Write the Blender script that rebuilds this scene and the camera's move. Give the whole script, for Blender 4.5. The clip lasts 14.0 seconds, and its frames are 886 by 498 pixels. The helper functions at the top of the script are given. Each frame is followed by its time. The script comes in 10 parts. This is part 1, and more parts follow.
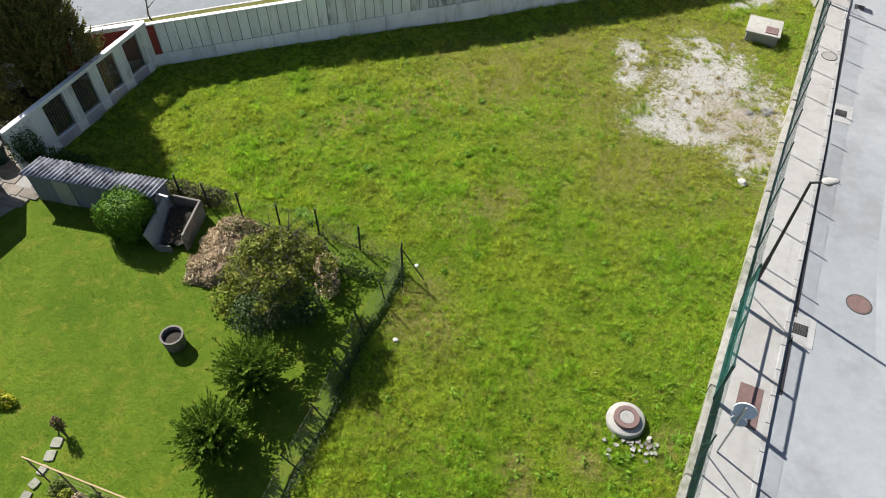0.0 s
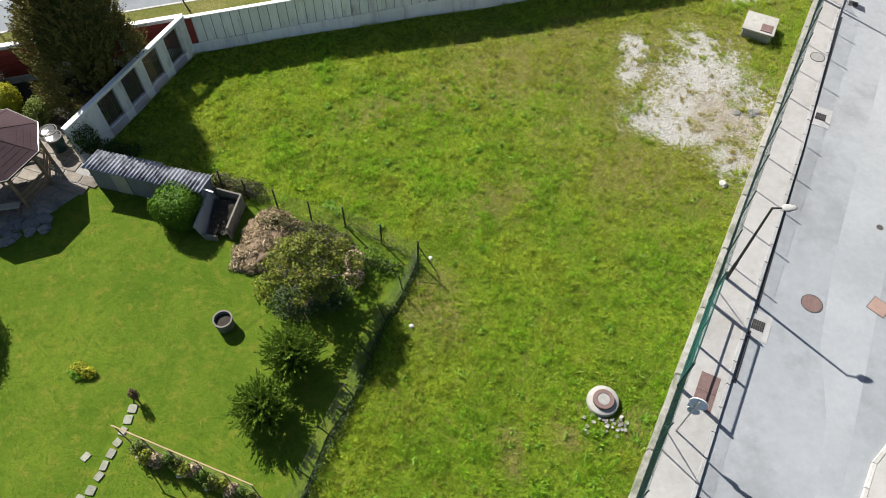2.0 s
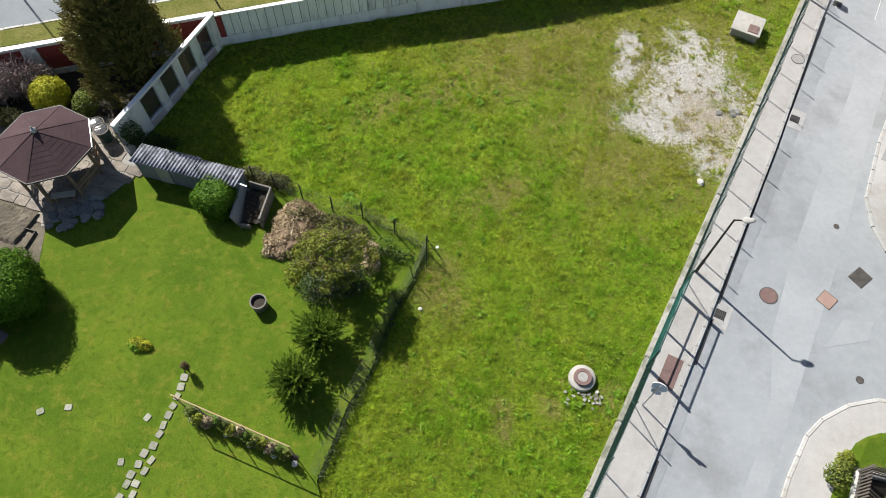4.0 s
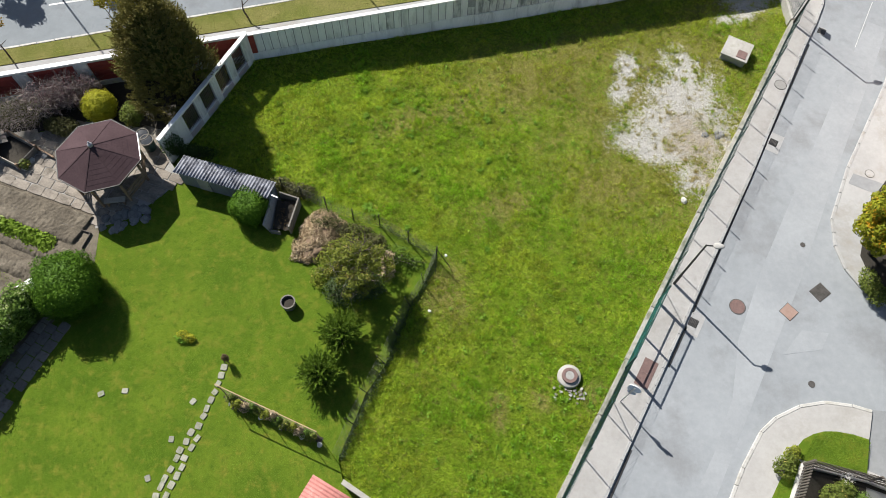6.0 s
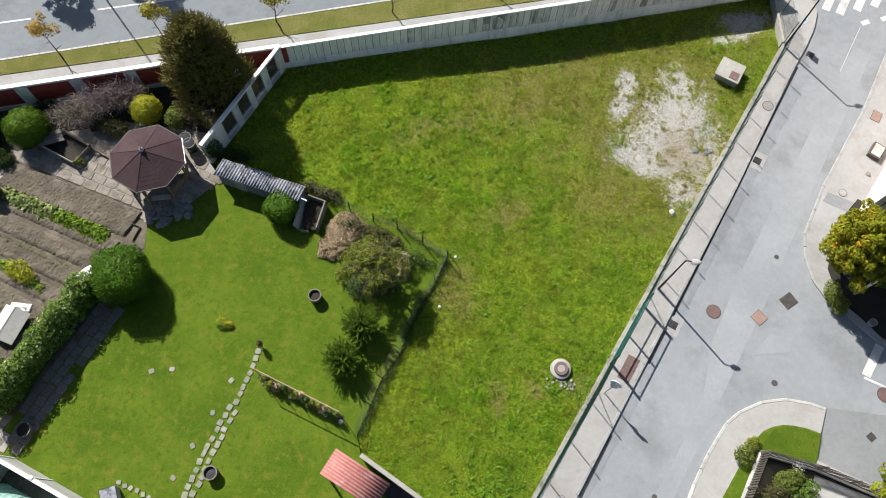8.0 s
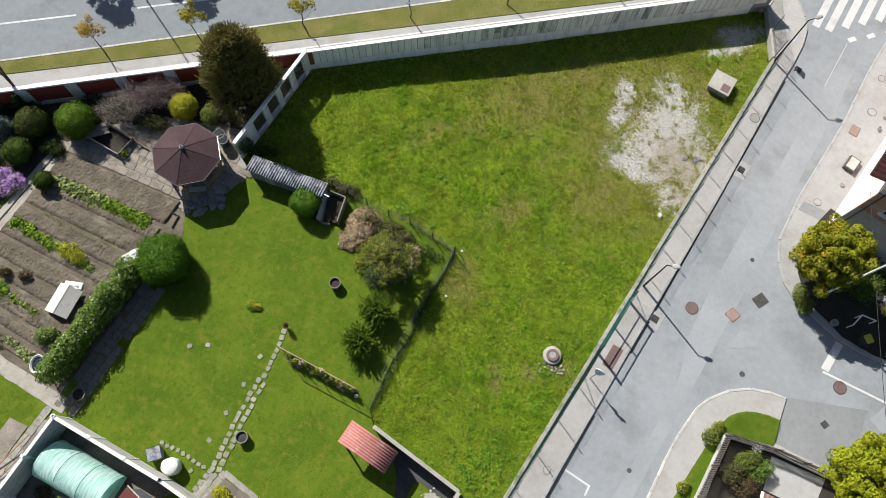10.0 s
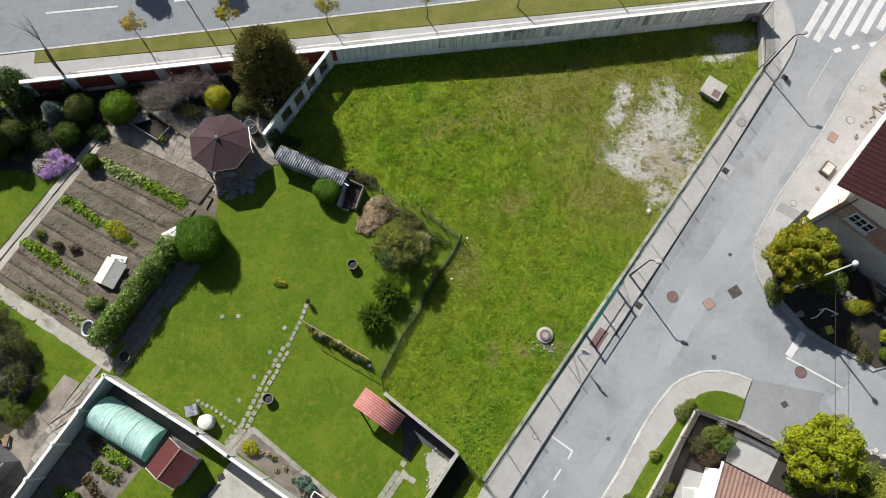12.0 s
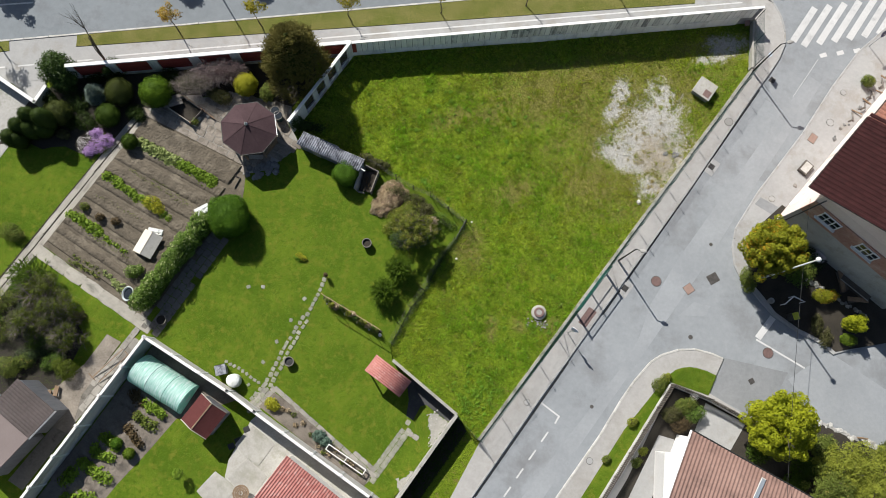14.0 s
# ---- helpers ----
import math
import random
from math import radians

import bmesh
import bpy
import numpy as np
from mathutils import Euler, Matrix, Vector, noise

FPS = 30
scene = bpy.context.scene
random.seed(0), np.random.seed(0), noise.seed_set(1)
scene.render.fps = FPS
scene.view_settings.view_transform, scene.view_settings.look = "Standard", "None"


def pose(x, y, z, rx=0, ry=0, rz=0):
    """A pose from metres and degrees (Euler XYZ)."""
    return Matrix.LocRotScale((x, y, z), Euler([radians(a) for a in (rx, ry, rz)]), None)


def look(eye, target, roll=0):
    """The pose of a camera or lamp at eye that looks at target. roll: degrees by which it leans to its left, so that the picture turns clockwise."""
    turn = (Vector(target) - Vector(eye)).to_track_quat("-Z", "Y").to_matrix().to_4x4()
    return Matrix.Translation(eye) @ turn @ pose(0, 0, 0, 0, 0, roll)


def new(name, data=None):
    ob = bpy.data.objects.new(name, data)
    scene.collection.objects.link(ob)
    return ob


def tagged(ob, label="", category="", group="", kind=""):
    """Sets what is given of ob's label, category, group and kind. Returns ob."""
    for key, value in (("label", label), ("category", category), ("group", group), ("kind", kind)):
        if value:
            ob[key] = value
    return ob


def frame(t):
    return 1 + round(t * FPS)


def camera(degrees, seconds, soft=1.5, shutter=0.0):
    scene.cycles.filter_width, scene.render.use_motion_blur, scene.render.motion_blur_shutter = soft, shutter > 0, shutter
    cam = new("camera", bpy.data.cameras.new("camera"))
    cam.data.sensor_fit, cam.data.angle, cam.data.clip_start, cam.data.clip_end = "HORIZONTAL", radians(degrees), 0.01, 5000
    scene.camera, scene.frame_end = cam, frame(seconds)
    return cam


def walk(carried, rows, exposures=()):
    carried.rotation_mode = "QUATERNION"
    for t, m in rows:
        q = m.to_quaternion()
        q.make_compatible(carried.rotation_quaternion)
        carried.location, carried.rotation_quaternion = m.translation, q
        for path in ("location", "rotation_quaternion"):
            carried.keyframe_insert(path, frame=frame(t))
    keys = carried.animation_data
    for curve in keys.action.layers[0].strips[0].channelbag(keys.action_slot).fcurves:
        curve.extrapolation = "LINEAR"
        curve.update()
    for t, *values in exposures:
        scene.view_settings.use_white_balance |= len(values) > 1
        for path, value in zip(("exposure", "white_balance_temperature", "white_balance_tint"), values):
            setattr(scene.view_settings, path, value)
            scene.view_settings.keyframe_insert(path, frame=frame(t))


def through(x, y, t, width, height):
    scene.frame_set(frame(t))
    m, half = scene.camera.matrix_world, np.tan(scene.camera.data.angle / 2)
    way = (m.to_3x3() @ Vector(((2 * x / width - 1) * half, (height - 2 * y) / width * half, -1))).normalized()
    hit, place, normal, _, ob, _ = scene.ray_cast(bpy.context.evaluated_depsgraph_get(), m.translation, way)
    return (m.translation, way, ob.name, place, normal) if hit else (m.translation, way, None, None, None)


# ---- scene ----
cam = camera(64.0, 14.0, soft=0.8)
METRES, EYE, TILT, LEAN, TURN = 35.0, 19.396, -49.474, -0.193, 0.0
ROWS = [
    (0.0, 0.0, 0.0, 0.0, 0.0, 0.0, -0.0),
    (0.5, -0.0009, -0.0204, 0.0183, 0.16, -1.59, -0.27),
    (1.0, -0.0025, -0.0452, 0.041, 0.3, -3.28, -0.6),
    (1.5, -0.0041, -0.072, 0.065, 0.45, -4.93, -0.96),
    (2.0, -0.0058, -0.1, 0.0895, 0.61, -6.66, -1.34),
    (2.5, -0.0073, -0.1257, 0.1127, 0.71, -8.3, -1.62),
    (3.0, -0.0087, -0.1507, 0.1362, 0.82, -9.86, -1.86),
    (5.5, -0.0143, -0.274, 0.2554, 1.61, -15.05, -3.25),
    (6.0, -0.0173, -0.2989, 0.2798, 1.83, -15.76, -3.62),
    (6.5, -0.0194, -0.3242, 0.3047, 2.12, -16.55, -4.02),
    (7.0, -0.0218, -0.349, 0.3296, 2.37, -17.34, -4.42),
    (7.5, -0.0244, -0.3745, 0.3545, 2.65, -18.18, -4.8),
    (8.0, -0.0265, -0.3998, 0.3799, 2.93, -19.07, -5.18),
    (10.5, -0.0377, -0.5247, 0.5137, 4.31, -23.56, -7.04),
    (11.0, -0.0399, -0.5529, 0.5419, 4.62, -24.5, -7.42),
    (11.5, -0.0425, -0.5792, 0.5685, 4.91, -25.39, -7.79),
    (12.0, -0.0452, -0.604, 0.593, 5.17, -26.2, -8.14),
    (12.5, -0.048, -0.6308, 0.6199, 5.47, -27.1, -8.5),
    (13.0, -0.0512, -0.6572, 0.6469, 5.75, -27.99, -8.87),
    (13.5, -0.0547, -0.6837, 0.674, 6.02, -28.89, -9.24),
    (14.0, -0.0579, -0.7095, 0.7014, 6.27, -29.73, -9.59),
]
walk(cam, [(t, pose(0, 0, EYE, TILT, LEAN, TURN) @ pose(METRES * x, METRES * y, METRES * z, 90 + pitch, roll, yaw)) for t, x, y, z, yaw, pitch, roll in ROWS],
     exposures=[(0.0, 1.18), (3.0, 1.12), (8.0, 0.98), (14.0, 0.72)])

# ---- light: clear autumn sky and one sun ----
SUN_ELEVATION, SUN_TURN = 41.0, -42.5
world = bpy.data.worlds.new("sky")
scene.world = world
world.use_nodes = True
sky = world.node_tree.nodes.new("ShaderNodeTexSky")
sky.sky_type, sky.sun_disc = "NISHITA", False
sky.sun_elevation, sky.sun_rotation = radians(SUN_ELEVATION), radians(SUN_TURN)
world.node_tree.links.new(sky.outputs[0], world.node_tree.nodes["Background"].inputs[0])
world.node_tree.nodes["Background"].inputs[1].default_value = 0.049
sun = new("sun", bpy.data.lights.new("sun", "SUN"))
sun.data.energy, sun.data.angle, sun.data.color = 4.5, radians(0.55), (1.0, 0.96, 0.9)
sun_way = Vector((math.sin(radians(SUN_TURN)) * math.cos(radians(SUN_ELEVATION)), math.cos(radians(SUN_TURN)) * math.cos(radians(SUN_ELEVATION)), math.sin(radians(SUN_ELEVATION))))
sun.matrix_basis = look(sun_way * 90, (0, 0, 0))

# ---- tools for materials and meshes ----
from mathutils import geometry


def nodes_of(name, rough=0.8, metal=0.0):
    m = bpy.data.materials.new(name)
    m.use_nodes = True
    nt = m.node_tree
    bsdf = nt.nodes["Principled BSDF"]
    bsdf.inputs["Roughness"].default_value = rough
    bsdf.inputs["Metallic"].default_value = metal
    return m, nt, bsdf


def noise_node(nt, vec, scale, detail=4.0, rough=0.6):
    n = nt.nodes.new("ShaderNodeTexNoise")
    n.inputs["Scale"].default_value, n.inputs["Detail"].default_value, n.inputs["Roughness"].default_value = scale, detail, rough
    nt.links.new(vec, n.inputs["Vector"])
    return n.outputs["Fac"]


def ramp(nt, fac, lo, hi):
    n = nt.nodes.new("ShaderNodeMapRange")
    n.inputs["From Min"].default_value, n.inputs["From Max"].default_value = lo, hi
    nt.links.new(fac, n.inputs["Value"])
    return n.outputs["Result"]


def math_node(nt, op, a, b):
    n = nt.nodes.new("ShaderNodeMath")
    n.operation = op
    for i, v in enumerate((a, b)):
        if isinstance(v, (int, float)):
            n.inputs[i].default_value = v
        else:
            nt.links.new(v, n.inputs[i])
    return n.outputs[0]


def mix(nt, fac, a, b, blend="MIX"):
    n = nt.nodes.new("ShaderNodeMix")
    n.data_type, n.blend_type = "RGBA", blend
    for i, v in ((0, fac), (6, a), (7, b)):
        if isinstance(v, (int, float)):
            n.inputs[i].default_value = v
        elif isinstance(v, tuple):
            n.inputs[i].default_value = (*v[:3], 1.0)
        else:
            nt.links.new(v, n.inputs[i])
    return n.outputs[2]


def vec_of(nt, stretch=(1, 1, 1), turn=0.0):
    tc = nt.nodes.new("ShaderNodeTexCoord")
    mp = nt.nodes.new("ShaderNodeMapping")
    mp.inputs["Scale"].default_value = stretch
    mp.inputs["Rotation"].default_value = (0, 0, turn)
    nt.links.new(tc.outputs["Object"], mp.inputs["Vector"])
    return mp.outputs["Vector"]


def bump(nt, bsdf, height, strength, distance):
    b = nt.nodes.new("ShaderNodeBump")
    b.inputs["Strength"].default_value, b.inputs["Distance"].default_value = strength, distance
    nt.links.new(height, b.inputs["Height"])
    nt.links.new(b.outputs[0], bsdf.inputs["Normal"])


def surface(name, c1, c2, rough=0.8, metal=0.0, big=0.5, small=9.0, stain=None, stain_scale=0.35, stain_from=(0.52, 0.66), grain=40.0, depth=0.01, vary=0.25, stretch=(1, 1, 1), turn=0.0, spec=0.4):
    """A weathered surface: two colours mixed at two scales, stains, grain relief, and a shade that differs from piece to piece."""
    m, nt, bsdf = nodes_of(name, rough, metal)
    info = nt.nodes.new("ShaderNodeObjectInfo")
    shift = nt.nodes.new("ShaderNodeVectorMath")
    shift.operation = "MULTIPLY_ADD"
    nt.links.new(info.outputs["Random"], shift.inputs[0])
    shift.inputs[1].default_value = (37.0, 53.0, 19.0)
    nt.links.new(vec_of(nt, stretch, turn), shift.inputs[2])
    vec = shift.outputs[0]
    a, b = noise_node(nt, vec, big, 5.0), noise_node(nt, vec, small, 6.0, 0.7)
    fac = ramp(nt, math_node(nt, "ADD", math_node(nt, "MULTIPLY", a, 0.55), math_node(nt, "MULTIPLY", b, 0.45)), 0.36, 0.64)
    col = mix(nt, fac, c1, c2)
    if stain:
        s = noise_node(nt, vec, stain_scale, 7.0, 0.7)
        col = mix(nt, math_node(nt, "MULTIPLY", ramp(nt, s, *stain_from), 0.85), col, stain)
    v = math_node(nt, "ADD", math_node(nt, "MULTIPLY", info.outputs["Random"], vary), 1.0 - vary / 2)
    rgb = nt.nodes.new("ShaderNodeCombineColor")
    for i in range(3):
        nt.links.new(v, rgb.inputs[i])
    col = mix(nt, 1.0, col, rgb.outputs[0], "MULTIPLY")
    nt.links.new(col, bsdf.inputs["Base Color"])
    bsdf.inputs["Specular IOR Level"].default_value = spec
    g = noise_node(nt, vec, grain, 4.0, 0.7)
    bump(nt, bsdf, math_node(nt, "ADD", g, b), 0.7, depth)
    return m


def foliage(name, dark, light, accent=None, accent_share=0.0, through=0.3, rough=0.55, patch=0.8, leafy=0.34, spec=0.08):
    """Leaves and blades: the colour differs from leaf to leaf and from patch to patch, and some light passes through."""
    m, nt, bsdf = nodes_of(name, rough)
    geo = nt.nodes.new("ShaderNodeNewGeometry")
    isl = geo.outputs["Random Per Island"]
    big = noise_node(nt, geo.outputs["Position"], patch, 3.0)
    fine = ramp(nt, noise_node(nt, geo.outputs["Position"], patch * 10.0, 4.0, 0.7), 0.38, 0.62)
    both = math_node(nt, "ADD", math_node(nt, "MULTIPLY", ramp(nt, big, 0.3, 0.7), 1.0 - 2 * leafy), math_node(nt, "MULTIPLY", fine, leafy * 1.35))
    fac = math_node(nt, "ADD", math_node(nt, "MULTIPLY", isl, leafy * 0.65), both)
    col = mix(nt, fac, dark, light)
    if accent:
        w = noise_node(nt, geo.outputs["Position"], patch * 1.7, 2.0)
        pick = ramp(nt, math_node(nt, "ADD", math_node(nt, "MULTIPLY", w, 0.8), math_node(nt, "MULTIPLY", isl, 0.35)), 1.0 - accent_share, 1.12 - accent_share)
        col = mix(nt, pick, col, accent)
    nt.links.new(col, bsdf.inputs["Base Color"])
    bsdf.inputs["Specular IOR Level"].default_value = spec
    if through:
        tr = nt.nodes.new("ShaderNodeBsdfTranslucent")
        nt.links.new(col, tr.inputs["Color"])
        ms = nt.nodes.new("ShaderNodeMixShader")
        ms.inputs[0].default_value = through
        nt.links.new(bsdf.outputs[0], ms.inputs[1])
        nt.links.new(tr.outputs[0], ms.inputs[2])
        nt.links.new(ms.outputs[0], nt.nodes["Material Output"].inputs["Surface"])
    return m


def thing(name, x, y, z=0.0, rz=0.0, label="", category="", group="", kind=""):
    ob = new(name)
    ob.empty_display_size = 0.2
    ob.matrix_basis = pose(x, y, z, 0, 0, rz)
    return tagged(ob, label, category, group, kind)


def part(name, bm, material, parent=None, label="", smooth=False, world=False):
    """Links a bmesh (or a mesh) as one mesh object under a thing or a part. world: it was built in world coordinates."""
    if isinstance(bm, bpy.types.Mesh):
        me = bm
        me.name = name
    else:
        if world and parent is not None:
            m, o = Matrix(), parent
            while o is not None:
                m, o = o.matrix_basis @ m, o.parent
            bm.transform(m.inverted())
        bmesh.ops.recalc_face_normals(bm, faces=bm.faces)
        me = bpy.data.meshes.new(name)
        bm.to_mesh(me)
        bm.free()
    if material is not None and not me.materials:
        me.materials.append(material)
    if smooth:
        me.polygons.foreach_set("use_smooth", [True] * len(me.polygons))
    ob = new(name, me)
    ob.parent = parent
    if label:
        tagged(ob, label)
    return ob


def piece(name, me, parent, m):
    ob = new(name, me)
    ob.parent = parent
    ob.matrix_basis = m
    return ob


def mesh_of(name, bm, material, smooth=False):
    bmesh.ops.recalc_face_normals(bm, faces=bm.faces)
    me = bpy.data.meshes.new(name)
    bm.to_mesh(me)
    bm.free()
    me.materials.append(material)
    if smooth:
        me.polygons.foreach_set("use_smooth", [True] * len(me.polygons))
    return me


def np_mesh(name, verts, faces, material, smooth=False):
    """A mesh from arrays of places and of faces that all have the same number of corners."""
    me = bpy.data.meshes.new(name)
    n, k = faces.shape
    me.vertices.add(len(verts))
    me.vertices.foreach_set("co", np.ascontiguousarray(verts, dtype=np.float32).ravel())
    me.loops.add(n * k)
    me.loops.foreach_set("vertex_index", np.ascontiguousarray(faces, dtype=np.int32).ravel())
    me.polygons.add(n)
    me.polygons.foreach_set("loop_start", np.arange(0, n * k, k, dtype=np.int32))
    me.update(calc_edges=True)
    me.materials.append(material)
    if smooth:
        me.polygons.foreach_set("use_smooth", [True] * n)
    return me


def box(bm, x, y, z, sx, sy, sz, rz=0.0, rx=0.0, ry=0.0):
    """A box centred in x and y that stands on z."""
    m = pose(x, y, z, 0, 0, rz) @ pose(0, 0, 0, rx, ry, 0) @ Matrix.Translation((0, 0, sz / 2)) @ Matrix.Diagonal((sx, sy, sz, 1))
    return bmesh.ops.create_cube(bm, size=1.0, matrix=m)["verts"]


def bar(bm, p, q, w, h=None):
    """A square bar from p to q."""
    p, q = Vector(p), Vector(q)
    d = q - p
    m = Matrix.Translation((p + q) / 2) @ d.to_track_quat("X", "Z").to_matrix().to_4x4() @ Matrix.Diagonal((d.length, w, h or w, 1))
    return bmesh.ops.create_cube(bm, size=1.0, matrix=m)["verts"]


def rod(bm, p, q, r, r2=None, n=8, caps=True):
    p, q = Vector(p), Vector(q)
    d = q - p
    m = Matrix.Translation((p + q) / 2) @ d.to_track_quat("Z", "Y").to_matrix().to_4x4()
    return bmesh.ops.create_cone(bm, cap_ends=caps, segments=n, radius1=r, radius2=r if r2 is None else r2, depth=d.length, matrix=m)["verts"]


def rodline(bm, pts, r, n=8):
    for p, q in zip(pts, pts[1:]):
        rod(bm, p, q, r, n=n)


def tube(bm, pts, r, n=6):
    """One unbroken tube along a line of places."""
    rings = []
    for i, p in enumerate(pts):
        d = (Vector(pts[min(i + 1, len(pts) - 1)]) - Vector(pts[max(i - 1, 0)])).normalized()
        u = d.cross(Vector((0.0, 0.0, 1.0))).normalized()
        v = u.cross(d)
        rings.append([bm.verts.new(Vector(p) + (u * math.cos(2 * math.pi * k / n) + v * math.sin(2 * math.pi * k / n)) * r) for k in range(n)])
    for a, b in zip(rings, rings[1:]):
        for k in range(n):
            bm.faces.new((a[k], a[(k + 1) % n], b[(k + 1) % n], b[k]))


def prism(bm, poly, z0, z1):
    """A slab over a plan outline."""
    low, top = [bm.verts.new((x, y, z0)) for x, y in poly], [bm.verts.new((x, y, z1)) for x, y in poly]
    for i in range(len(poly)):
        j = (i + 1) % len(poly)
        bm.faces.new((low[i], low[j], top[j], top[i]))
    for a, b, c in geometry.tessellate_polygon([[Vector((x, y, 0)) for x, y in poly]]):
        bm.faces.new((top[a], top[b], top[c]))
        bm.faces.new((low[c], low[b], low[a]))


def lathe(bm, profile, n=24, centre=(0, 0, 0), caps=True):
    """A turned shape from (radius, height) pairs."""
    rings = []
    for r, z in profile:
        rings.append([bm.verts.new((centre[0] + r * math.cos(2 * math.pi * i / n), centre[1] + r * math.sin(2 * math.pi * i / n), centre[2] + z)) for i in range(n)])
    for a, b in zip(rings, rings[1:]):
        for i in range(n):
            bm.faces.new((a[i], a[(i + 1) % n], b[(i + 1) % n], b[i]))
    for ring in (rings[0][::-1], rings[-1]) if caps else ():
        if (ring[0].co - ring[1].co).length > 1e-5:
            bm.faces.new(ring)


def soften(bm, w, seg=1):
    bmesh.ops.bevel(bm, geom=[e for e in bm.edges if len(e.link_faces) == 2 and e.calc_face_angle(0) > 0.5], offset=w, segments=seg, affect="EDGES", clamp_overlap=True)


def rough_up(bm, amount, scale=2.0, seed=0.0):
    for v in bm.verts:
        p = v.co * scale + Vector((seed, seed * 1.7, seed * 0.3))
        v.co += Vector((noise.noise(p), noise.noise(p + Vector((7, 3, 1))), noise.noise(p + Vector((2, 9, 5))))) * amount


def slab(name, poly, z0, z1, material, label="", category="", kind="structure"):
    bm = bmesh.new()
    prism(bm, poly, z0, z1)
    return tagged(part(name, bm, material), label, category, "", kind)


def inside(poly, x, y):
    """Which of the places lie in a plan outline."""
    ins = np.zeros(len(x), bool)
    for (x1, y1), (x2, y2) in zip(poly, poly[1:] + poly[:1]):
        cross = (y1 > y) != (y2 > y)
        ins ^= cross & (x < (x2 - x1) * (y - y1) / (y2 - y1 + 1e-12) + x1)
    return ins


def near_line(pts, x, y):
    """Distance of places from a plan line."""
    best = np.full(len(x), 1e9)
    for (x1, y1), (x2, y2) in zip(pts, pts[1:]):
        dx, dy = x2 - x1, y2 - y1
        t = np.clip(((x - x1) * dx + (y - y1) * dy) / (dx * dx + dy * dy), 0, 1)
        best = np.minimum(best, np.hypot(x - x1 - t * dx, y - y1 - t * dy))
    return best


def smooth01(lo, hi, v):
    t = np.clip((v - lo) / (hi - lo), 0, 1)
    return t * t * (3 - 2 * t)


def lattice_noise(x, y, size, seed):
    """Smooth noise over the plan, 0 to 1, with lumps of about the given size."""
    r = np.random.default_rng(seed).uniform(0, 1, (256, 256))
    u, v = np.asarray(x) / size + 512.0, np.asarray(y) / size + 512.0
    i, j = np.floor(u).astype(int), np.floor(v).astype(int)
    fu, fv = u - i, v - j
    fu, fv = fu * fu * (3 - 2 * fu), fv * fv * (3 - 2 * fv)
    a, b, c, d = r[i % 256, j % 256], r[(i + 1) % 256, j % 256], r[i % 256, (j + 1) % 256], r[(i + 1) % 256, (j + 1) % 256]
    return (a * (1 - fu) + b * fu) * (1 - fv) + (c * (1 - fu) + d * fu) * fv


def spread_clumps(n, rx, ry, z0, z1, r, seed, flat=0.8):
    """Many lumps scattered through a dome, for a broken outline."""
    g = np.random.default_rng(seed)
    out = []
    for i in range(n):
        a, q = 2.399 * i, math.sqrt((i + 0.5) / n)
        h = z0 + (z1 - z0) * (1 - q * q) * g.uniform(0.55, 1.1)
        k = r * g.uniform(0.65, 1.3)
        out.append((rx * q * math.cos(a) * g.uniform(0.8, 1.15), ry * q * math.sin(a) * g.uniform(0.8, 1.15), h, k, k, k * flat))
    return out


def blades(name, x, y, z, length, width, lean, material, seed):
    """Single grass blades, one bent-over triangle each, on the given places."""
    rng = np.random.default_rng(seed)
    n = len(x)
    a, b = rng.uniform(0, 2 * np.pi, n), rng.uniform(0, 2 * np.pi, n)
    ln, wd = length * rng.uniform(0.5, 1.4, n), width * rng.uniform(0.6, 1.3, n)
    le = np.clip(lean + rng.normal(0, 0.25, n), 0.1, 1.45)
    v = np.zeros((n, 3, 3))
    v[:, 0] = np.stack([x - np.cos(a) * wd / 2, y - np.sin(a) * wd / 2, z - 0.01], 1)
    v[:, 1] = np.stack([x + np.cos(a) * wd / 2, y + np.sin(a) * wd / 2, z - 0.01], 1)
    v[:, 2] = np.stack([x + np.cos(b) * np.sin(le) * ln, y + np.sin(b) * np.sin(le) * ln, z + np.cos(le) * ln], 1)
    return np_mesh(name, v.reshape(-1, 3), np.arange(3 * n).reshape(-1, 3), material)


def leaf_mesh(name, pts, nrm, size, aspect, material, rng, fold=0.25):
    """Leaves as folded diamonds at the given places, facing roughly along nrm."""
    n = len(pts)
    nrm = nrm + rng.normal(0, 0.55, (n, 3))
    nrm /= np.linalg.norm(nrm, axis=1, keepdims=True) + 1e-9
    t = rng.normal(0, 1, (n, 3))
    t -= nrm * (t * nrm).sum(1, keepdims=True)
    t /= np.linalg.norm(t, axis=1, keepdims=True) + 1e-9
    s = np.cross(nrm, t)
    sz = (size * rng.uniform(0.6, 1.35, n))[:, None]
    v = np.stack([pts - t * sz, pts + s * sz * aspect + nrm * sz * fold, pts + t * sz, pts - s * sz * aspect + nrm * sz * fold], 1)
    f = np.arange(4 * n).reshape(-1, 4)
    return np_mesh(name, v.reshape(-1, 3), f, material)


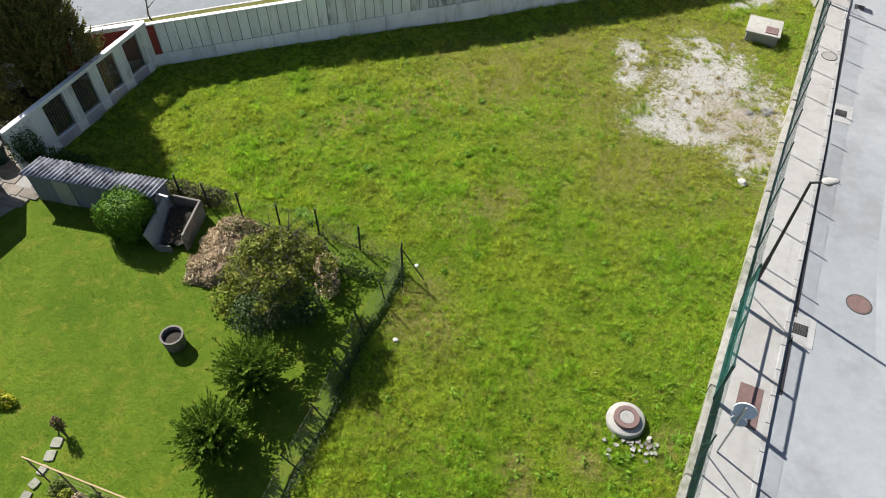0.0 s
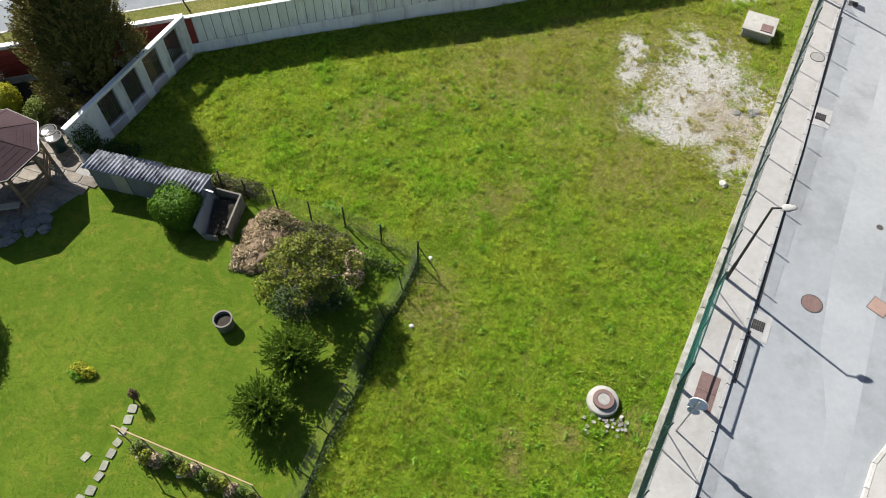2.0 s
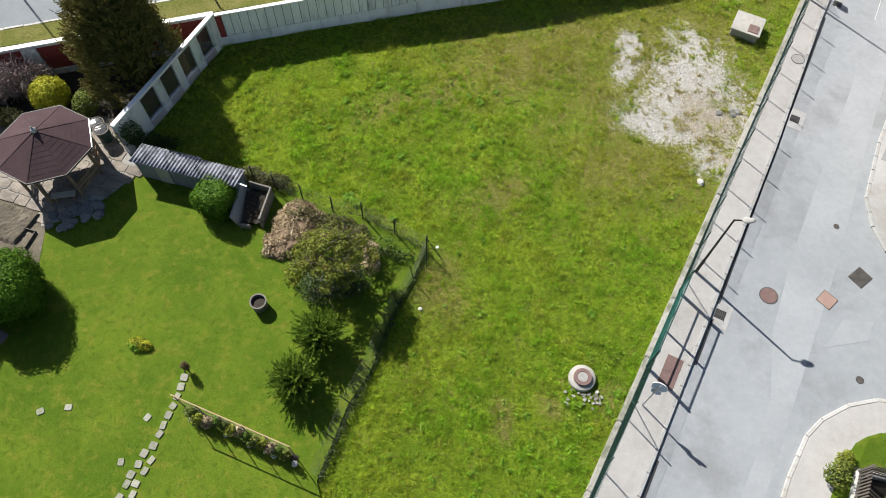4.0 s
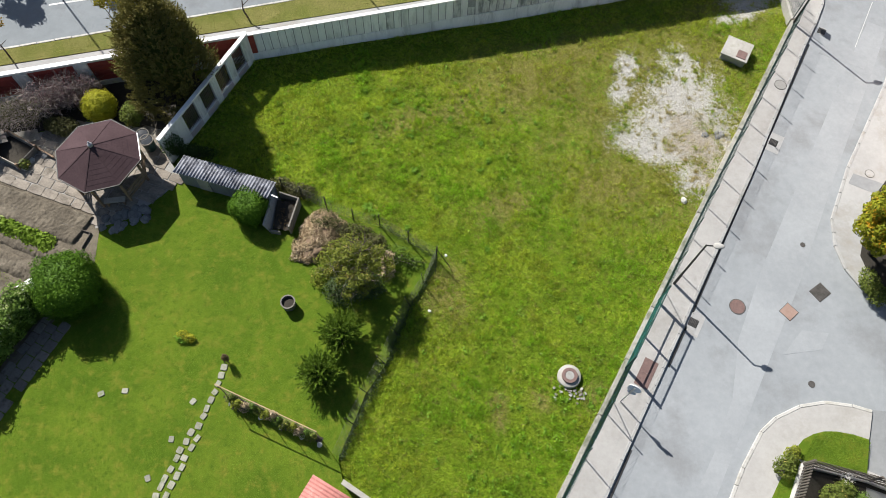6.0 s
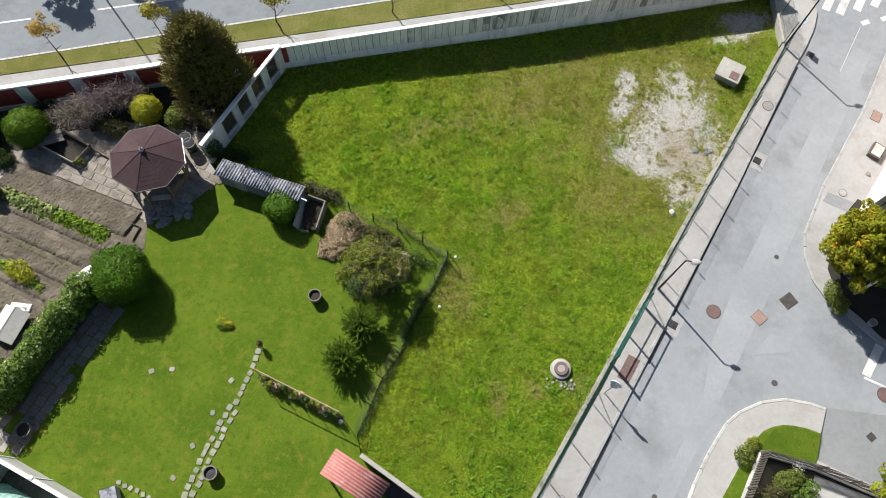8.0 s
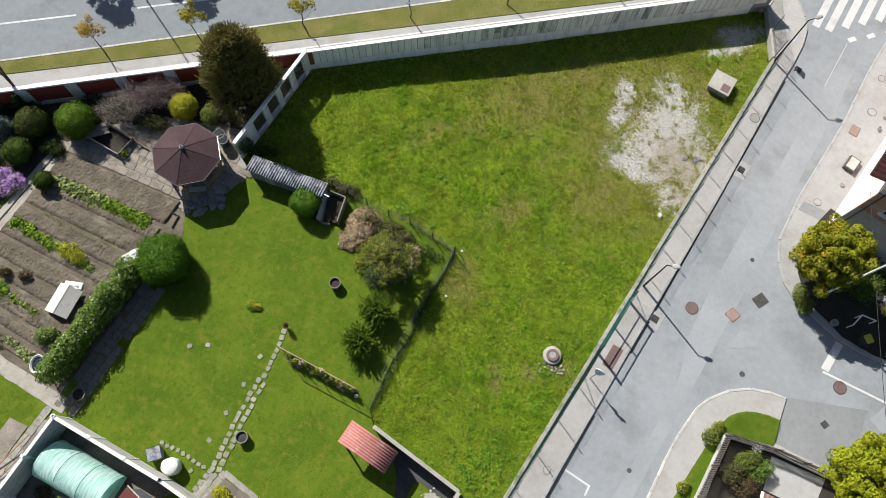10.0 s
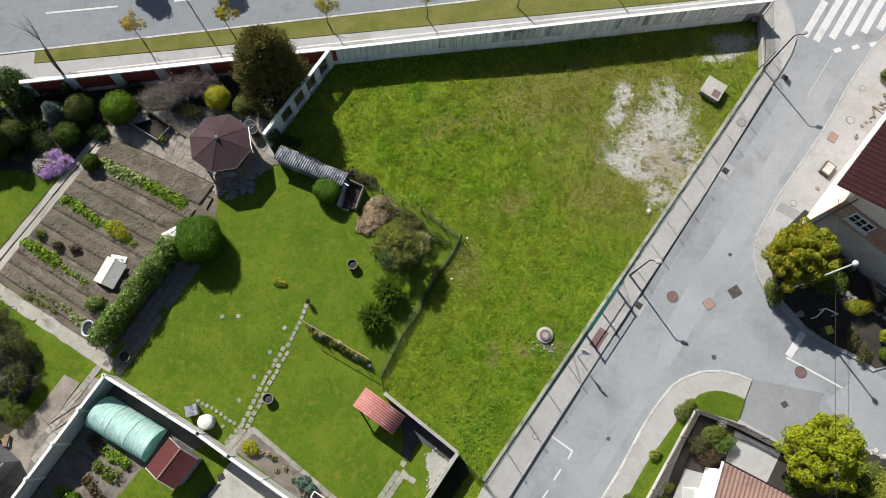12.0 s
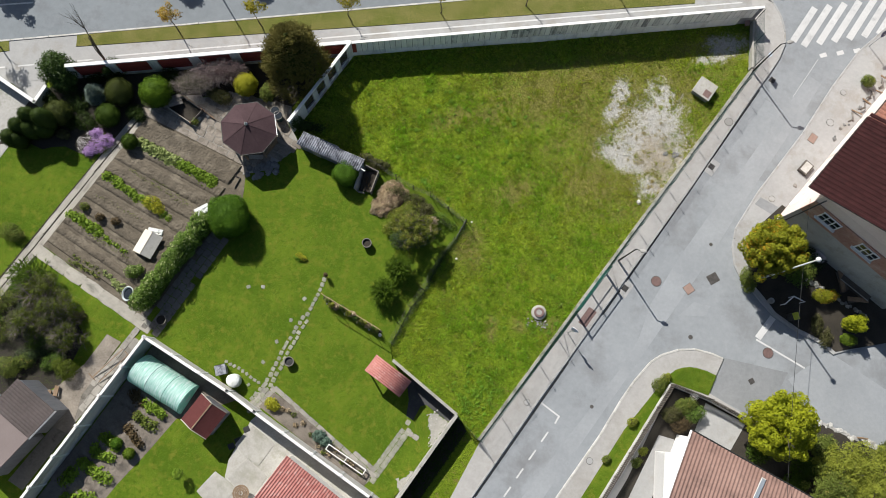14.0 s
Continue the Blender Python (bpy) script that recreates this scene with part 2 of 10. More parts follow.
def clump_points(clumps, n, rng, shell=0.7, lump=0.18, low=-1.0):
    """Places and outward ways near the skins of overlapping lumps (x, y, z, rx, ry, rz)."""
    c = np.array(clumps, float)
    w = (c[:, 3] * c[:, 4] * c[:, 5]) ** (2 / 3)
    i = rng.choice(len(c), n, p=w / w.sum())
    d = rng.normal(0, 1, (n, 3))
    d /= np.linalg.norm(d, axis=1, keepdims=True)
    d[:, 2] = np.maximum(d[:, 2], low)
    k = 4.0
    wob = np.sin(d[:, 0] * k + i) * np.cos(d[:, 1] * k * 1.3 + 2 * i) * np.sin(d[:, 2] * k + 0.7 * i)
    r = shell + (1 - shell) * rng.uniform(0, 1, n) ** 0.5 + lump * wob + rng.normal(0, 0.04, n)
    return c[i, :3] + d * c[i, 3:] * r[:, None], d


def branchwork(bm, height, radius, spread, rng, limbs=6, first=0.35, lean=0.0):
    """A tapered trunk with limbs and twigs, from the ground up."""
    p = Vector((0, 0, -0.1))
    tips = []
    path = [p.copy()]
    for i in range(4):
        p = p + Vector((rng.normal(0, 0.04) * height + lean * height / 4, rng.normal(0, 0.04) * height, height / 4))
        path.append(p.copy())
    for i, (a, b) in enumerate(zip(path, path[1:])):
        rod(bm, a, b, radius * (1 - 0.22 * i), radius * (1 - 0.22 * (i + 1)), n=7)
    for j in range(limbs):
        f = first + (0.95 - first) * j / max(1, limbs - 1)
        k = min(3, int(f * 4))
        a = path[k].lerp(path[k + 1], f * 4 - k)
        ang = 2.4 * j + rng.uniform(-0.4, 0.4)
        out = spread * rng.uniform(0.6, 1.0) * (1.1 - 0.5 * f)
        b = a + Vector((math.cos(ang) * out * 0.55, math.sin(ang) * out * 0.55, out * 0.45))
        c = b + Vector((math.cos(ang + 0.4) * out * 0.45, math.sin(ang + 0.4) * out * 0.45, out * 0.25))
        rod(bm, a, b, radius * 0.45, radius * 0.3, n=5)
        rod(bm, b, c, radius * 0.3, radius * 0.1, n=5)
        d = b + Vector((math.cos(ang - 0.7) * out * 0.4, math.sin(ang - 0.7) * out * 0.4, out * 0.3))
        rod(bm, b, d, radius * 0.22, radius * 0.08, n=4)
        tips += [c, d]
    return tips


def corrugated(bm, x0, x1, y0, y1, z0, z1, pitch=0.18, amp=0.022, thick=0.006, lip=0.0):
    """A corrugated sheet that falls from y1 (z1) to y0 (z0), with its waves side by side along x."""
    n = max(8, int((x1 - x0) / pitch * 6))
    rows = 3
    top, low = [], []
    for j in range(rows):
        f = j / (rows - 1)
        a, b = [], []
        for i in range(n + 1):
            x = x0 + (x1 - x0) * i / n
            w = amp * math.sin(2 * math.pi * (x - x0) / pitch)
            z = z0 + (z1 - z0) * f + w
            a.append(bm.verts.new((x, y0 + (y1 - y0) * f, z)))
            b.append(bm.verts.new((x, y0 + (y1 - y0) * f, z - thick - 0.01)))
        top.append(a)
        low.append(b)
    for g in (top, low):
        for j in range(rows - 1):
            for i in range(n):
                bm.faces.new((g[j][i], g[j][i + 1], g[j + 1][i + 1], g[j + 1][i]))
    for j in (0, rows - 1):
        for i in range(n):
            bm.faces.new((top[j][i], low[j][i], low[j][i + 1], top[j][i + 1]))
    for j in range(rows - 1):
        for i in (0, n):
            bm.faces.new((top[j][i], top[j + 1][i], low[j + 1][i], low[j][i]))


# ---- materials ----
ASPHALT = surface("asphalt", (0.2, 0.215, 0.226), (0.262, 0.278, 0.29), rough=0.85, big=0.18, small=2.5, stain=(0.15, 0.152, 0.155), stain_scale=0.22, stain_from=(0.5, 0.72), grain=120, depth=0.004, vary=0.0)
MAIN_ASPHALT = surface("main_road_asphalt", (0.142, 0.16, 0.172), (0.19, 0.211, 0.225), rough=0.85, big=0.15, small=2.0, stain=(0.12, 0.127, 0.137), stain_scale=0.3, grain=120, depth=0.004, vary=0.0)
ASPHALT_PALE = surface("asphalt_patch_pale", (0.215, 0.229, 0.24), (0.273, 0.288, 0.299), rough=0.85, big=0.3, small=4, grain=120, depth=0.004, vary=0.12)
ASPHALT_DARK = surface("asphalt_patch_dark", (0.175, 0.184, 0.19), (0.235, 0.244, 0.25), rough=0.85, big=0.4, small=4, grain=120, depth=0.004, vary=0.12)
PAVEMENT = surface("pavement_concrete", (0.285, 0.277, 0.262), (0.365, 0.355, 0.338), rough=0.88, big=0.3, small=3.5, stain=(0.24, 0.225, 0.2), stain_scale=0.5, stain_from=(0.5, 0.75), grain=90, depth=0.004, vary=0.1)
PAVE_PALE = surface("pavement_pale", (0.272, 0.272, 0.266), (0.345, 0.345, 0.337), rough=0.88, big=0.25, small=3, stain=(0.25, 0.235, 0.21), stain_scale=0.4, grain=90, depth=0.004, vary=0.1)
CONCRETE = surface("concrete_weathered", (0.26, 0.25, 0.225), (0.38, 0.368, 0.335), rough=0.9, big=0.7, small=7, stain=(0.2, 0.2, 0.15), stain_scale=0.8, stain_from=(0.52, 0.7), grain=60, depth=0.008)
CONCRETE_GREY = surface("concrete_grey", (0.24, 0.235, 0.22), (0.36, 0.35, 0.33), rough=0.9, big=0.9, small=8, stain=(0.15, 0.15, 0.12), stain_scale=0.9, grain=60, depth=0.008)
MOSSY = surface("mossy_footing", (0.22, 0.212, 0.185), (0.38, 0.368, 0.335), rough=0.92, big=0.9, small=8, stain=(0.085, 0.095, 0.055), stain_scale=0.9, stain_from=(0.46, 0.62), grain=60, depth=0.01, vary=0.25)
DARK_CONCRETE = surface("dark_concrete", (0.03, 0.03, 0.032), (0.06, 0.06, 0.062), rough=0.8, big=1.2, small=9, stain=(0.12, 0.118, 0.11), stain_scale=1.6, stain_from=(0.58, 0.7), grain=60, depth=0.006)
KERB_STONE = surface("kerb_stone", (0.36, 0.352, 0.33), (0.47, 0.46, 0.435), rough=0.85, big=0.8, small=9, stain=(0.3, 0.29, 0.25), stain_scale=0.9, grain=70, depth=0.005)
WHITE_WALL = surface("whitewashed_concrete", (0.52, 0.525, 0.515), (0.66, 0.665, 0.65), rough=0.85, big=0.6, small=6, stain=(0.2, 0.205, 0.21), stain_scale=1.6, stain_from=(0.53, 0.72), stretch=(1, 1, 0.4), grain=50, depth=0.006, vary=0.16)
COPING = surface("white_coping", (0.6, 0.59, 0.57), (0.72, 0.71, 0.69), rough=0.75, big=0.8, small=8, grain=60, depth=0.003, vary=0.06)
JOINT = surface("dark_joint_stain", (0.16, 0.165, 0.18), (0.28, 0.285, 0.3), rough=0.9, big=1.2, small=12, vary=0.4)
PANEL_WALL = surface("streaked_whitewash", (0.66, 0.67, 0.665), (0.8, 0.805, 0.79), rough=0.87, big=0.9, small=7, stain=(0.36, 0.365, 0.37), stain_scale=1.1, stain_from=(0.52, 0.72), stretch=(1.6, 1.6, 0.35), grain=50, depth=0.006, vary=0.14)
STAINED_PANEL = surface("grimy_whitewash", (0.5, 0.5, 0.5), (0.72, 0.725, 0.72), rough=0.9, big=1.3, small=8, stain=(0.17, 0.17, 0.175), stain_scale=1.5, stain_from=(0.47, 0.62), stretch=(1.4, 1.4, 0.35), grain=50, depth=0.006, vary=0.2)
PLINTH_MAUVE = surface("plinth_mauve", (0.3, 0.27, 0.29), (0.4, 0.37, 0.38), rough=0.9, big=0.9, small=8)
RED_PANEL = surface("red_panel", (0.2, 0.03, 0.025), (0.27, 0.045, 0.035), rough=0.75, big=0.5, small=9, stretch=(1, 1, 4), grain=60, depth=0.003, vary=0.15)
ROAD_PAINT = surface("road_paint", (0.43, 0.43, 0.425), (0.53, 0.53, 0.52), rough=0.8, big=0.6, small=7, stain=(0.3, 0.3, 0.3), stain_scale=1.5, stain_from=(0.54, 0.75), grain=90, depth=0.002, vary=0.05)
RUST_IRON = surface("rusty_iron", (0.125, 0.078, 0.07), (0.185, 0.118, 0.105), rough=0.75, big=2, small=16, grain=60, depth=0.004, vary=0.2)
RUST_PALE = surface("rusty_plate", (0.22, 0.145, 0.115), (0.29, 0.2, 0.165), rough=0.8, big=2, small=14, grain=60, depth=0.003, vary=0.1)
IRON = surface("cast_iron", (0.07, 0.065, 0.06), (0.14, 0.13, 0.12), rough=0.6, metal=0.6, big=3, small=20, grain=60, depth=0.004)
COMPOST_SLAB = surface("stained_slab", (0.12, 0.11, 0.095), (0.2, 0.185, 0.165), rough=0.92, big=1.2, small=9, stain=(0.07, 0.065, 0.05), stain_scale=1.2, grain=60, depth=0.008)
GREEN_STEEL = surface("green_steel", (0.008, 0.035, 0.03), (0.012, 0.05, 0.043), rough=0.55, big=2, small=12, vary=0.2)
GREEN_NET = surface("green_netting", (0.012, 0.12, 0.092), (0.024, 0.17, 0.135), rough=0.7, big=1.5, small=9)
DARK_STEEL = surface("dark_steel", (0.02, 0.022, 0.022), (0.045, 0.045, 0.042), rough=0.55, metal=0.4, big=2, small=12, vary=0.2)
GALV = surface("galvanised_steel", (0.4, 0.41, 0.42), (0.55, 0.56, 0.57), rough=0.45, metal=0.7, big=2, small=14, vary=0.15)
WIRE = surface("old_fence_wire", (0.1, 0.1, 0.085), (0.18, 0.175, 0.155), rough=0.6, metal=0.4, big=3, small=15)
BLUE_SIGN = surface("sign_back", (0.3, 0.36, 0.46), (0.38, 0.45, 0.56), rough=0.5, big=2, small=9)
WHITE_PAINT = surface("white_paint", (0.62, 0.62, 0.61), (0.72, 0.72, 0.7), rough=0.5, big=1.5, small=10, vary=0.08)
ETERNIT = surface("corrugated_sheet_grey", (0.15, 0.158, 0.185), (0.3, 0.31, 0.345), rough=0.8, big=1.1, small=7, stain=(0.05, 0.052, 0.066), stain_scale=1.7, stain_from=(0.47, 0.6), grain=50, depth=0.004)
SHED_BOARD = surface("grey_shed_board", (0.11, 0.115, 0.13), (0.19, 0.195, 0.21), rough=0.85, big=0.8, small=9, stretch=(5, 5, 0.6), grain=50, depth=0.004)
RED_SHEET = surface("faded_red_sheet", (0.24, 0.08, 0.07), (0.35, 0.145, 0.125), rough=0.7, big=0.8, small=6, stain=(0.42, 0.28, 0.255), stain_scale=2.2, stain_from=(0.52, 0.72), grain=30, depth=0.004, vary=0.1)
RED_SHINGLE = surface("red_shingle", (0.07, 0.022, 0.021), (0.1, 0.033, 0.031), spec=0.15, rough=0.9, big=0.9, small=12, grain=60, depth=0.004, vary=0.2)
BROWN_SHINGLE = surface("plum_brown_shingle", (0.044, 0.027, 0.03), (0.07, 0.045, 0.049), spec=0.15, rough=0.95, big=0.9, small=10, grain=60, depth=0.004, vary=0.22)
BROWN_TILE = surface("brown_roof_tile", (0.16, 0.095, 0.078), (0.23, 0.145, 0.12), rough=0.85, big=0.5, small=5, stain=(0.12, 0.075, 0.062), stain_scale=0.8, grain=40, depth=0.005, vary=0.2)
DARK_TILE = surface("dark_red_roof_tile", (0.024, 0.0085, 0.009), (0.048, 0.017, 0.017), spec=0.12, rough=0.9, big=0.6, small=6, grain=40, depth=0.004, vary=0.25)
GREYBROWN_TILE = surface("grey_brown_roof_tile", (0.075, 0.06, 0.056), (0.115, 0.094, 0.088), rough=0.85, big=0.5, small=6, grain=40, depth=0.005, vary=0.2)
ROOF_FELT = surface("mauve_roof_felt", (0.17, 0.138, 0.13), (0.2, 0.165, 0.156), rough=0.9, big=0.4, small=9, vary=0.05)
PINK_RENDER = surface("pale_pink_render", (0.6, 0.47, 0.43), (0.7, 0.58, 0.54), rough=0.9, big=0.4, small=5, stain=(0.5, 0.37, 0.31), stain_scale=0.7, stain_from=(0.58, 0.8), grain=70, depth=0.004)
BRICK_RENDER = surface("terracotta_render", (0.3, 0.15, 0.105), (0.44, 0.26, 0.2), rough=0.9, big=0.6, small=5, stain=(0.5, 0.38, 0.31), stain_scale=0.8, stain_from=(0.5, 0.68), grain=60, depth=0.006)
WHITE_RENDER = surface("white_render", (0.6, 0.59, 0.57), (0.7, 0.69, 0.67), rough=0.9, big=0.4, small=6, grain=70, depth=0.003)
SOIL = surface("garden_soil", (0.06, 0.05, 0.036), (0.145, 0.122, 0.09), rough=0.95, big=0.7, small=11, stain=(0.185, 0.16, 0.122), stain_scale=0.5, grain=45, depth=0.03, vary=0.1)
# dark earth; on bed and yard its darkness also stands for deep shade
SOIL_AND_SHADE = surface("dark_soil_and_shade", (0.018, 0.016, 0.012), (0.045, 0.038, 0.029), rough=0.95, big=0.8, small=9, grain=45, depth=0.02, vary=0.1)
PAVING_STONE = surface("paving_stone", (0.2, 0.188, 0.165), (0.31, 0.292, 0.262), rough=0.88, big=1.2, small=9, stain=(0.14, 0.135, 0.11), stain_scale=1.4, grain=60, depth=0.006, vary=0.3)
STEP_STONE = surface("stepping_stone", (0.17, 0.172, 0.13), (0.29, 0.285, 0.235), rough=0.9, big=2, small=12, stain=(0.13, 0.17, 0.06), stain_scale=2.2, grain=60, depth=0.006, vary=0.3)
GRAVEL_STONE = surface("pale_stone", (0.42, 0.405, 0.37), (0.62, 0.605, 0.57), rough=0.9, big=3, small=16, vary=0.3)
TIMBER = surface("weathered_timber", (0.14, 0.09, 0.055), (0.26, 0.185, 0.12), rough=0.85, big=1.5, small=10, stretch=(1, 1, 1), grain=50, depth=0.004)
PALE_TIMBER = surface("pale_batten", (0.3, 0.21, 0.11), (0.42, 0.31, 0.18), rough=0.8, big=1.5, small=10, grain=50, depth=0.003)
TIMBER_GREY = surface("grey_timber", (0.25, 0.235, 0.2), (0.38, 0.36, 0.31), rough=0.88, big=1.5, small=10, grain=50, depth=0.004)
FENCE_DARK = surface("dark_fence_slat", (0.06, 0.05, 0.042), (0.11, 0.095, 0.08), rough=0.8, big=2, small=12, vary=0.25)
BARK = surface("bark", (0.05, 0.04, 0.03), (0.11, 0.09, 0.07), rough=0.95, big=4, small=18, grain=50, depth=0.012)
BLACK_PLASTIC = surface("black_plastic", (0.018, 0.018, 0.018), (0.03, 0.03, 0.03), rough=0.5)
YELLOW_PLASTIC = surface("yellow_plastic", (0.36, 0.37, 0.03), (0.44, 0.45, 0.045), rough=0.45, big=2, small=9)
TUB_ENAMEL = surface("tub_enamel", (0.4, 0.46, 0.48), (0.56, 0.6, 0.6), rough=0.4, big=2.5, small=9, stain=(0.3, 0.3, 0.28), stain_scale=2.0, grain=30, depth=0.004)
WHITE_TARP = surface("white_sheet", (0.5, 0.52, 0.5), (0.64, 0.66, 0.64), rough=0.4, big=2.5, small=9, grain=20, depth=0.02)
COLD_FRAME = surface("cream_plastic", (0.44, 0.42, 0.35), (0.54, 0.52, 0.44), rough=0.5, big=1.2, small=9)

# glass
GLASS, nt, b = nodes_of("window_glass", 0.05)
b.inputs["Base Color"].default_value = (0.02, 0.025, 0.03, 1)
b.inputs["Specular IOR Level"].default_value = 0.8

# teal tunnel sheeting: thin, glossy, creased, lets some light through
FILM, nt, b = nodes_of("teal_film", 0.22)
v = vec_of(nt, (4.5, 0.8, 0.8), 0.25)
crease = noise_node(nt, v, 1.9, 6.0, 0.7)
# pale streaks across the film: its highlights put into the colour
glint_streaks = noise_node(nt, vec_of(nt, (6.0, 0.7, 0.7), 0.25), 1.6, 5.0, 0.6)
col = mix(nt, ramp(nt, glint_streaks, 0.35, 0.65), (0.36, 0.74, 0.62), (0.78, 0.96, 0.92))
nt.links.new(col, b.inputs["Base Color"])
bump(nt, b, crease, 1.0, 0.12)
tr = nt.nodes.new("ShaderNodeBsdfTranslucent")
nt.links.new(col, tr.inputs["Color"])
ms = nt.nodes.new("ShaderNodeMixShader")
ms.inputs[0].default_value = 0.35
nt.links.new(b.outputs[0], ms.inputs[1])
nt.links.new(tr.outputs[0], ms.inputs[2])
nt.links.new(ms.outputs[0], nt.nodes["Material Output"].inputs["Surface"])


def ellipse_mask(nt, pos, cx, cy, rx, ry, turn, ragged, edge):
    """1 inside a ragged ellipse on the ground, 0 outside."""
    mp = nt.nodes.new("ShaderNodeMapping")
    mp.vector_type = "TEXTURE"
    mp.inputs["Location"].default_value, mp.inputs["Rotation"].default_value, mp.inputs["Scale"].default_value = (cx, cy, 0), (0, 0, radians(turn)), (rx, ry, 1000)
    nt.links.new(pos, mp.inputs["Vector"])
    ln = nt.nodes.new("ShaderNodeVectorMath")
    ln.operation = "LENGTH"
    nt.links.new(mp.outputs[0], ln.inputs[0])
    d = math_node(nt, "ADD", ln.outputs["Value"], math_node(nt, "MULTIPLY", math_node(nt, "SUBTRACT", ragged, 0.56), 2.4))
    return ramp(nt, d, 1.0 + edge, 1.0 - edge)


# bare places in the rough meadow: centre, half sizes, turn
BARE = [(12.6, 27.0, 1.9, 2.6, 20.0), (11.0, 25.3, 2.3, 1.5, 25.0), (8.8, 27.6, 0.6, 1.3, -15.0), (13.2, 24.4, 1.0, 2.5, 20.0), (10.3, 23.6, 1.0, 1.2, 60.0), (12.5, 21.8, 0.9, 1.1, 30.0), (9.2, 29.4, 0.6, 0.9, 0.0), (12.4, 29.6, 1.2, 1.3, 10.0), (11.8, 23.4, 1.2, 0.9, 20.0), (17.3, 35.3, 1.7, 0.8, 18.0), (16.2, 33.9, 1.3, 0.4, 18.0), (9.2, 23.9, 0.8, 0.7, 0.0), (14.6, 24.6, 0.5, 1.3, 20.0)]
DRY = [(12.6, 24.0, 2.6, 2.8, 15.0), (11.4, 25.5, 6.2, 6.2, 0.0), (12.5, 30.5, 5.0, 2.4, 18.0), (3.5, 27.8, 5.0, 2.4, 20.0), (2.0, 19.0, 1.8, 1.0, 40.0), (16.5, 34.6, 3.4, 1.2, 18.0), (8.0, 21.0, 2.6, 1.8, 0.0), (6.0, 30.0, 4.6, 1.6, 15.0), (-0.6, 13.6, 1.2, 1.4, 10.0), (4.3, 8.6, 0.6, 0.5, 0.0), (2.2, 8.0, 0.4, 0.8, 10.0), (6.8, 9.0, 0.8, 0.5, 60.0), (-2.5, 24.5, 3.0, 0.8, 18.0)]

MEADOW, nt, b = nodes_of("meadow_ground", 0.95)
b.inputs["Specular IOR Level"].default_value = 0.08
tc = nt.nodes.new("ShaderNodeTexCoord")
P = tc.outputs["Object"]
n1, n2, n3 = noise_node(nt, P, 0.35, 5.0), noise_node(nt, P, 2.4, 5.0, 0.7), noise_node(nt, P, 11.0, 5.0, 0.75)
col = mix(nt, ramp(nt, n1, 0.35, 0.65), (0.12, 0.19, 0.013), (0.22, 0.3, 0.022))
clod = noise_node(nt, P, 5.5, 6.0, 0.7)
col = mix(nt, ramp(nt, clod, 0.48, 0.66), col, (0.06, 0.1, 0.006))
col = mix(nt, math_node(nt, "MULTIPLY", ramp(nt, n3, 0.45, 0.7), 0.6), col, (0.05, 0.085, 0.006))
col = mix(nt, ramp(nt, n2, 0.56, 0.72), col, (0.19, 0.16, 0.05))
rag = math_node(nt, "ADD", math_node(nt, "MULTIPLY", ramp(nt, noise_node(nt, P, 0.55, 7.0, 0.75), 0.3, 0.7), 0.5), math_node(nt, "MULTIPLY", ramp(nt, noise_node(nt, P, 6.0, 7.0, 0.85), 0.36, 0.64), 0.62))
dry = None
for e in DRY:
    k = ellipse_mask(nt, P, *e, rag, 0.45)
    dry = k if dry is None else math_node(nt, "MAXIMUM", dry, k)
col = mix(nt, math_node(nt, "MULTIPLY", dry, 0.75), col, mix(nt, n3, (0.15, 0.125, 0.035), (0.27, 0.22, 0.09)))
bare = None
for e in BARE:
    k = ellipse_mask(nt, P, *e, rag, 0.3)
    bare = k if bare is None else math_node(nt, "MAXIMUM", bare, k)
stones = noise_node(nt, P, 26.0, 5.0, 0.8)
col = mix(nt, bare, col, mix(nt, ellipse_mask(nt, P, 13.0, 24.0, 1.5, 1.9, 15.0, rag, 0.4), mix(nt, ramp(nt, stones, 0.36, 0.6), (0.19, 0.18, 0.145), (0.66, 0.65, 0.62)), mix(nt, ramp(nt, stones, 0.36, 0.6), (0.2, 0.165, 0.115), (0.47, 0.425, 0.35))))
nt.links.new(col, b.inputs["Base Color"])
bump(nt, b, math_node(nt, "ADD", math_node(nt, "ADD", math_node(nt, "MULTIPLY", n3, 0.7), math_node(nt, "MULTIPLY", stones, 0.35)), math_node(nt, "MULTIPLY", clod, 1.6)), 1.0, 0.1)

VERGE, nt, b = nodes_of("dry_verge_grass", 0.95)
b.inputs["Specular IOR Level"].default_value = 0.08
tc = nt.nodes.new("ShaderNodeTexCoord")
P = tc.outputs["Object"]
n1, n3 = noise_node(nt, P, 0.6, 5.0), noise_node(nt, P, 9.0, 5.0, 0.75)
col = mix(nt, ramp(nt, n1, 0.35, 0.65), (0.12, 0.135, 0.03), (0.2, 0.18, 0.065))
col = mix(nt, ramp(nt, n3, 0.4, 0.7), col, (0.075, 0.09, 0.02))
nt.links.new(col, b.inputs["Base Color"])
bump(nt, b, n3, 0.8, 0.03)
VERGE_BLADE = foliage("verge_blades", (0.1, 0.11, 0.02), (0.29, 0.275, 0.07), (0.4, 0.33, 0.14), 0.36, through=0.3, patch=0.8)

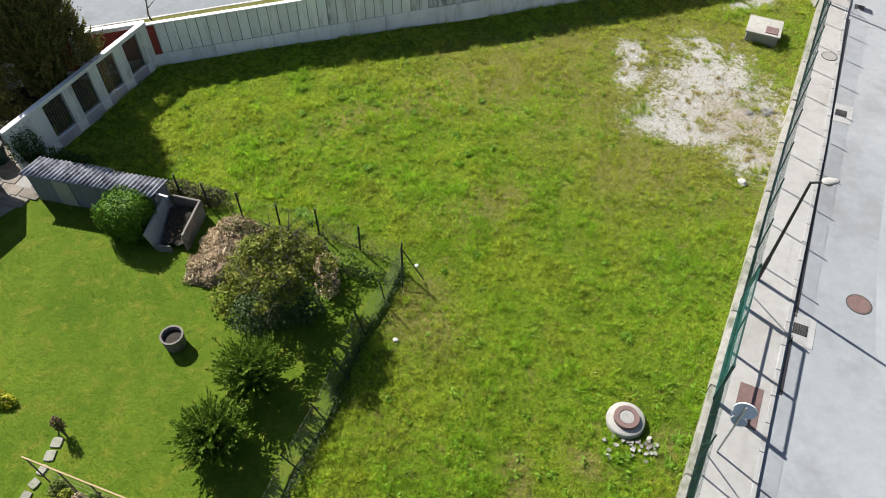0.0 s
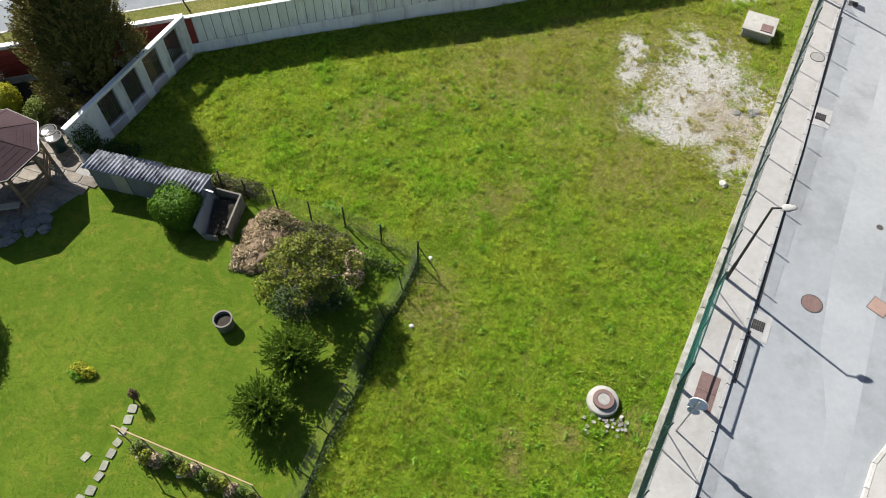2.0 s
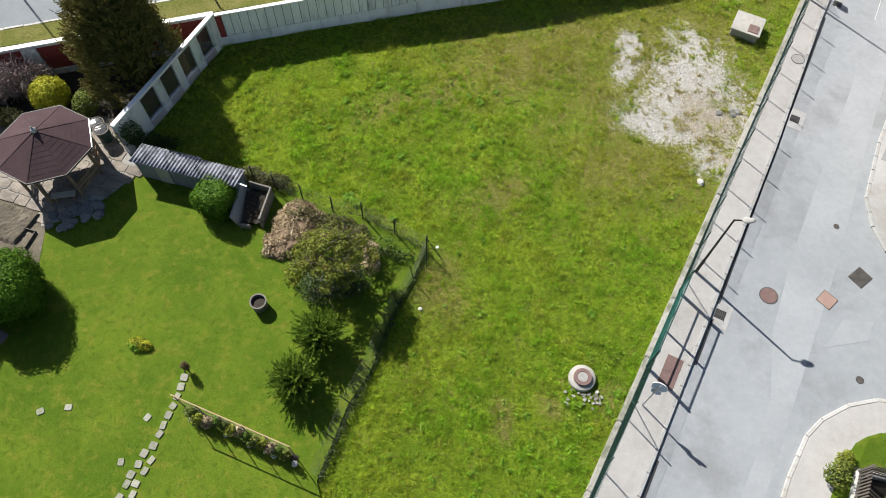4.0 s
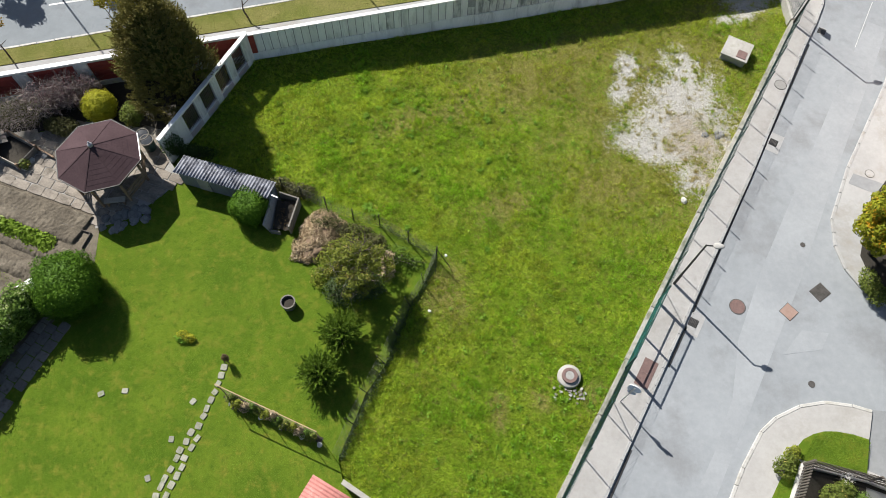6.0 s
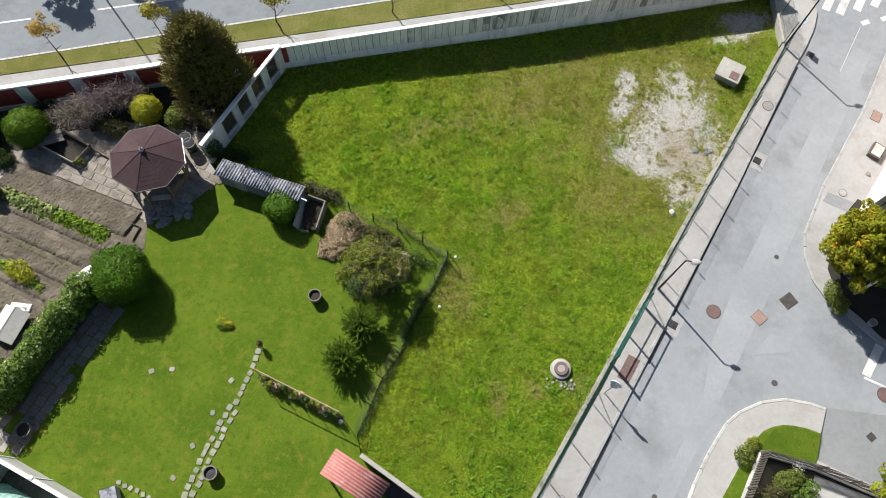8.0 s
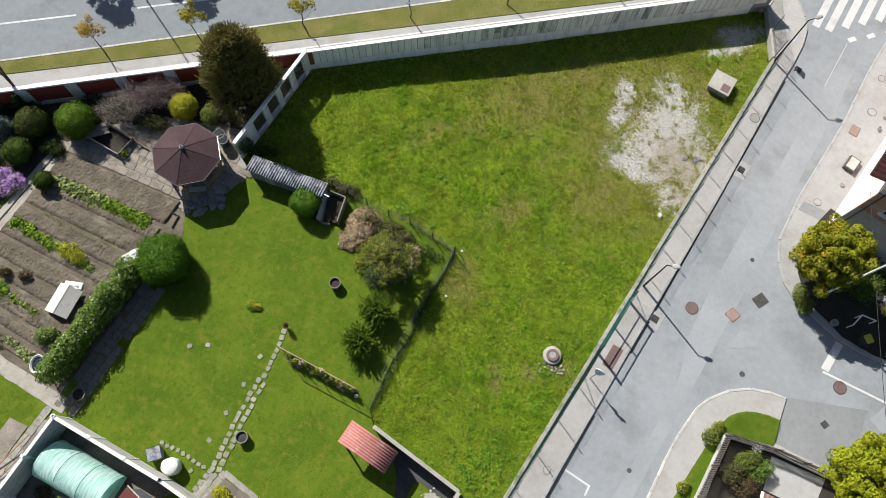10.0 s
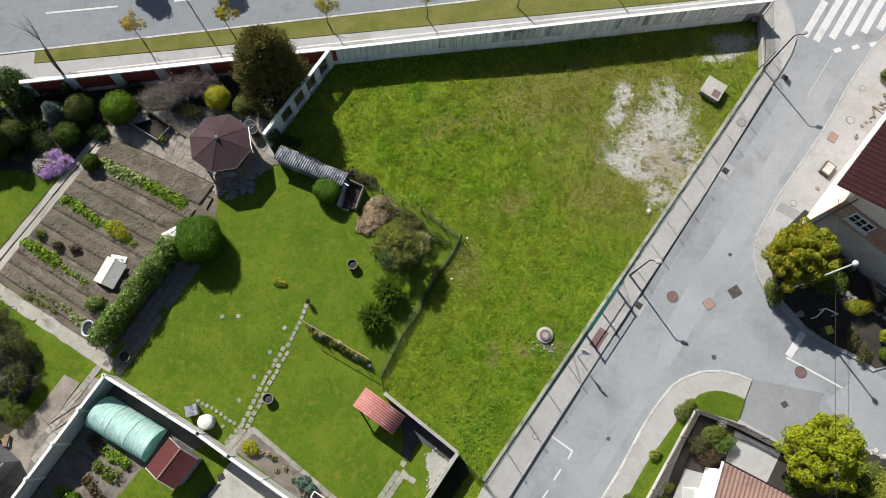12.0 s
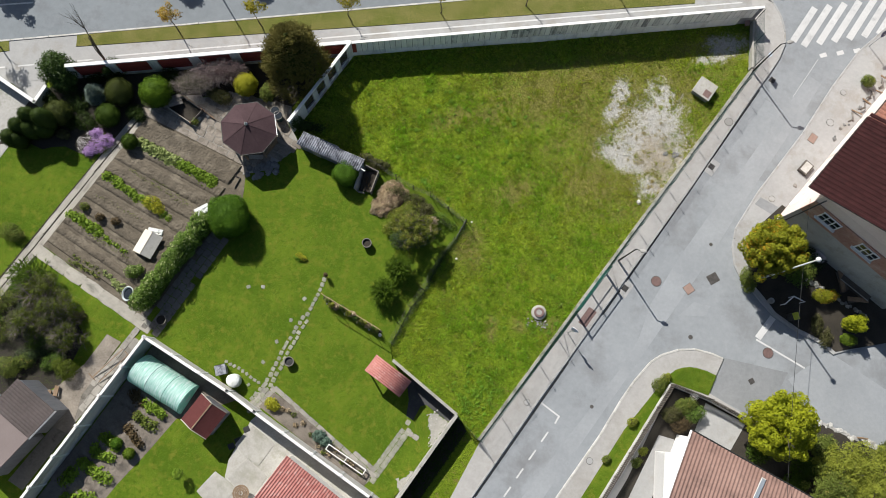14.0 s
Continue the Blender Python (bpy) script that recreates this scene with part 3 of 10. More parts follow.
LAWN, nt, b = nodes_of("mown_lawn", 0.95)
b.inputs["Specular IOR Level"].default_value = 0.08
tc = nt.nodes.new("ShaderNodeTexCoord")
P = tc.outputs["Object"]
n1, n2, n3 = noise_node(nt, P, 0.3, 4.0), noise_node(nt, P, 1.7, 5.0, 0.7), noise_node(nt, P, 14.0, 5.0, 0.75)
col = mix(nt, ramp(nt, n1, 0.38, 0.62), (0.066, 0.118, 0.009), (0.115, 0.168, 0.015))
col = mix(nt, ramp(nt, n2, 0.5, 0.68), col, (0.165, 0.17, 0.024))
col = mix(nt, ramp(nt, noise_node(nt, P, 3.2, 5.0, 0.65), 0.52, 0.7), col, (0.055, 0.1, 0.008))
col = mix(nt, math_node(nt, "MULTIPLY", ramp(nt, n3, 0.4, 0.65), 0.6), col, (0.05, 0.09, 0.005))
nt.links.new(col, b.inputs["Base Color"])
bump(nt, b, n3, 0.8, 0.03)

# leaves and blades
MEADOW_BLADE = foliage("meadow_blades", (0.085, 0.135, 0.009), (0.67, 0.79, 0.075), (0.7, 0.61, 0.18), 0.17, through=0.5, rough=0.4, patch=0.7, leafy=0.38, spec=0.5)
MEADOW_LUSH = foliage("lush_blades", (0.065, 0.145, 0.008), (0.49, 0.78, 0.052), through=0.5, rough=0.4, patch=0.8, leafy=0.38, spec=0.5)
LAWN_BLADE = foliage("lawn_blades", (0.05, 0.108, 0.008), (0.21, 0.32, 0.034), (0.31, 0.31, 0.06), 0.15, through=0.35, patch=0.9, leafy=0.22, spec=0.2)
DRY_BLADE = foliage("dry_blades", (0.28, 0.23, 0.06), (0.54, 0.46, 0.18), through=0.4, patch=1.0, leafy=0.25, spec=0.3)
WEED_LEAF = foliage("weed_leaves", (0.08, 0.19, 0.014), (0.24, 0.42, 0.05), through=0.35, patch=2.0)
DOCK_LEAF = foliage("dock_leaves", (0.055, 0.13, 0.01), (0.2, 0.35, 0.035), through=0.35, patch=2.0)
TANGLE_LEAF = foliage("yellowing_tangle_leaves", (0.05, 0.07, 0.01), (0.25, 0.28, 0.045), (0.46, 0.36, 0.11), 0.26, through=0.3, patch=1.0)
THUJA = foliage("dark_olive_conifer", (0.05, 0.05, 0.014), (0.24, 0.21, 0.06), (0.3, 0.2, 0.075), 0.2, through=0.15, patch=1.2)
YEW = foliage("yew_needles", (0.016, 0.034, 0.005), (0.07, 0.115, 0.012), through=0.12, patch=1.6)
BUXUS = foliage("clipped_green", (0.022, 0.06, 0.005), (0.11, 0.215, 0.018), through=0.2, patch=1.3, leafy=0.4)
BUXUS_LIGHT = foliage("clipped_light_green", (0.06, 0.11, 0.012), (0.15, 0.21, 0.02), through=0.25, patch=1.5)
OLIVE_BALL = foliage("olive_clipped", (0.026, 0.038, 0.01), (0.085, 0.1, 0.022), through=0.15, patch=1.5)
GOLD_LEAF = foliage("golden_leaves", (0.2, 0.22, 0.012), (0.52, 0.5, 0.05), (0.5, 0.44, 0.06), 0.15, through=0.3, patch=1.5)
ORANGE_LEAF = foliage("autumn_leaves", (0.085, 0.115, 0.01), (0.37, 0.37, 0.03), (0.58, 0.29, 0.025), 0.3, through=0.35, patch=0.5)
HONEY_LEAF = foliage("yellow_green_leaves", (0.1, 0.14, 0.009), (0.48, 0.5, 0.028), (0.62, 0.55, 0.043), 0.15, through=0.35, patch=0.9)
STREET_LEAF = foliage("street_tree_leaves", (0.14, 0.14, 0.015), (0.34, 0.29, 0.03), (0.45, 0.22, 0.04), 0.1, through=0.3, patch=0.8)
ORANGE_TREE = foliage("orange_leaves", (0.26, 0.17, 0.035), (0.46, 0.29, 0.06), (0.3, 0.28, 0.05), 0.35, through=0.35, patch=1.2)
MIXED_BUSH = foliage("mixed_bush_leaves", (0.04, 0.06, 0.012), (0.22, 0.27, 0.055), (0.44, 0.36, 0.11), 0.24, through=0.3, patch=1.1)
BUSH_GREEN = foliage("green_bush_leaves", (0.035, 0.07, 0.012), (0.16, 0.25, 0.045), (0.34, 0.3, 0.1), 0.2, through=0.3, patch=1.1)
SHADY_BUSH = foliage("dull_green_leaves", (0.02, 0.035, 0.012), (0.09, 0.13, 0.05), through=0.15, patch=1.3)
GREY_BUSH = foliage("grey_green_leaves", (0.035, 0.04, 0.013), (0.14, 0.135, 0.055), (0.26, 0.22, 0.11), 0.13, through=0.2, patch=1.1)
PURPLE_BUSH = foliage("purple_leaves", (0.07, 0.04, 0.045), (0.19, 0.12, 0.125), through=0.2, patch=1.3)
BLUE_SPRUCE = foliage("blue_needles", (0.1, 0.135, 0.11), (0.27, 0.33, 0.275), through=0.1, patch=2.0)
IVY = foliage("hedge_leaves", (0.04, 0.08, 0.012), (0.18, 0.28, 0.05), (0.5, 0.54, 0.26), 0.3, through=0.25, patch=1.8)
VEG_LEAF = foliage("vegetable_leaves", (0.08, 0.15, 0.012), (0.27, 0.38, 0.05), through=0.3, patch=2.0)
PALE_VEG = foliage("pale_cabbage_leaves", (0.16, 0.21, 0.06), (0.38, 0.43, 0.18), through=0.3, patch=2.0)
RED_VEG = foliage("brown_red_leaves", (0.06, 0.045, 0.025), (0.14, 0.1, 0.05), through=0.2, patch=2.0)
LILAC = foliage("lilac_petals", (0.34, 0.19, 0.44), (0.58, 0.4, 0.68), through=0.25, patch=2.0)
WHITE_PETAL = foliage("white_petals", (0.55, 0.53, 0.5), (0.75, 0.73, 0.7), through=0.25, patch=2.0)
BRUSH = foliage("dry_brush", (0.17, 0.125, 0.07), (0.56, 0.44, 0.28), (0.7, 0.6, 0.42), 0.3, through=0.15, patch=1.3)
GLAUCOUS = foliage("bluish_leaves", (0.06, 0.1, 0.075), (0.15, 0.22, 0.17), through=0.2, patch=2.0)

LAUREL = foliage("laurel_leaves", (0.012, 0.028, 0.006), (0.06, 0.1, 0.022), (0.1, 0.15, 0.05), 0.15, through=0.1, rough=0.35, patch=1.5)
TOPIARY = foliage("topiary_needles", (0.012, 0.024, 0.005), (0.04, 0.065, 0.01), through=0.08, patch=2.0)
SUN_TOP = foliage("clipped_yellow_green", (0.025, 0.06, 0.005), (0.12, 0.2, 0.014), through=0.2, patch=0.8)
BUSH_LIGHT = foliage("light_bush_leaves", (0.09, 0.115, 0.015), (0.34, 0.37, 0.055), (0.46, 0.43, 0.08), 0.14, through=0.25, patch=1.0)
WILD_LEAF = foliage("wild_olive_leaves", (0.03, 0.05, 0.008), (0.17, 0.21, 0.03), (0.28, 0.22, 0.06), 0.12, through=0.3, patch=0.9)
BARE_TWIG = surface("grey_twigs", (0.2, 0.165, 0.15), (0.34, 0.29, 0.265), rough=0.95, big=4, small=18)
DARK_TWIG = surface("dull_twigs", (0.09, 0.073, 0.065), (0.19, 0.16, 0.145), rough=0.95, big=4, small=18)
SLATE_STONE = surface("grey_rockery_stone", (0.1, 0.1, 0.1), (0.2, 0.2, 0.195), rough=0.9, big=3, small=14, vary=0.4)
FADED_TILE = surface("faded_red_roof_tile", (0.2, 0.085, 0.06), (0.3, 0.14, 0.1), rough=0.85, big=0.6, small=6, grain=40, depth=0.004, vary=0.2)
BOARD_GREY = surface("silvered_board", (0.12, 0.11, 0.1), (0.22, 0.205, 0.185), rough=0.88, big=1.5, small=10, grain=50, depth=0.004)
SIGN_BLUE = surface("blue_sign_face", (0.012, 0.018, 0.06), (0.02, 0.028, 0.085), rough=0.4, big=2, small=9)
STRIP_CONCRETE = surface("path_concrete", (0.25, 0.235, 0.2), (0.37, 0.35, 0.305), rough=0.9, big=0.9, small=8, stain=(0.13, 0.125, 0.105), stain_scale=1.0, grain=60, depth=0.006, vary=0.15)
# darker paving stone: brown dirt, with part of the patio's shade coloured in
PATIO_STONE = surface("patio_stone", (0.15, 0.13, 0.106), (0.27, 0.238, 0.2), rough=0.9, big=1.0, small=8, stain=(0.075, 0.065, 0.05), stain_scale=0.8, stain_from=(0.5, 0.7), grain=60, depth=0.006, vary=0.3)
SOIL_PALE = surface("dry_garden_soil", (0.11, 0.094, 0.077), (0.21, 0.183, 0.153), rough=0.95, big=0.8, small=11, stain=(0.075, 0.062, 0.05), stain_scale=0.9, grain=45, depth=0.03, vary=0.1)
# lighter copy of the yew needles, coloured as sunlit
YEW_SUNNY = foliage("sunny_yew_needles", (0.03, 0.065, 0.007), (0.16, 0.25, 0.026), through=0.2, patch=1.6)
SKY_PANE = surface("mirroring_pane", (0.62, 0.68, 0.7), (0.72, 0.77, 0.79), rough=0.2, metal=0.7, big=2, small=10, vary=0.05)
# ---- setting: ground, roads, pavements ----
LOT = [(-16.2, 20.2), (-13.1, 27.7), (18.9, 37.85), (19.6, 33.2), (2.9, -0.4), (0.9, 1.1), (-4.6, 4.2), (-5.1, 5.2), (-4.2, 8.3), (-3.4, 9.8), (-2.5, 12.9), (-1.9, 14.1), (-1.4, 15.65), (-2.9, 16.45), (-4.45, 17.2), (-5.9, 17.5), (-8.7, 18.5), (-10.2, 19.0)]


def ground_z(x, y):
    """The meadow lies a little below the street."""
    x, y = np.asarray(x, float), np.asarray(y, float)
    lot = smooth01(-9.0, 4.0, x) * (1 - smooth01(14.5, 30.0, x - 0.45 * (y - 10.0)))
    return -0.05 - 0.17 * lot - 0.2 * smooth01(16.0, 32.0, y) * smooth01(-12.0, 6.0, x) * (1 - smooth01(22.0, 30.0, x)) + 0.03 * np.sin(0.9 * x + 0.4 * y) * np.cos(0.7 * y - 0.3 * x)


xs = np.r_[-900, -400, -200, -110, -75, np.arange(-60, 60.1, 0.5), 75, 110, 200, 400, 900]
ys = np.r_[-900, -400, -200, -110, -60, np.arange(-40, 60.1, 0.5), 75, 110, 200, 400, 900]
gx, gy = np.meshgrid(xs, ys)
gv = np.stack([gx.ravel(), gy.ravel(), ground_z(gx.ravel(), gy.ravel())], 1)
gi = np.arange(gx.size).reshape(gx.shape)
gf = np.stack([gi[:-1, :-1].ravel(), gi[:-1, 1:].ravel(), gi[1:, 1:].ravel(), gi[1:, :-1].ravel()], 1)
ground = tagged(new("ground", np_mesh("ground", gv, gf, MEADOW, True)), "rough meadow ground with dry and stony bare patches", "ground", "", "structure")

# asphalt of the main road and the side street, one slab
LEFT_KERB = [(-13.5, -39.0), (3.04, -4.45), (6.69, 3.36), (11.51, 13.31), (15.77, 22.07), (20.1, 31.55), (21.0, 33.3), (21.7, 34.9), (22.05, 36.3), (21.95, 37.4), (21.5, 38.7), (20.7, 39.9), (19.2, 41.1), (17.0, 41.7)]


def main_edge(x):
    return 22.93 + 0.322 * (x + 41.27)


road_outline = LEFT_KERB + [(-300, main_edge(-300)), (-300, main_edge(-300) + 8.6), (300, main_edge(300) + 8.6), (300, -39.0)]
slab("road", road_outline, -0.7, 0.0, ASPHALT, "grey worn asphalt road with pale repairs", "road")

# pavement along the meadow
FENCE_LINE = [(-16.2, -40.2), (1.51, -4.75), (2.9, -0.4), (7.85, 9.1), (13.9, 21.8), (19.75, 33.4), (19.6, 36.0), (19.35, 37.9)]
KERB_W = 0.16


def offset_line(pts, d):
    """The line d metres to its right."""
    out = []
    for i in range(len(pts)):
        a, b = pts[max(0, i - 1)], pts[min(len(pts) - 1, i + 1)]
        dx, dy = b[0] - a[0], b[1] - a[1]
        n = math.hypot(dx, dy)
        out.append((pts[i][0] + dy / n * d, pts[i][1] - dx / n * d))
    return out


inner_kerb = offset_line(LEFT_KERB, -KERB_W)
pave_outline = inner_kerb[:-2] + [(18.6, 40.6), (19.0, 38.2)] + FENCE_LINE[::-1]
slab("pavement", pave_outline, -0.7, 0.11, PAVEMENT, "pale concrete pavement along the meadow fence", "pavement")

# pavement and cycle path north of the wall
def wall_y(x):
    return 27.75 + 0.316 * (x + 13.1)


def strip_s(x):
    return 23.68 + 0.299 * (x + 35.0)


slab("pavement_north", [(-120, wall_y(-120) + 0.1), (19.0, wall_y(19.0) + 0.12), (19.2, 41.05), (17.0, main_edge(17.0) - 0.02), (-120, main_edge(-120) - 0.02)], -0.7, 0.09, PAVE_PALE, "pale concrete pavement with a cycle path", "pavement")
slab("grass_strip", [(-35.1, strip_s(-35) + 0.0), (14.0, strip_s(14.0)), (14.0, main_edge(14.0) - 0.2), (-35.3, main_edge(-35.3) - 0.2)], -0.5, 0.13, VERGE, "narrow grass strip beside the main road", "grass strip")
slab("grass_strip", [(-70, 11.5), (-40.2, 22.2), (-40.5, 23.05), (-70, main_edge(-70) - 0.2)], -0.5, 0.13, VERGE, "narrow grass strip beside the main road", "grass strip")

# corner pavement by the pink house and its yard
EAST_KERB = [(28.4, 11.2), (27.2, 11.9), (25.4, 12.4), (23.4, 13.3), (22.35, 14.17), (21.5, 14.95), (20.62, 15.63), (19.96, 16.64), (19.62, 17.97), (19.7, 19.61), (21.14, 23.0), (24.25, 28.79), (26.3, 33.4), (28.2, 37.0), (31.0, 40.5), (36.0, 43.5), (60.0, 52.0)]
east_in = offset_line(EAST_KERB, KERB_W)
slab("pavement_east", east_in + [(80.0, 52.0), (80.0, 35.0)], -0.7, 0.1, PAVE_PALE, "pale worn concrete pavement at the street corner", "pavement")
# house and tree shade is put into the yard's soil colour
slab("yard_ground", [(22.6, 14.6), (21.4, 15.6), (20.9, 17.5), (22.0, 20.8), (23.2, 22.3), (32.5, 17.4), (42.0, 18.0), (38.0, 15.6), (33.5, 13.4), (28.5, 11.5), (27.3, 12.2), (25.5, 12.7), (23.6, 13.6)], 0.0, 0.13, SOIL_AND_SHADE, "bare yard ground under shrubs, darkened for shade", "yard")

# plot south of the junction
SOUTH_KERB = [(-8.5, -38.5), (9.03, -3.27), (11.52, 1.8), (12.67, 4.6), (13.45, 6.21), (14.51, 7.93), (15.29, 8.65), (16.52, 9.3), (17.8, 9.6), (19.13, 9.52), (20.04, 9.31)]
south_in = offset_line(SOUTH_KERB, KERB_W)
slab("pavement_south", south_in + [(19.2, 6.5), (22.3, 5.35), (27.4, 6.2), (33.0, 4.8), (80.0, -8.0), (80.0, -60.0), (-8.0, -60.0)], -0.7, 0.1, PAVEMENT, "concrete pavement round the street corner", "pavement")
slab("verge", [(1.0, -23.5), (10.85, -2.95), (13.3, 2.55), (15.3, 6.0), (16.1, 6.75), (16.4, 6.4), (13.4, -0.5), (3.6, -23.5)], 0.0, 0.135, LAWN, "strip of grass outside a garden fence", "verge")
slab("verge", [(16.2, 6.75), (16.07, 7.2), (16.5, 7.68), (17.0, 7.95), (17.55, 8.12), (18.12, 8.15), (18.9, 8.07), (19.6, 7.88), (19.21, 6.3), (16.6, 6.66)], 0.0, 0.135, LAWN, "small grassy corner by a garden fence", "verge")
# dark soil colour stands in for shade under the bushes
slab("south_garden_ground", [(14.0, -1.0), (16.35, 6.35), (19.2, 5.9), (22.3, 4.9), (27.3, 6.0), (33.0, 4.6), (60.0, -6.0), (60.0, -40.0), (4.0, -40.0), (4.0, -24.0)], 0.0, 0.12, SOIL_AND_SHADE, "garden ground beside a house", "garden")

# the owner's garden and the neighbour's ground to the west
GARDEN = [(-16.6, 20.2), (-10.2, 19.0), (-8.7, 18.5), (-5.9, 17.5), (-4.45, 17.2), (-2.9, 16.45), (-1.4, 15.65), (-1.9, 14.1), (-2.5, 12.9), (-3.4, 9.8), (-4.2, 8.3), (-5.1, 5.2), (-4.7, 4.1), (0.7, 1.2), (-1.12, -2.85), (-5.5, -11.0), (-13.46, -1.4), (-15.7, -0.4), (-22.45, 2.2), (-24.0, 3.4), (-19.5, 13.3), (-19.3, 15.9), (-17.5, 17.0)]
slab("lawn", GARDEN, -0.6, 0.05, LAWN, "mown green garden lawn", "lawn")
slab("west_lawn", [(-19.45, 13.4), (-23.95, 3.45), (-22.55, 2.2), (-27.5, -10.0), (-34.0, -26.0), (-80.0, -26.0), (-80.0, 4.0), (-46.0, 14.2), (-37.0, 18.3), (-35.3, 19.3), (-34.3, 20.9), (-16.9, 26.5), (-15.4, 25.5), (-16.4, 20.4), (-17.4, 17.1), (-19.25, 15.95)], -0.6, 0.03, LAWN, "shady lawn of the neighbouring garden", "lawn")
slab("driveway", [(-80.0, -2.0), (-45.0, 10.5), (-38.2, 13.2), (-36.9, 17.0), (-36.3, 18.2), (-42.5, 20.9), (-80.0, 8.0)], -0.2, 0.06, CONCRETE_GREY, "shaded concrete driveway", "driveway")
# bed soil coloured dark for the shade of wall and shrubs
slab("shrub_bed", [(-38.6, 14.4), (-37.4, 18.3), (-36.2, 19.8), (-34.4, 21.2), (-16.6, 26.7), (-15.6, 25.6), (-16.8, 22.3), (-21.5, 22.6), (-26.5, 20.7), (-28.7, 19.2), (-31.2, 14.75), (-32.4, 15.1), (-33.5, 15.35), (-34.5, 15.1), (-35.1, 14.75), (-36.2, 15.0), (-37.3, 15.0)], -0.1, 0.07, SOIL_AND_SHADE, "soil bed under ornamental shrubs, darkened for their shade", "shrub bed")
slab("plot_margin", [(-33.1, 7.5), (-28.2, 19.5), (-19.2, 16.9), (-18.7, 13.2), (-23.8, 3.2), (-24.6, 3.9)], -0.1, 0.062, SOIL, "trodden earth round the vegetable plot", "soil")
slab("patio_base", [(-28.4, 19.5), (-27.9, 19.1), (-19.5, 16.8), (-19.3, 15.95), (-17.6, 16.7), (-16.2, 18.3), (-15.5, 19.3), (-16.5, 20.5), (-16.9, 22.3), (-21.6, 22.5), (-26.4, 20.6)], -0.1, 0.08, CONCRETE_GREY, "mortar bed under the patio stones", "patio")

slab("wall_side_path", [(-24.53, 1.85), (-23.69, 1.51), (-28.79, -10.14), (-29.99, -9.66)], -0.1, 0.056, COMPOST_SLAB, "dark paved strip along the white wall", "path")
slab("pavement_corner", [(-41.53, 20.86), (-39.25, 21.05), (-36.57, 20.24), (-37.03, 18.46)], -0.1, 0.074, PAVE_PALE, "pale paved corner inside the driveway wall", "pavement")

# walled garden to the south-west
slab("walled_garden_soil", [(-22.4, 2.0), (-27.4, -10.0), (-31.0, -18.0), (-20.0, -18.0), (-18.2, -3.6), (-15.4, -1.0), (-15.7, -0.5)], -0.3, 0.03, SOIL_PALE, "bare vegetable soil inside the white wall", "soil")
slab("walled_garden_lawn", [(-19.40, -3.19), (-20.78, -5.84), (-22.27, -8.38), (-27.0, -18.0), (-8.0, -18.0), (-14.3, -6.3), (-15.0, -5.0), (-14.2, -3.0), (-13.5, -1.45), (-15.4, -1.0)], -0.3, 0.045, LAWN, "small lawn inside the white wall", "lawn")
slab("terrace", [(-14.0, -2.2), (-13.45, -1.5), (-4.0, -5.6), (-4.5, -12.0), (-17.0, -12.5), (-15.6, -8.3), (-14.85, -6.5), (-14.9, -5.3)], -0.3, 0.12, CONCRETE, "pale concrete terrace slabs", "terrace")

# ---- walls ----
def wall_thing(name, a, b, z0, label, category):
    """An Empty at a, its x axis along the wall from a to b; and the length."""
    d = (b[0] - a[0], b[1] - a[1])
    return thing(name, a[0], a[1], z0, math.degrees(math.atan2(d[1], d[0])), label, category, "", "structure"), math.hypot(*d)


# whitewashed wall with four slatted openings
west_wall, wl = wall_thing("wall_west", (-16.3, 20.3), (-13.1, 27.72), 0.0, "whitewashed garden wall with four dark slatted openings", "wall")
OPENINGS = [(1.88, 2.94), (3.46, 4.44), (4.92, 5.92), (6.5, 7.42)]
bm = bmesh.new()
box(bm, wl / 2, 0, -0.5, wl, 0.22, 0.95)
soften(bm, 0.01)
part("plinth", bm, WHITE_WALL, west_wall)
edges = [0.0] + [e for o in OPENINGS for e in o] + [wl]
for s0, s1 in zip(edges[::2], edges[1::2]):
    bm = bmesh.new()
    box(bm, (s0 + s1) / 2, 0, 0.45, s1 - s0, 0.2, 1.61)
    for o in (s0 + 0.14, s1 - 0.14):
        if s1 - s0 > 0.4:
            box(bm, o, -0.0, 0.45, 0.06, 0.23, 1.61)
    soften(bm, 0.008)
    part("pier", bm, WHITE_WALL, west_wall)
bm = bmesh.new()
box(bm, wl / 2, 0, 2.06, wl, 0.2, 0.12)
part("lintel", bm, WHITE_WALL, west_wall)
bm = bmesh.new()
box(bm, wl / 2, 0, 2.18, wl + 0.05, 0.25, 0.05)
soften(bm, 0.012)
part("coping", bm, COPING, west_wall, "white coping")
for s0, s1 in OPENINGS:
    bm = bmesh.new()
    box(bm, (s0 + s1) / 2, -0.113, 0.0, s1 - s0 + 0.02, 0.01, 0.43)
    part("stained_panel", bm, PLINTH_MAUVE, west_wall, "stained mauve panel")
    bm = bmesh.new()
    for z in (0.6, 1.9):
        box(bm, (s0 + s1) / 2, 0.03, z, s1 - s0, 0.03, 0.05)
    grille = part("grille", bm, DARK_STEEL, west_wall, "dark slatted grille")
    for i in range(9):
        bm = bmesh.new()
        box(bm, s0 + (s1 - s0) * (i + 0.5) / 9, 0.0, 0.47, 0.046, 0.025, 1.57)
        part("slat", bm, TIMBER if s0 == OPENINGS[2][0] and i < 5 else FENCE_DARK, grille)

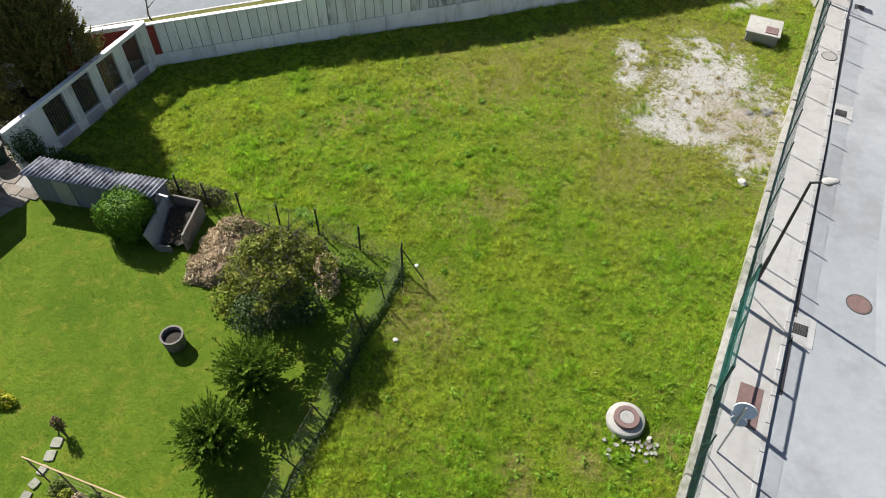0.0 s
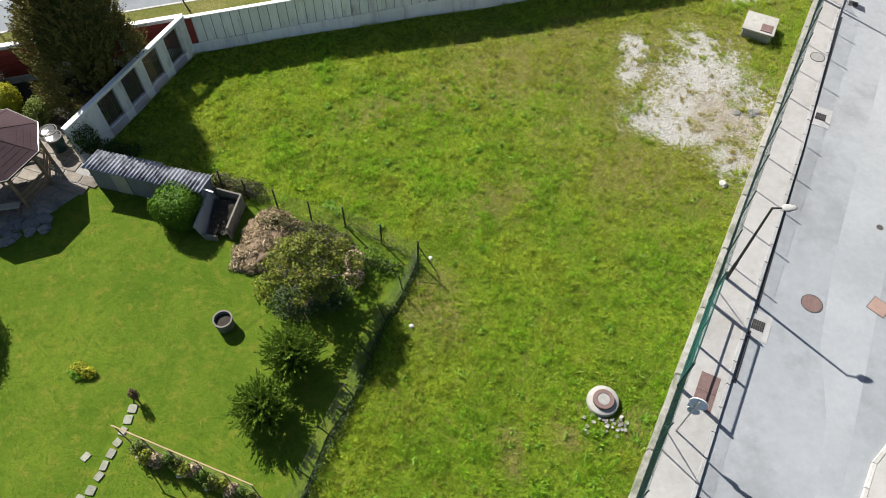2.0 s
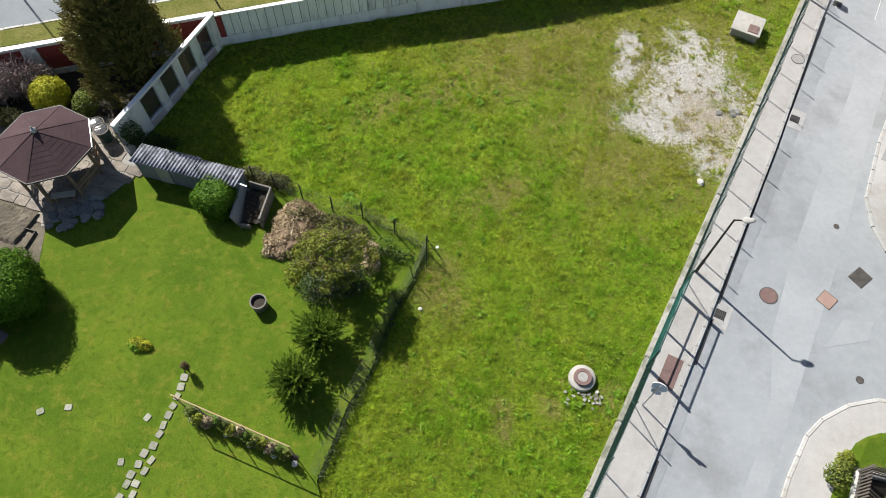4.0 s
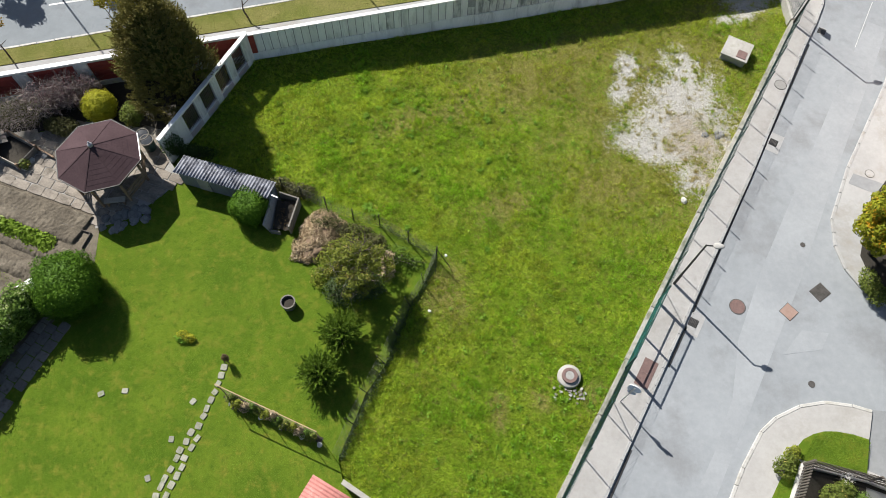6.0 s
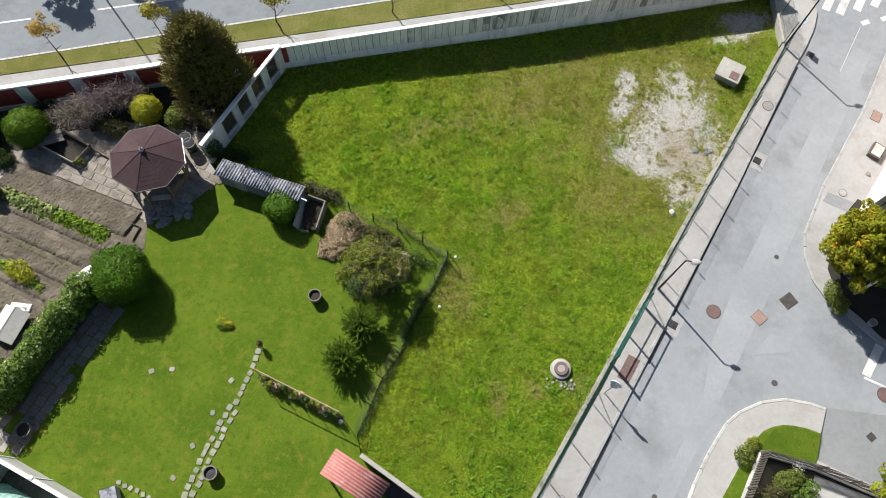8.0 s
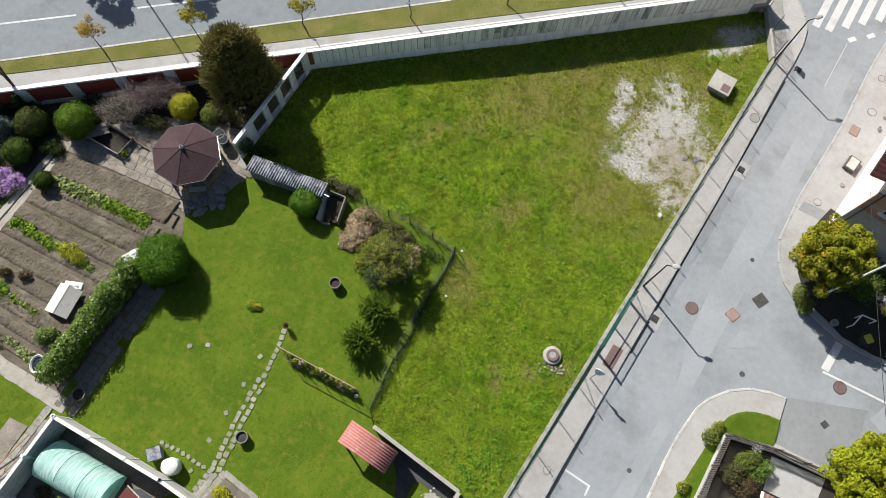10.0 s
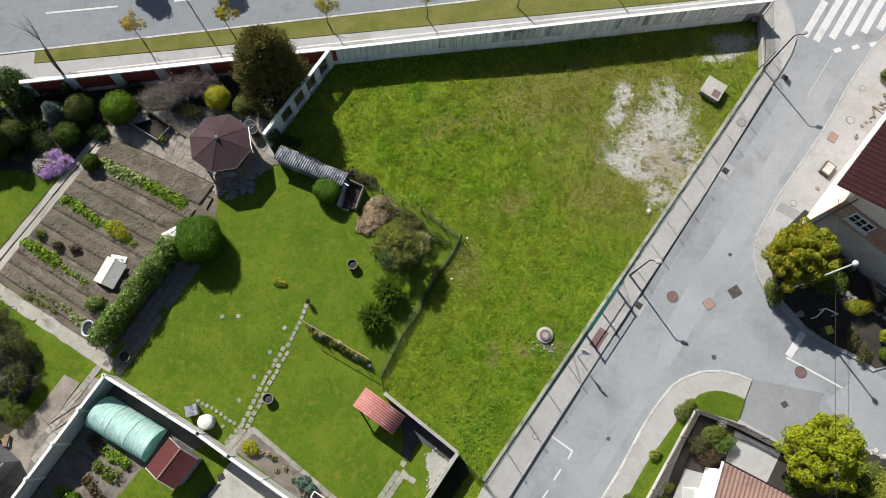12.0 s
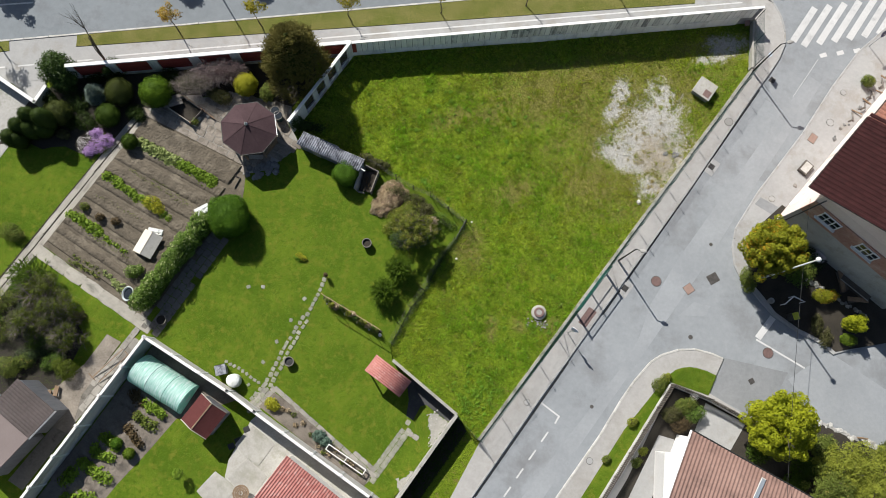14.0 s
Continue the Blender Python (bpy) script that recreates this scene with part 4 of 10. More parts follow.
# enclosure of the walled garden: long white concrete fence with pale coping
ENCLOSURE = [(-31.2, -18.6), (-22.5, 2.15), (-15.75, -0.4), (-13.5, -1.42), (-4.15, -5.5), (-0.6, -7.1)]
for a, b in zip(ENCLOSURE, ENCLOSURE[1:]):
    w, n = wall_thing("wall_south", a, b, 0.0, "tall white concrete slab fence with a white coping", "wall")
    bays = max(1, round(n / 2.5))
    bm = bmesh.new()
    box(bm, n / 2, 0, -0.5, n, 0.08, 2.65)
    part("core", bm, WHITE_WALL, w)
    for i in range(bays + 1):
        bm = bmesh.new()
        box(bm, n * i / bays, 0, -0.5, 0.16, 0.17, 2.72)
        soften(bm, 0.012)
        part("post", bm, WHITE_WALL, w)
    for i in range(bays):
        s0, s1 = n * i / bays + 0.09, n * (i + 1) / bays - 0.09
        for k in range(4):
            bm = bmesh.new()
            box(bm, (s0 + s1) / 2, 0, 0.02 + 0.53 * k, s1 - s0, 0.115, 0.5)
            soften(bm, 0.015)
            part("slab", bm, KERB_STONE, w)
    bm = bmesh.new()
    box(bm, n / 2, 0, 2.16, n + 0.2, 0.2, 0.06)
    soften(bm, 0.015)
    part("coping", bm, COPING, w, "white coping")
    for i in range(bays + 1):
        bm = bmesh.new()
        box(bm, n * i / bays, 0.06, 2.23, 0.2, 0.2, 0.05)
        soften(bm, 0.012)
        part("cap", bm, COPING, w)

# concrete wall from the lean-to to the street and its return
for a, b, h, t in (((-4.6, 4.1), (0.74, 1.2), 1.4, 0.18), ((0.74, 1.15), (-1.12, -2.85), 1.5, 0.2), ((-1.12, -2.85), (-4.25, -9.6), 1.5, 0.2)):
    w, n = wall_thing("wall_garden_end", a, b, 0.0, "low weathered concrete garden wall", "wall")
    bm = bmesh.new()
    box(bm, n / 2, 0, -0.6, n, t, 0.6 + h)
    soften(bm, 0.02)
    rough_up(bm, 0.012, 1.5)
    part("body", bm, CONCRETE_GREY, w)
    bm = bmesh.new()
    box(bm, n / 2, 0, h, n + 0.06, t + 0.05, 0.05)
    soften(bm, 0.012)
    part("coping", bm, CONCRETE, w)

# driveway wall in the west
for a, b in (((-42.65, 20.76), (-36.32, 18.14)), ((-36.32, 18.14), (-35.87, 19.58))):
    w, n = wall_thing("wall_driveway", a, b, 0.0, "low white wall beside a driveway", "wall")
    bm = bmesh.new()
    box(bm, n / 2, 0, -0.3, n, 0.2, 1.35)
    soften(bm, 0.01)
    part("body", bm, WHITE_WALL, w)
    bm = bmesh.new()
    box(bm, n / 2, 0, 1.05, n + 0.2, 0.28, 0.06)
    soften(bm, 0.012)
    part("coping", bm, COPING, w)

# low concrete wall under the street fence
EDGE_A, EDGE_B = (2.75, -0.35), (19.55, 33.4)
edge_wall, el = wall_thing("wall_street_edge", EDGE_A, EDGE_B, 0.0, "low mossy concrete footing wall of a wire fence", "wall")
for i in range(12):
    bm = bmesh.new()
    box(bm, el * (i + 0.5) / 12, 0.0, -0.7, el / 12 - 0.015, 0.22, 0.92)
    soften(bm, 0.03, 2)
    rough_up(bm, 0.015, 1.3, i)
    part("footing", bm, MOSSY, edge_wall)
end_wall, n = wall_thing("wall_corner_edge", (19.55, 33.5), (19.2, 37.8), 0.0, "low concrete edge wall at the street corner", "wall")
bm = bmesh.new()
box(bm, n / 2, 0, -0.7, n, 0.3, 0.95)
soften(bm, 0.03)
part("body", bm, CONCRETE, end_wall)

# main wall of upright panels along the pavement, and its red and white continuation: panels at the end of the file
north_wall, nl = wall_thing("wall_north", (-13.1, 27.75), (19.1, 37.93), 0.0, "white concrete panel wall with dark weathered joints", "wall")
bm = bmesh.new()
box(bm, nl / 2, 0, -0.7, nl, 0.1, 2.75)
part("core", bm, JOINT, north_wall, "dark stained joints")
bm = bmesh.new()
box(bm, 0.22, -0.03, 0.58, 0.3, 0.16, 1.46)
part("red_pier", bm, RED_PANEL, north_wall, "dark red pier")
bm = bmesh.new()
box(bm, nl / 2, 0.0, 2.04, nl + 0.1, 0.24, 0.06)
soften(bm, 0.012)
part("coping", bm, COPING, north_wall, "white coping")
red_wall, rl = wall_thing("wall_northwest", (-34.2, 21.14), (-13.1, 27.75), 0.0, "white garden wall with dark red panels between piers", "wall")
bm = bmesh.new()
box(bm, rl / 2, 0, -0.3, rl, 0.2, 0.72)
part("plinth", bm, WHITE_WALL, red_wall)
bm = bmesh.new()
box(bm, rl / 2, 0, 2.13, rl + 0.1, 0.3, 0.08)
soften(bm, 0.012)
part("coping", bm, COPING, red_wall, "white coping")
bm = bmesh.new()
box(bm, rl / 2, 0, 2.0, rl, 0.18, 0.13)
part("lintel", bm, WHITE_WALL, red_wall)
PIERS = [(-0.1, 0.45)] + [(2.95 + 3.2 * k, 3.7 + 3.2 * k) for k in range(6)] + [(rl - 0.5, rl)]
for s0, s1 in PIERS:
    bm = bmesh.new()
    box(bm, (s0 + s1) / 2, 0, 0.42, s1 - s0, 0.22, 1.58)
    for o in (-1, 1):
        box(bm, (s0 + s1) / 2 + o * (s1 - s0 - 0.16) / 2, 0, 0.42, 0.16, 0.27, 1.58)
    soften(bm, 0.008)
    part("pier", bm, WHITE_WALL, red_wall)
for (s0, s1), (s2, s3) in zip(PIERS, PIERS[1:]):
    bm = bmesh.new()
    for k in range(4):
        box(bm, (s1 + s2) / 2, 0, 0.42 + 0.395 * k, s2 - s1, 0.07, 0.38)
    soften(bm, 0.01)
    part("red_panel", bm, RED_PANEL, red_wall, "dark red panel")

# ---- fences, gate, poles ----
def wire_net(name, n, z0, z1, step, gauge, material, parent, y=0.0):
    """Woven wire between two posts: slanting wires both ways, and three line wires."""
    bm = bmesh.new()
    h = z1 - z0
    k = int((n + h) / step)
    for i in range(k):
        for sgn in (1, -1):
            s = i * step - (h if sgn > 0 else 0)
            p0, p1 = (s, z0), (s + h * sgn, z1)
            if sgn < 0:
                p0, p1 = (s, z0), (s - h, z1)
            (x0, a0), (x1, a1) = p0, p1
            t0, t1 = 0.0, 1.0
            dx = x1 - x0
            for lim, sign in ((0.0, 1), (n, -1)):
                q0, q1 = (x0 - lim) * sign, (x1 - lim) * sign
                if q0 < 0 and q1 < 0:
                    t0, t1 = 1, 0
                elif q0 < 0:
                    t0 = max(t0, -q0 / (q1 - q0))
                elif q1 < 0:
                    t1 = min(t1, q0 / (q0 - q1))
            if t1 - t0 > 0.02:
                bar(bm, (x0 + dx * t0, y, a0 + (a1 - a0) * t0), (x0 + dx * t1, y, a0 + (a1 - a0) * t1), gauge)
    for z in (z0 + 0.02, (z0 + z1) / 2, z1 - 0.02):
        bar(bm, (0, y, z), (n, y, z), gauge * 1.3)
    return part(name, bm, material, parent)


def street_bay(x, y, n, turn, z0, net, step, gauge, label, stay=False):
    f = thing("wire_fence", x, y, z0, turn, label, "fence", "bays of the street fence")
    bm = bmesh.new()
    rod(bm, (0, 0, -0.3), (0, 0, 1.98), 0.026, n=8)
    lathe(bm, [(0.032, 0), (0.032, 0.03), (0.01, 0.045)], 8, (0, 0, 1.97))
    part("post", bm, GREEN_STEEL, f)
    wire_net("wire_net", n, 0.03, 1.9, step, gauge, net, f)
    if stay:
        bm = bmesh.new()
        rod(bm, (0.7, 0, 0.05), (0.03, 0, 1.5), 0.02, n=6)
        part("stay", bm, GREEN_STEEL, f)
    return f


d = Vector((EDGE_B[0] - EDGE_A[0], EDGE_B[1] - EDGE_A[1], 0))
run = d.length
d.normalize()
turn = math.degrees(math.atan2(d.y, d.x))
side = Vector((d.y, -d.x, 0)) * 0.1
GATE0, GATE1 = 12.15, 16.2
s, k = 0.0, 0
stops = list(np.linspace(0.1, GATE0, 6)) + [None] + list(np.linspace(GATE1, run, 11))
for a, b in zip(stops, stops[1:]):
    if a is None or b is None:
        continue
    p = Vector((EDGE_A[0], EDGE_A[1], 0)) + d * a + side
    street_bay(p.x, p.y, b - a, turn, 0.22, GREEN_STEEL, 0.09, 0.0026, "green chain-link fence bay with a steel post on a concrete footing", k in (4, 5))
    k += 1
# double gate closed in line with the fence, with green netting
p = Vector((EDGE_A[0], EDGE_A[1], 0)) + d * GATE0 + side
gate = thing("wire_gate", p.x, p.y, 0.1, turn, "closed double steel gate with green netting", "gate")
gl = GATE1 - GATE0
for s0 in (0.0, gl):
    bm = bmesh.new()
    box(bm, s0, 0, -0.1, 0.09, 0.09, 2.15)
    soften(bm, 0.008)
    part("gate_post", bm, GREEN_STEEL, gate)
for s0, s1 in ((0.08, gl / 2 - 0.02), (gl / 2 + 0.02, gl - 0.08)):
    bm = bmesh.new()
    for q, r in (((s0, 0, 0.1), (s0, 0, 2.0)), ((s1, 0, 0.1), (s1, 0, 2.0)), ((s0, 0, 0.1), (s1, 0, 0.1)), ((s0, 0, 2.0), (s1, 0, 2.0)), ((s0, 0, 1.05), (s1, 0, 1.05))):
        bar(bm, q, r, 0.05)
    leaf = part("gate_leaf", bm, GREEN_STEEL, gate)
    net = wire_net("netting", s1 - s0, 0.12, 1.98, 0.075, 0.0021, GREEN_NET, leaf)
    net.matrix_basis = Matrix.Translation((s0, 0.03, 0))
    tagged(net, "green netting")

# bent corner rails by the crossing
corner = thing("wire_fence", 19.55, 33.55, 0.2, 95.0, "short green fence bay at the street corner", "fence", "bays of the street fence")
for q in (0.0, 2.1, 4.2):
    bm = bmesh.new()
    rod(bm, (q, 0, -0.2), (q, 0, 1.95), 0.026)
    part("post", bm, GREEN_STEEL, corner)
wire_net("wire_net", 4.2, 0.03, 1.85, 0.09, 0.004, GREEN_STEEL, corner)

# short wire fence between garden wall and street
x0, y0, x1, y1 = 0.95, 1.0, 2.75, -0.3
n = math.hypot(x1 - x0, y1 - y0)
f = thing("wire_fence", x0, y0, -0.1, math.degrees(math.atan2(y1 - y0, x1 - x0)), "short wire fence between garden wall and street", "fence")
for q in (0.05, n):
    bm = bmesh.new()
    rod(bm, (q, 0, -0.2), (q, 0, 1.5), 0.03)
    part("post", bm, GREEN_STEEL, f)
wire_net("wire_net", n, 0.05, 1.4, 0.08, 0.005, GREEN_STEEL, f)

# old wire fence round the garden
GARDEN_POSTS = [(-9.9, 19.0), (-8.75, 18.6), (-7.4, 18.1), (-5.9, 17.52), (-4.46, 17.27), (-2.9, 16.48), (-1.37, 15.7), (-1.87, 14.17), (-2.48, 12.94), (-2.95, 11.4), (-3.4, 9.8), (-4.0, 8.3), (-4.5, 6.8), (-5.0, 5.3)]
for i, ((x0, y0), (x1, y1)) in enumerate(zip(GARDEN_POSTS, GARDEN_POSTS[1:])):
    n = math.hypot(x1 - x0, y1 - y0)
    f = thing("garden_fence", x0, y0, 0.0, math.degrees(math.atan2(y1 - y0, x1 - x0)), "old sagging wire fence bay with a dark steel post", "fence", "bays of the garden fence")
    f.matrix_basis = f.matrix_basis @ pose(0, 0, 0, (0, 6, 14, 24, 30, 30, 28)[max(0, min(6, i - 6))])
    h = 1.35 if i < 7 else (1.2 if i < 9 else 0.95)
    bm = bmesh.new()
    rod(bm, (0, 0, -0.3), (random.uniform(-0.05, 0.05), random.uniform(-0.05, 0.05), h), 0.034 if i < 7 else 0.024, n=7)
    part("post", bm, DARK_STEEL, f)
    wire_net("wire_net", n, 0.05, h - 0.15, 0.11 if i < 6 else 0.085, 0.0026, WIRE, f)
    if i == 6:
        for sx, sy in ((0.9, 0.35), (0.2, 0.95)):
            bm = bmesh.new()
            rod(bm, (sx * 0.9, sy * 0.9, -0.1), (0, 0, h * 0.8), 0.022, n=6)
            part("stay", bm, DARK_STEEL, f)


def street_lamp(x, y, h, arm, turn, pole_mat, label, reach=0.9):
    t = thing("street_lamp", x, y, 0.0, turn, label, "street lamp", "street lamps")
    bm = bmesh.new()
    rod(bm, (0, 0, -0.2), (0, 0, 1.2), 0.075, n=10)
    rod(bm, (0, 0, 1.2), (0, 0, h), 0.06, 0.042, n=10)
    lathe(bm, [(0.075, 1.15), (0.082, 1.2), (0.06, 1.26)], 10)
    part("pole", bm, pole_mat, t)
    bm = bmesh.new()
    rod(bm, (0, 0, h - 0.02), (reach * 0.5, 0, h + arm), 0.036, n=8)
    part("bracket", bm, pole_mat, t)
    bm = bmesh.new()
    lathe(bm, [(0.02, 0.0), (0.09, 0.02), (0.15, 0.1), (0.16, 0.22), (0.11, 0.42), (0.04, 0.5), (0.0, 0.5)], 12)
    bm.transform(pose(reach * 0.45, 0, h + arm + 0.02, 0, 82, 0) @ Matrix.Diagonal((0.45, 1, 1, 1)))
    head = part("lamp_head", bm, CONCRETE_GREY, t, "", True)
    bm = bmesh.new()
    lathe(bm, [(0.0, -0.03), (0.1, -0.02), (0.12, 0.0), (0.0, 0.0)], 12)
    bm.transform(pose(reach * 0.45 + 0.24, 0, h + arm - 0.04, 0, -8, 0))
    part("lens", bm, GLASS, head)
    return t


street_lamp(10.95, 15.15, 4.75, 0.03, -5.0, DARK_STEEL, "dark street lamp with a short bracket, standing at the fence", 0.65)
street_lamp(19.55, 33.2, 4.9, 0.1, 20.0, DARK_STEEL, "dark street lamp near the pedestrian crossing")

# street lamp with a white head at the opposite corner, arm towards the street
t = thing("street_lamp", 22.3, 16.1, 0.1, 25.0, "white street lamp among the corner shrubs", "street lamp", "street lamps")
bm = bmesh.new()
rod(bm, (0, 0, -0.1), (0, 0, 7.9), 0.08, 0.05, n=10)
part("pole", bm, WHITE_PAINT, t)
bm = bmesh.new()
lathe(bm, [(0.05, 0.0), (0.17, 0.06), (0.19, 0.18), (0.1, 0.3), (0.0, 0.32)], 14)
bm.transform(pose(0, 0, 7.85))
part("lamp_head", bm, WHITE_PAINT, t, "", True)

# road sign on a pole, its plates seen from behind
t = thing("road_sign", 7.95, 8.83, 0.11, -28.0, "two round road signs and a small plate on a grey pole", "road sign", "road signs")
bm = bmesh.new()
rod(bm, (0, 0, -0.2), (0, 0, 2.62), 0.03, n=10)
part("pole", bm, GALV, t)
for z, r, y in ((2.42, 0.29, 0.05), (1.86, 0.2, 0.05)):
    bm = bmesh.new()
    rod(bm, (0, 0, 0), (0, 0, 0.012), r, n=30)
    bm.transform(pose(0.03, y, z, 84, 0, 0))
    disc = part("disc", bm, BLUE_SIGN, t, "blue-grey back of a round sign")
    bm = bmesh.new()
    lathe(bm, [(r, -0.012), (r + 0.012, -0.012), (r + 0.012, 0.024), (r, 0.024), (r, -0.012)], 30, caps=False)
    bm.transform(pose(0.03, y, z, 84, 0, 0))
    part("rim", bm, WHITE_PAINT, disc)
bm = bmesh.new()
box(bm, -0.12, 0.05, 1.98, 0.24, 0.015, 0.28, 0, -4)
soften(bm, 0.004)
part("plate", bm, BLUE_SIGN, t)
bm = bmesh.new()
bar(bm, (-0.16, 0.03, 2.06), (0.18, 0.03, 2.06), 0.03)
part("bracket", bm, GALV, t)
t = thing("road_sign", *(20.14, 34.06), 0.11, 75.0, "square road sign on a grey pole at the crossing", "road sign", "road signs")
bm = bmesh.new()
rod(bm, (0, 0, -0.2), (0, 0, 1.9), 0.03, n=10)
part("pole", bm, GALV, t)
bm = bmesh.new()
box(bm, 0, 0.04, 1.4, 0.5, 0.02, 0.5, 0, 15)
soften(bm, 0.006)
part("plate", bm, BLUE_SIGN, t)

# dark round sign on the far pavement
t = thing("road_sign", *(29.02, 37.59), 0.1, 30.0, "round dark blue road sign on a thin pole", "road sign", "road signs")
bm = bmesh.new()
rod(bm, (0, 0, -0.1), (0, 0, 2.1), 0.03, n=10)
part("pole", bm, GALV, t)
bm = bmesh.new()
rod(bm, (0, 0, 0), (0, 0, 0.015), 0.3, n=28)
bm.transform(pose(0.0, 0.05, 2.0, 62, 0, 10))
part("disc", bm, SIGN_BLUE, t, "dark blue sign plate")
# ---- plants: makers ----
def lump_mesh(name, rx, ry, rz, material, seed, amount=0.08):
    """A dense dark inner body for a clipped or thick shrub."""
    bm = bmesh.new()
    bmesh.ops.create_icosphere(bm, subdivisions=3, radius=1.0)
    for v in bm.verts:
        v.co *= 1 + amount * noise.noise(v.co * 2.5 + Vector((seed, 0, 0)))
        v.co = Vector((v.co.x * rx, v.co.y * ry, max(v.co.z, -0.9) * rz))
    return bm


def ball_shrub(name, x, y, z, rx, ry, rz, material, label, n=3500, leaf=0.045, seed=1, ragged=0.05, group="", category="shrub", boxy=2.0):
    """A clipped round shrub standing on z: short stem, dense body and a skin of small leaves."""
    rng = np.random.default_rng(seed)
    t = thing(name, x, y, z, rng.uniform(0, 360), label, category, group)
    bm = bmesh.new()
    rod(bm, (0, 0, -0.1), (0, 0, rz), 0.06, 0.04, n=7)
    part("stem", bm, BARK, t)
    bm = lump_mesh("body", rx * 0.9, ry * 0.9, rz * 0.92, material, seed)
    for v in bm.verts:
        q = Vector((v.co.x / rx, v.co.y / ry, v.co.z / rz)).normalized()
        v.co *= (abs(q.x) ** boxy + abs(q.y) ** boxy + abs(q.z) ** boxy) ** (-1 / boxy)
    bm.transform(Matrix.Translation((0, 0, rz)))
    crown = part("crown", bm, material, t, smooth=True)
    pts, d = clump_points([(0, 0, rz, rx, ry, rz)], n, rng, 0.9, ragged, -0.85)
    k = 1 + ragged * 1.5 * np.array([noise.noise(Vector(q) * 3.1) for q in d])
    k *= (np.abs(d) ** boxy).sum(1) ** (-1 / boxy)
    pts = (pts - (0, 0, rz)) * k[:, None] + (0, 0, rz)
    me = leaf_mesh("leaves", pts, d * 1.2, leaf, 0.55, material, rng)
    tagged(part("leaves", me, None, crown), "", "", "", "stuff")
    return t


def loose_shrub(name, x, y, z, clumps, material, label, n=4000, leaf=0.06, seed=1, aspect=0.5, twigs=10, shell=0.45, category="shrub", group="", bark=None, lump=0.25):
    """A loose shrub: stems and twigs with leaves in uneven clumps (local x, y, z, rx, ry, rz)."""
    rng = np.random.default_rng(seed)
    t = thing(name, x, y, z, 0, label, category, group)
    bm = bmesh.new()
    for i in range(twigs):
        c = clumps[i % len(clumps)]
        e = Vector((c[0] + rng.normal(0, 0.4) * c[3], c[1] + rng.normal(0, 0.4) * c[4], c[2] + rng.uniform(0, 0.6) * c[5]))
        m = e * 0.5 + Vector((rng.normal(0, 0.12), rng.normal(0, 0.12), 0.1))
        b0 = Vector((rng.normal(0, 0.12) + c[0] * 0.2, rng.normal(0, 0.12) + c[1] * 0.2, -0.05))
        rod(bm, b0, m, 0.03, 0.02, n=5)
        rod(bm, m, e, 0.02, 0.006, n=4)
    part("woody_base", bm, bark or BARK, t)
    pts, d = clump_points(clumps, n, rng, shell, lump, -0.9)
    keep = pts[:, 2] > 0.02
    me = leaf_mesh("foliage", pts[keep], d[keep] * 0.8 + (0, 0, 0.5), leaf, aspect, material, rng)
    part("foliage", me, None, t)
    return t


def tree(name, x, y, z, height, radius, clumps, material, label, n, leaf, seed, limbs=7, spread=1.2, bark=None, shell=0.5, aspect=0.55, group=""):
    """A broadleaf tree: tapered trunk with limbs, and a crown of many leaves in uneven clumps."""
    rng = np.random.default_rng(seed)
    t = thing(name, x, y, z, 0, label, "tree", group)
    bm = bmesh.new()
    branchwork(bm, height, radius, spread, rng, limbs)
    part("trunk", bm, bark or BARK, t)
    pts, d = clump_points(clumps, n, rng, shell, 0.28, -0.8)
    me = leaf_mesh("crown", pts, d * 0.8 + (0, 0, 0.45), leaf, aspect, material, rng)
    part("crown", me, None, t)
    return t


def needle_sprays(clumps, n, length, width, material, rng, droop=0.15, shell=0.55, keep=None):
    """Pointed sprays that stand outward, for conifers: two crossed slim triangles each."""
    pts, d = clump_points(clumps, n, rng, shell, 0.2, -0.5)
    if keep is not None:
        k = keep(pts)
        pts, d = pts[k], d[k]
        n = len(pts)
    d = d + rng.normal(0, 0.35, d.shape) + (0, 0, 0.25 - droop)
    d /= np.linalg.norm(d, axis=1, keepdims=True)
    s = np.cross(d, rng.normal(0, 1, d.shape))
    s /= np.linalg.norm(s, axis=1, keepdims=True) + 1e-9
    ln = (length * rng.uniform(0.6, 1.4, n))[:, None]
    w = (width * rng.uniform(0.7, 1.3, n))[:, None]
    v = np.stack([pts - d * ln * 0.3, pts + s * w, pts + d * ln, pts - s * w], 1)
    return np_mesh("foliage", v.reshape(-1, 3), np.arange(4 * n).reshape(-1, 4), material)


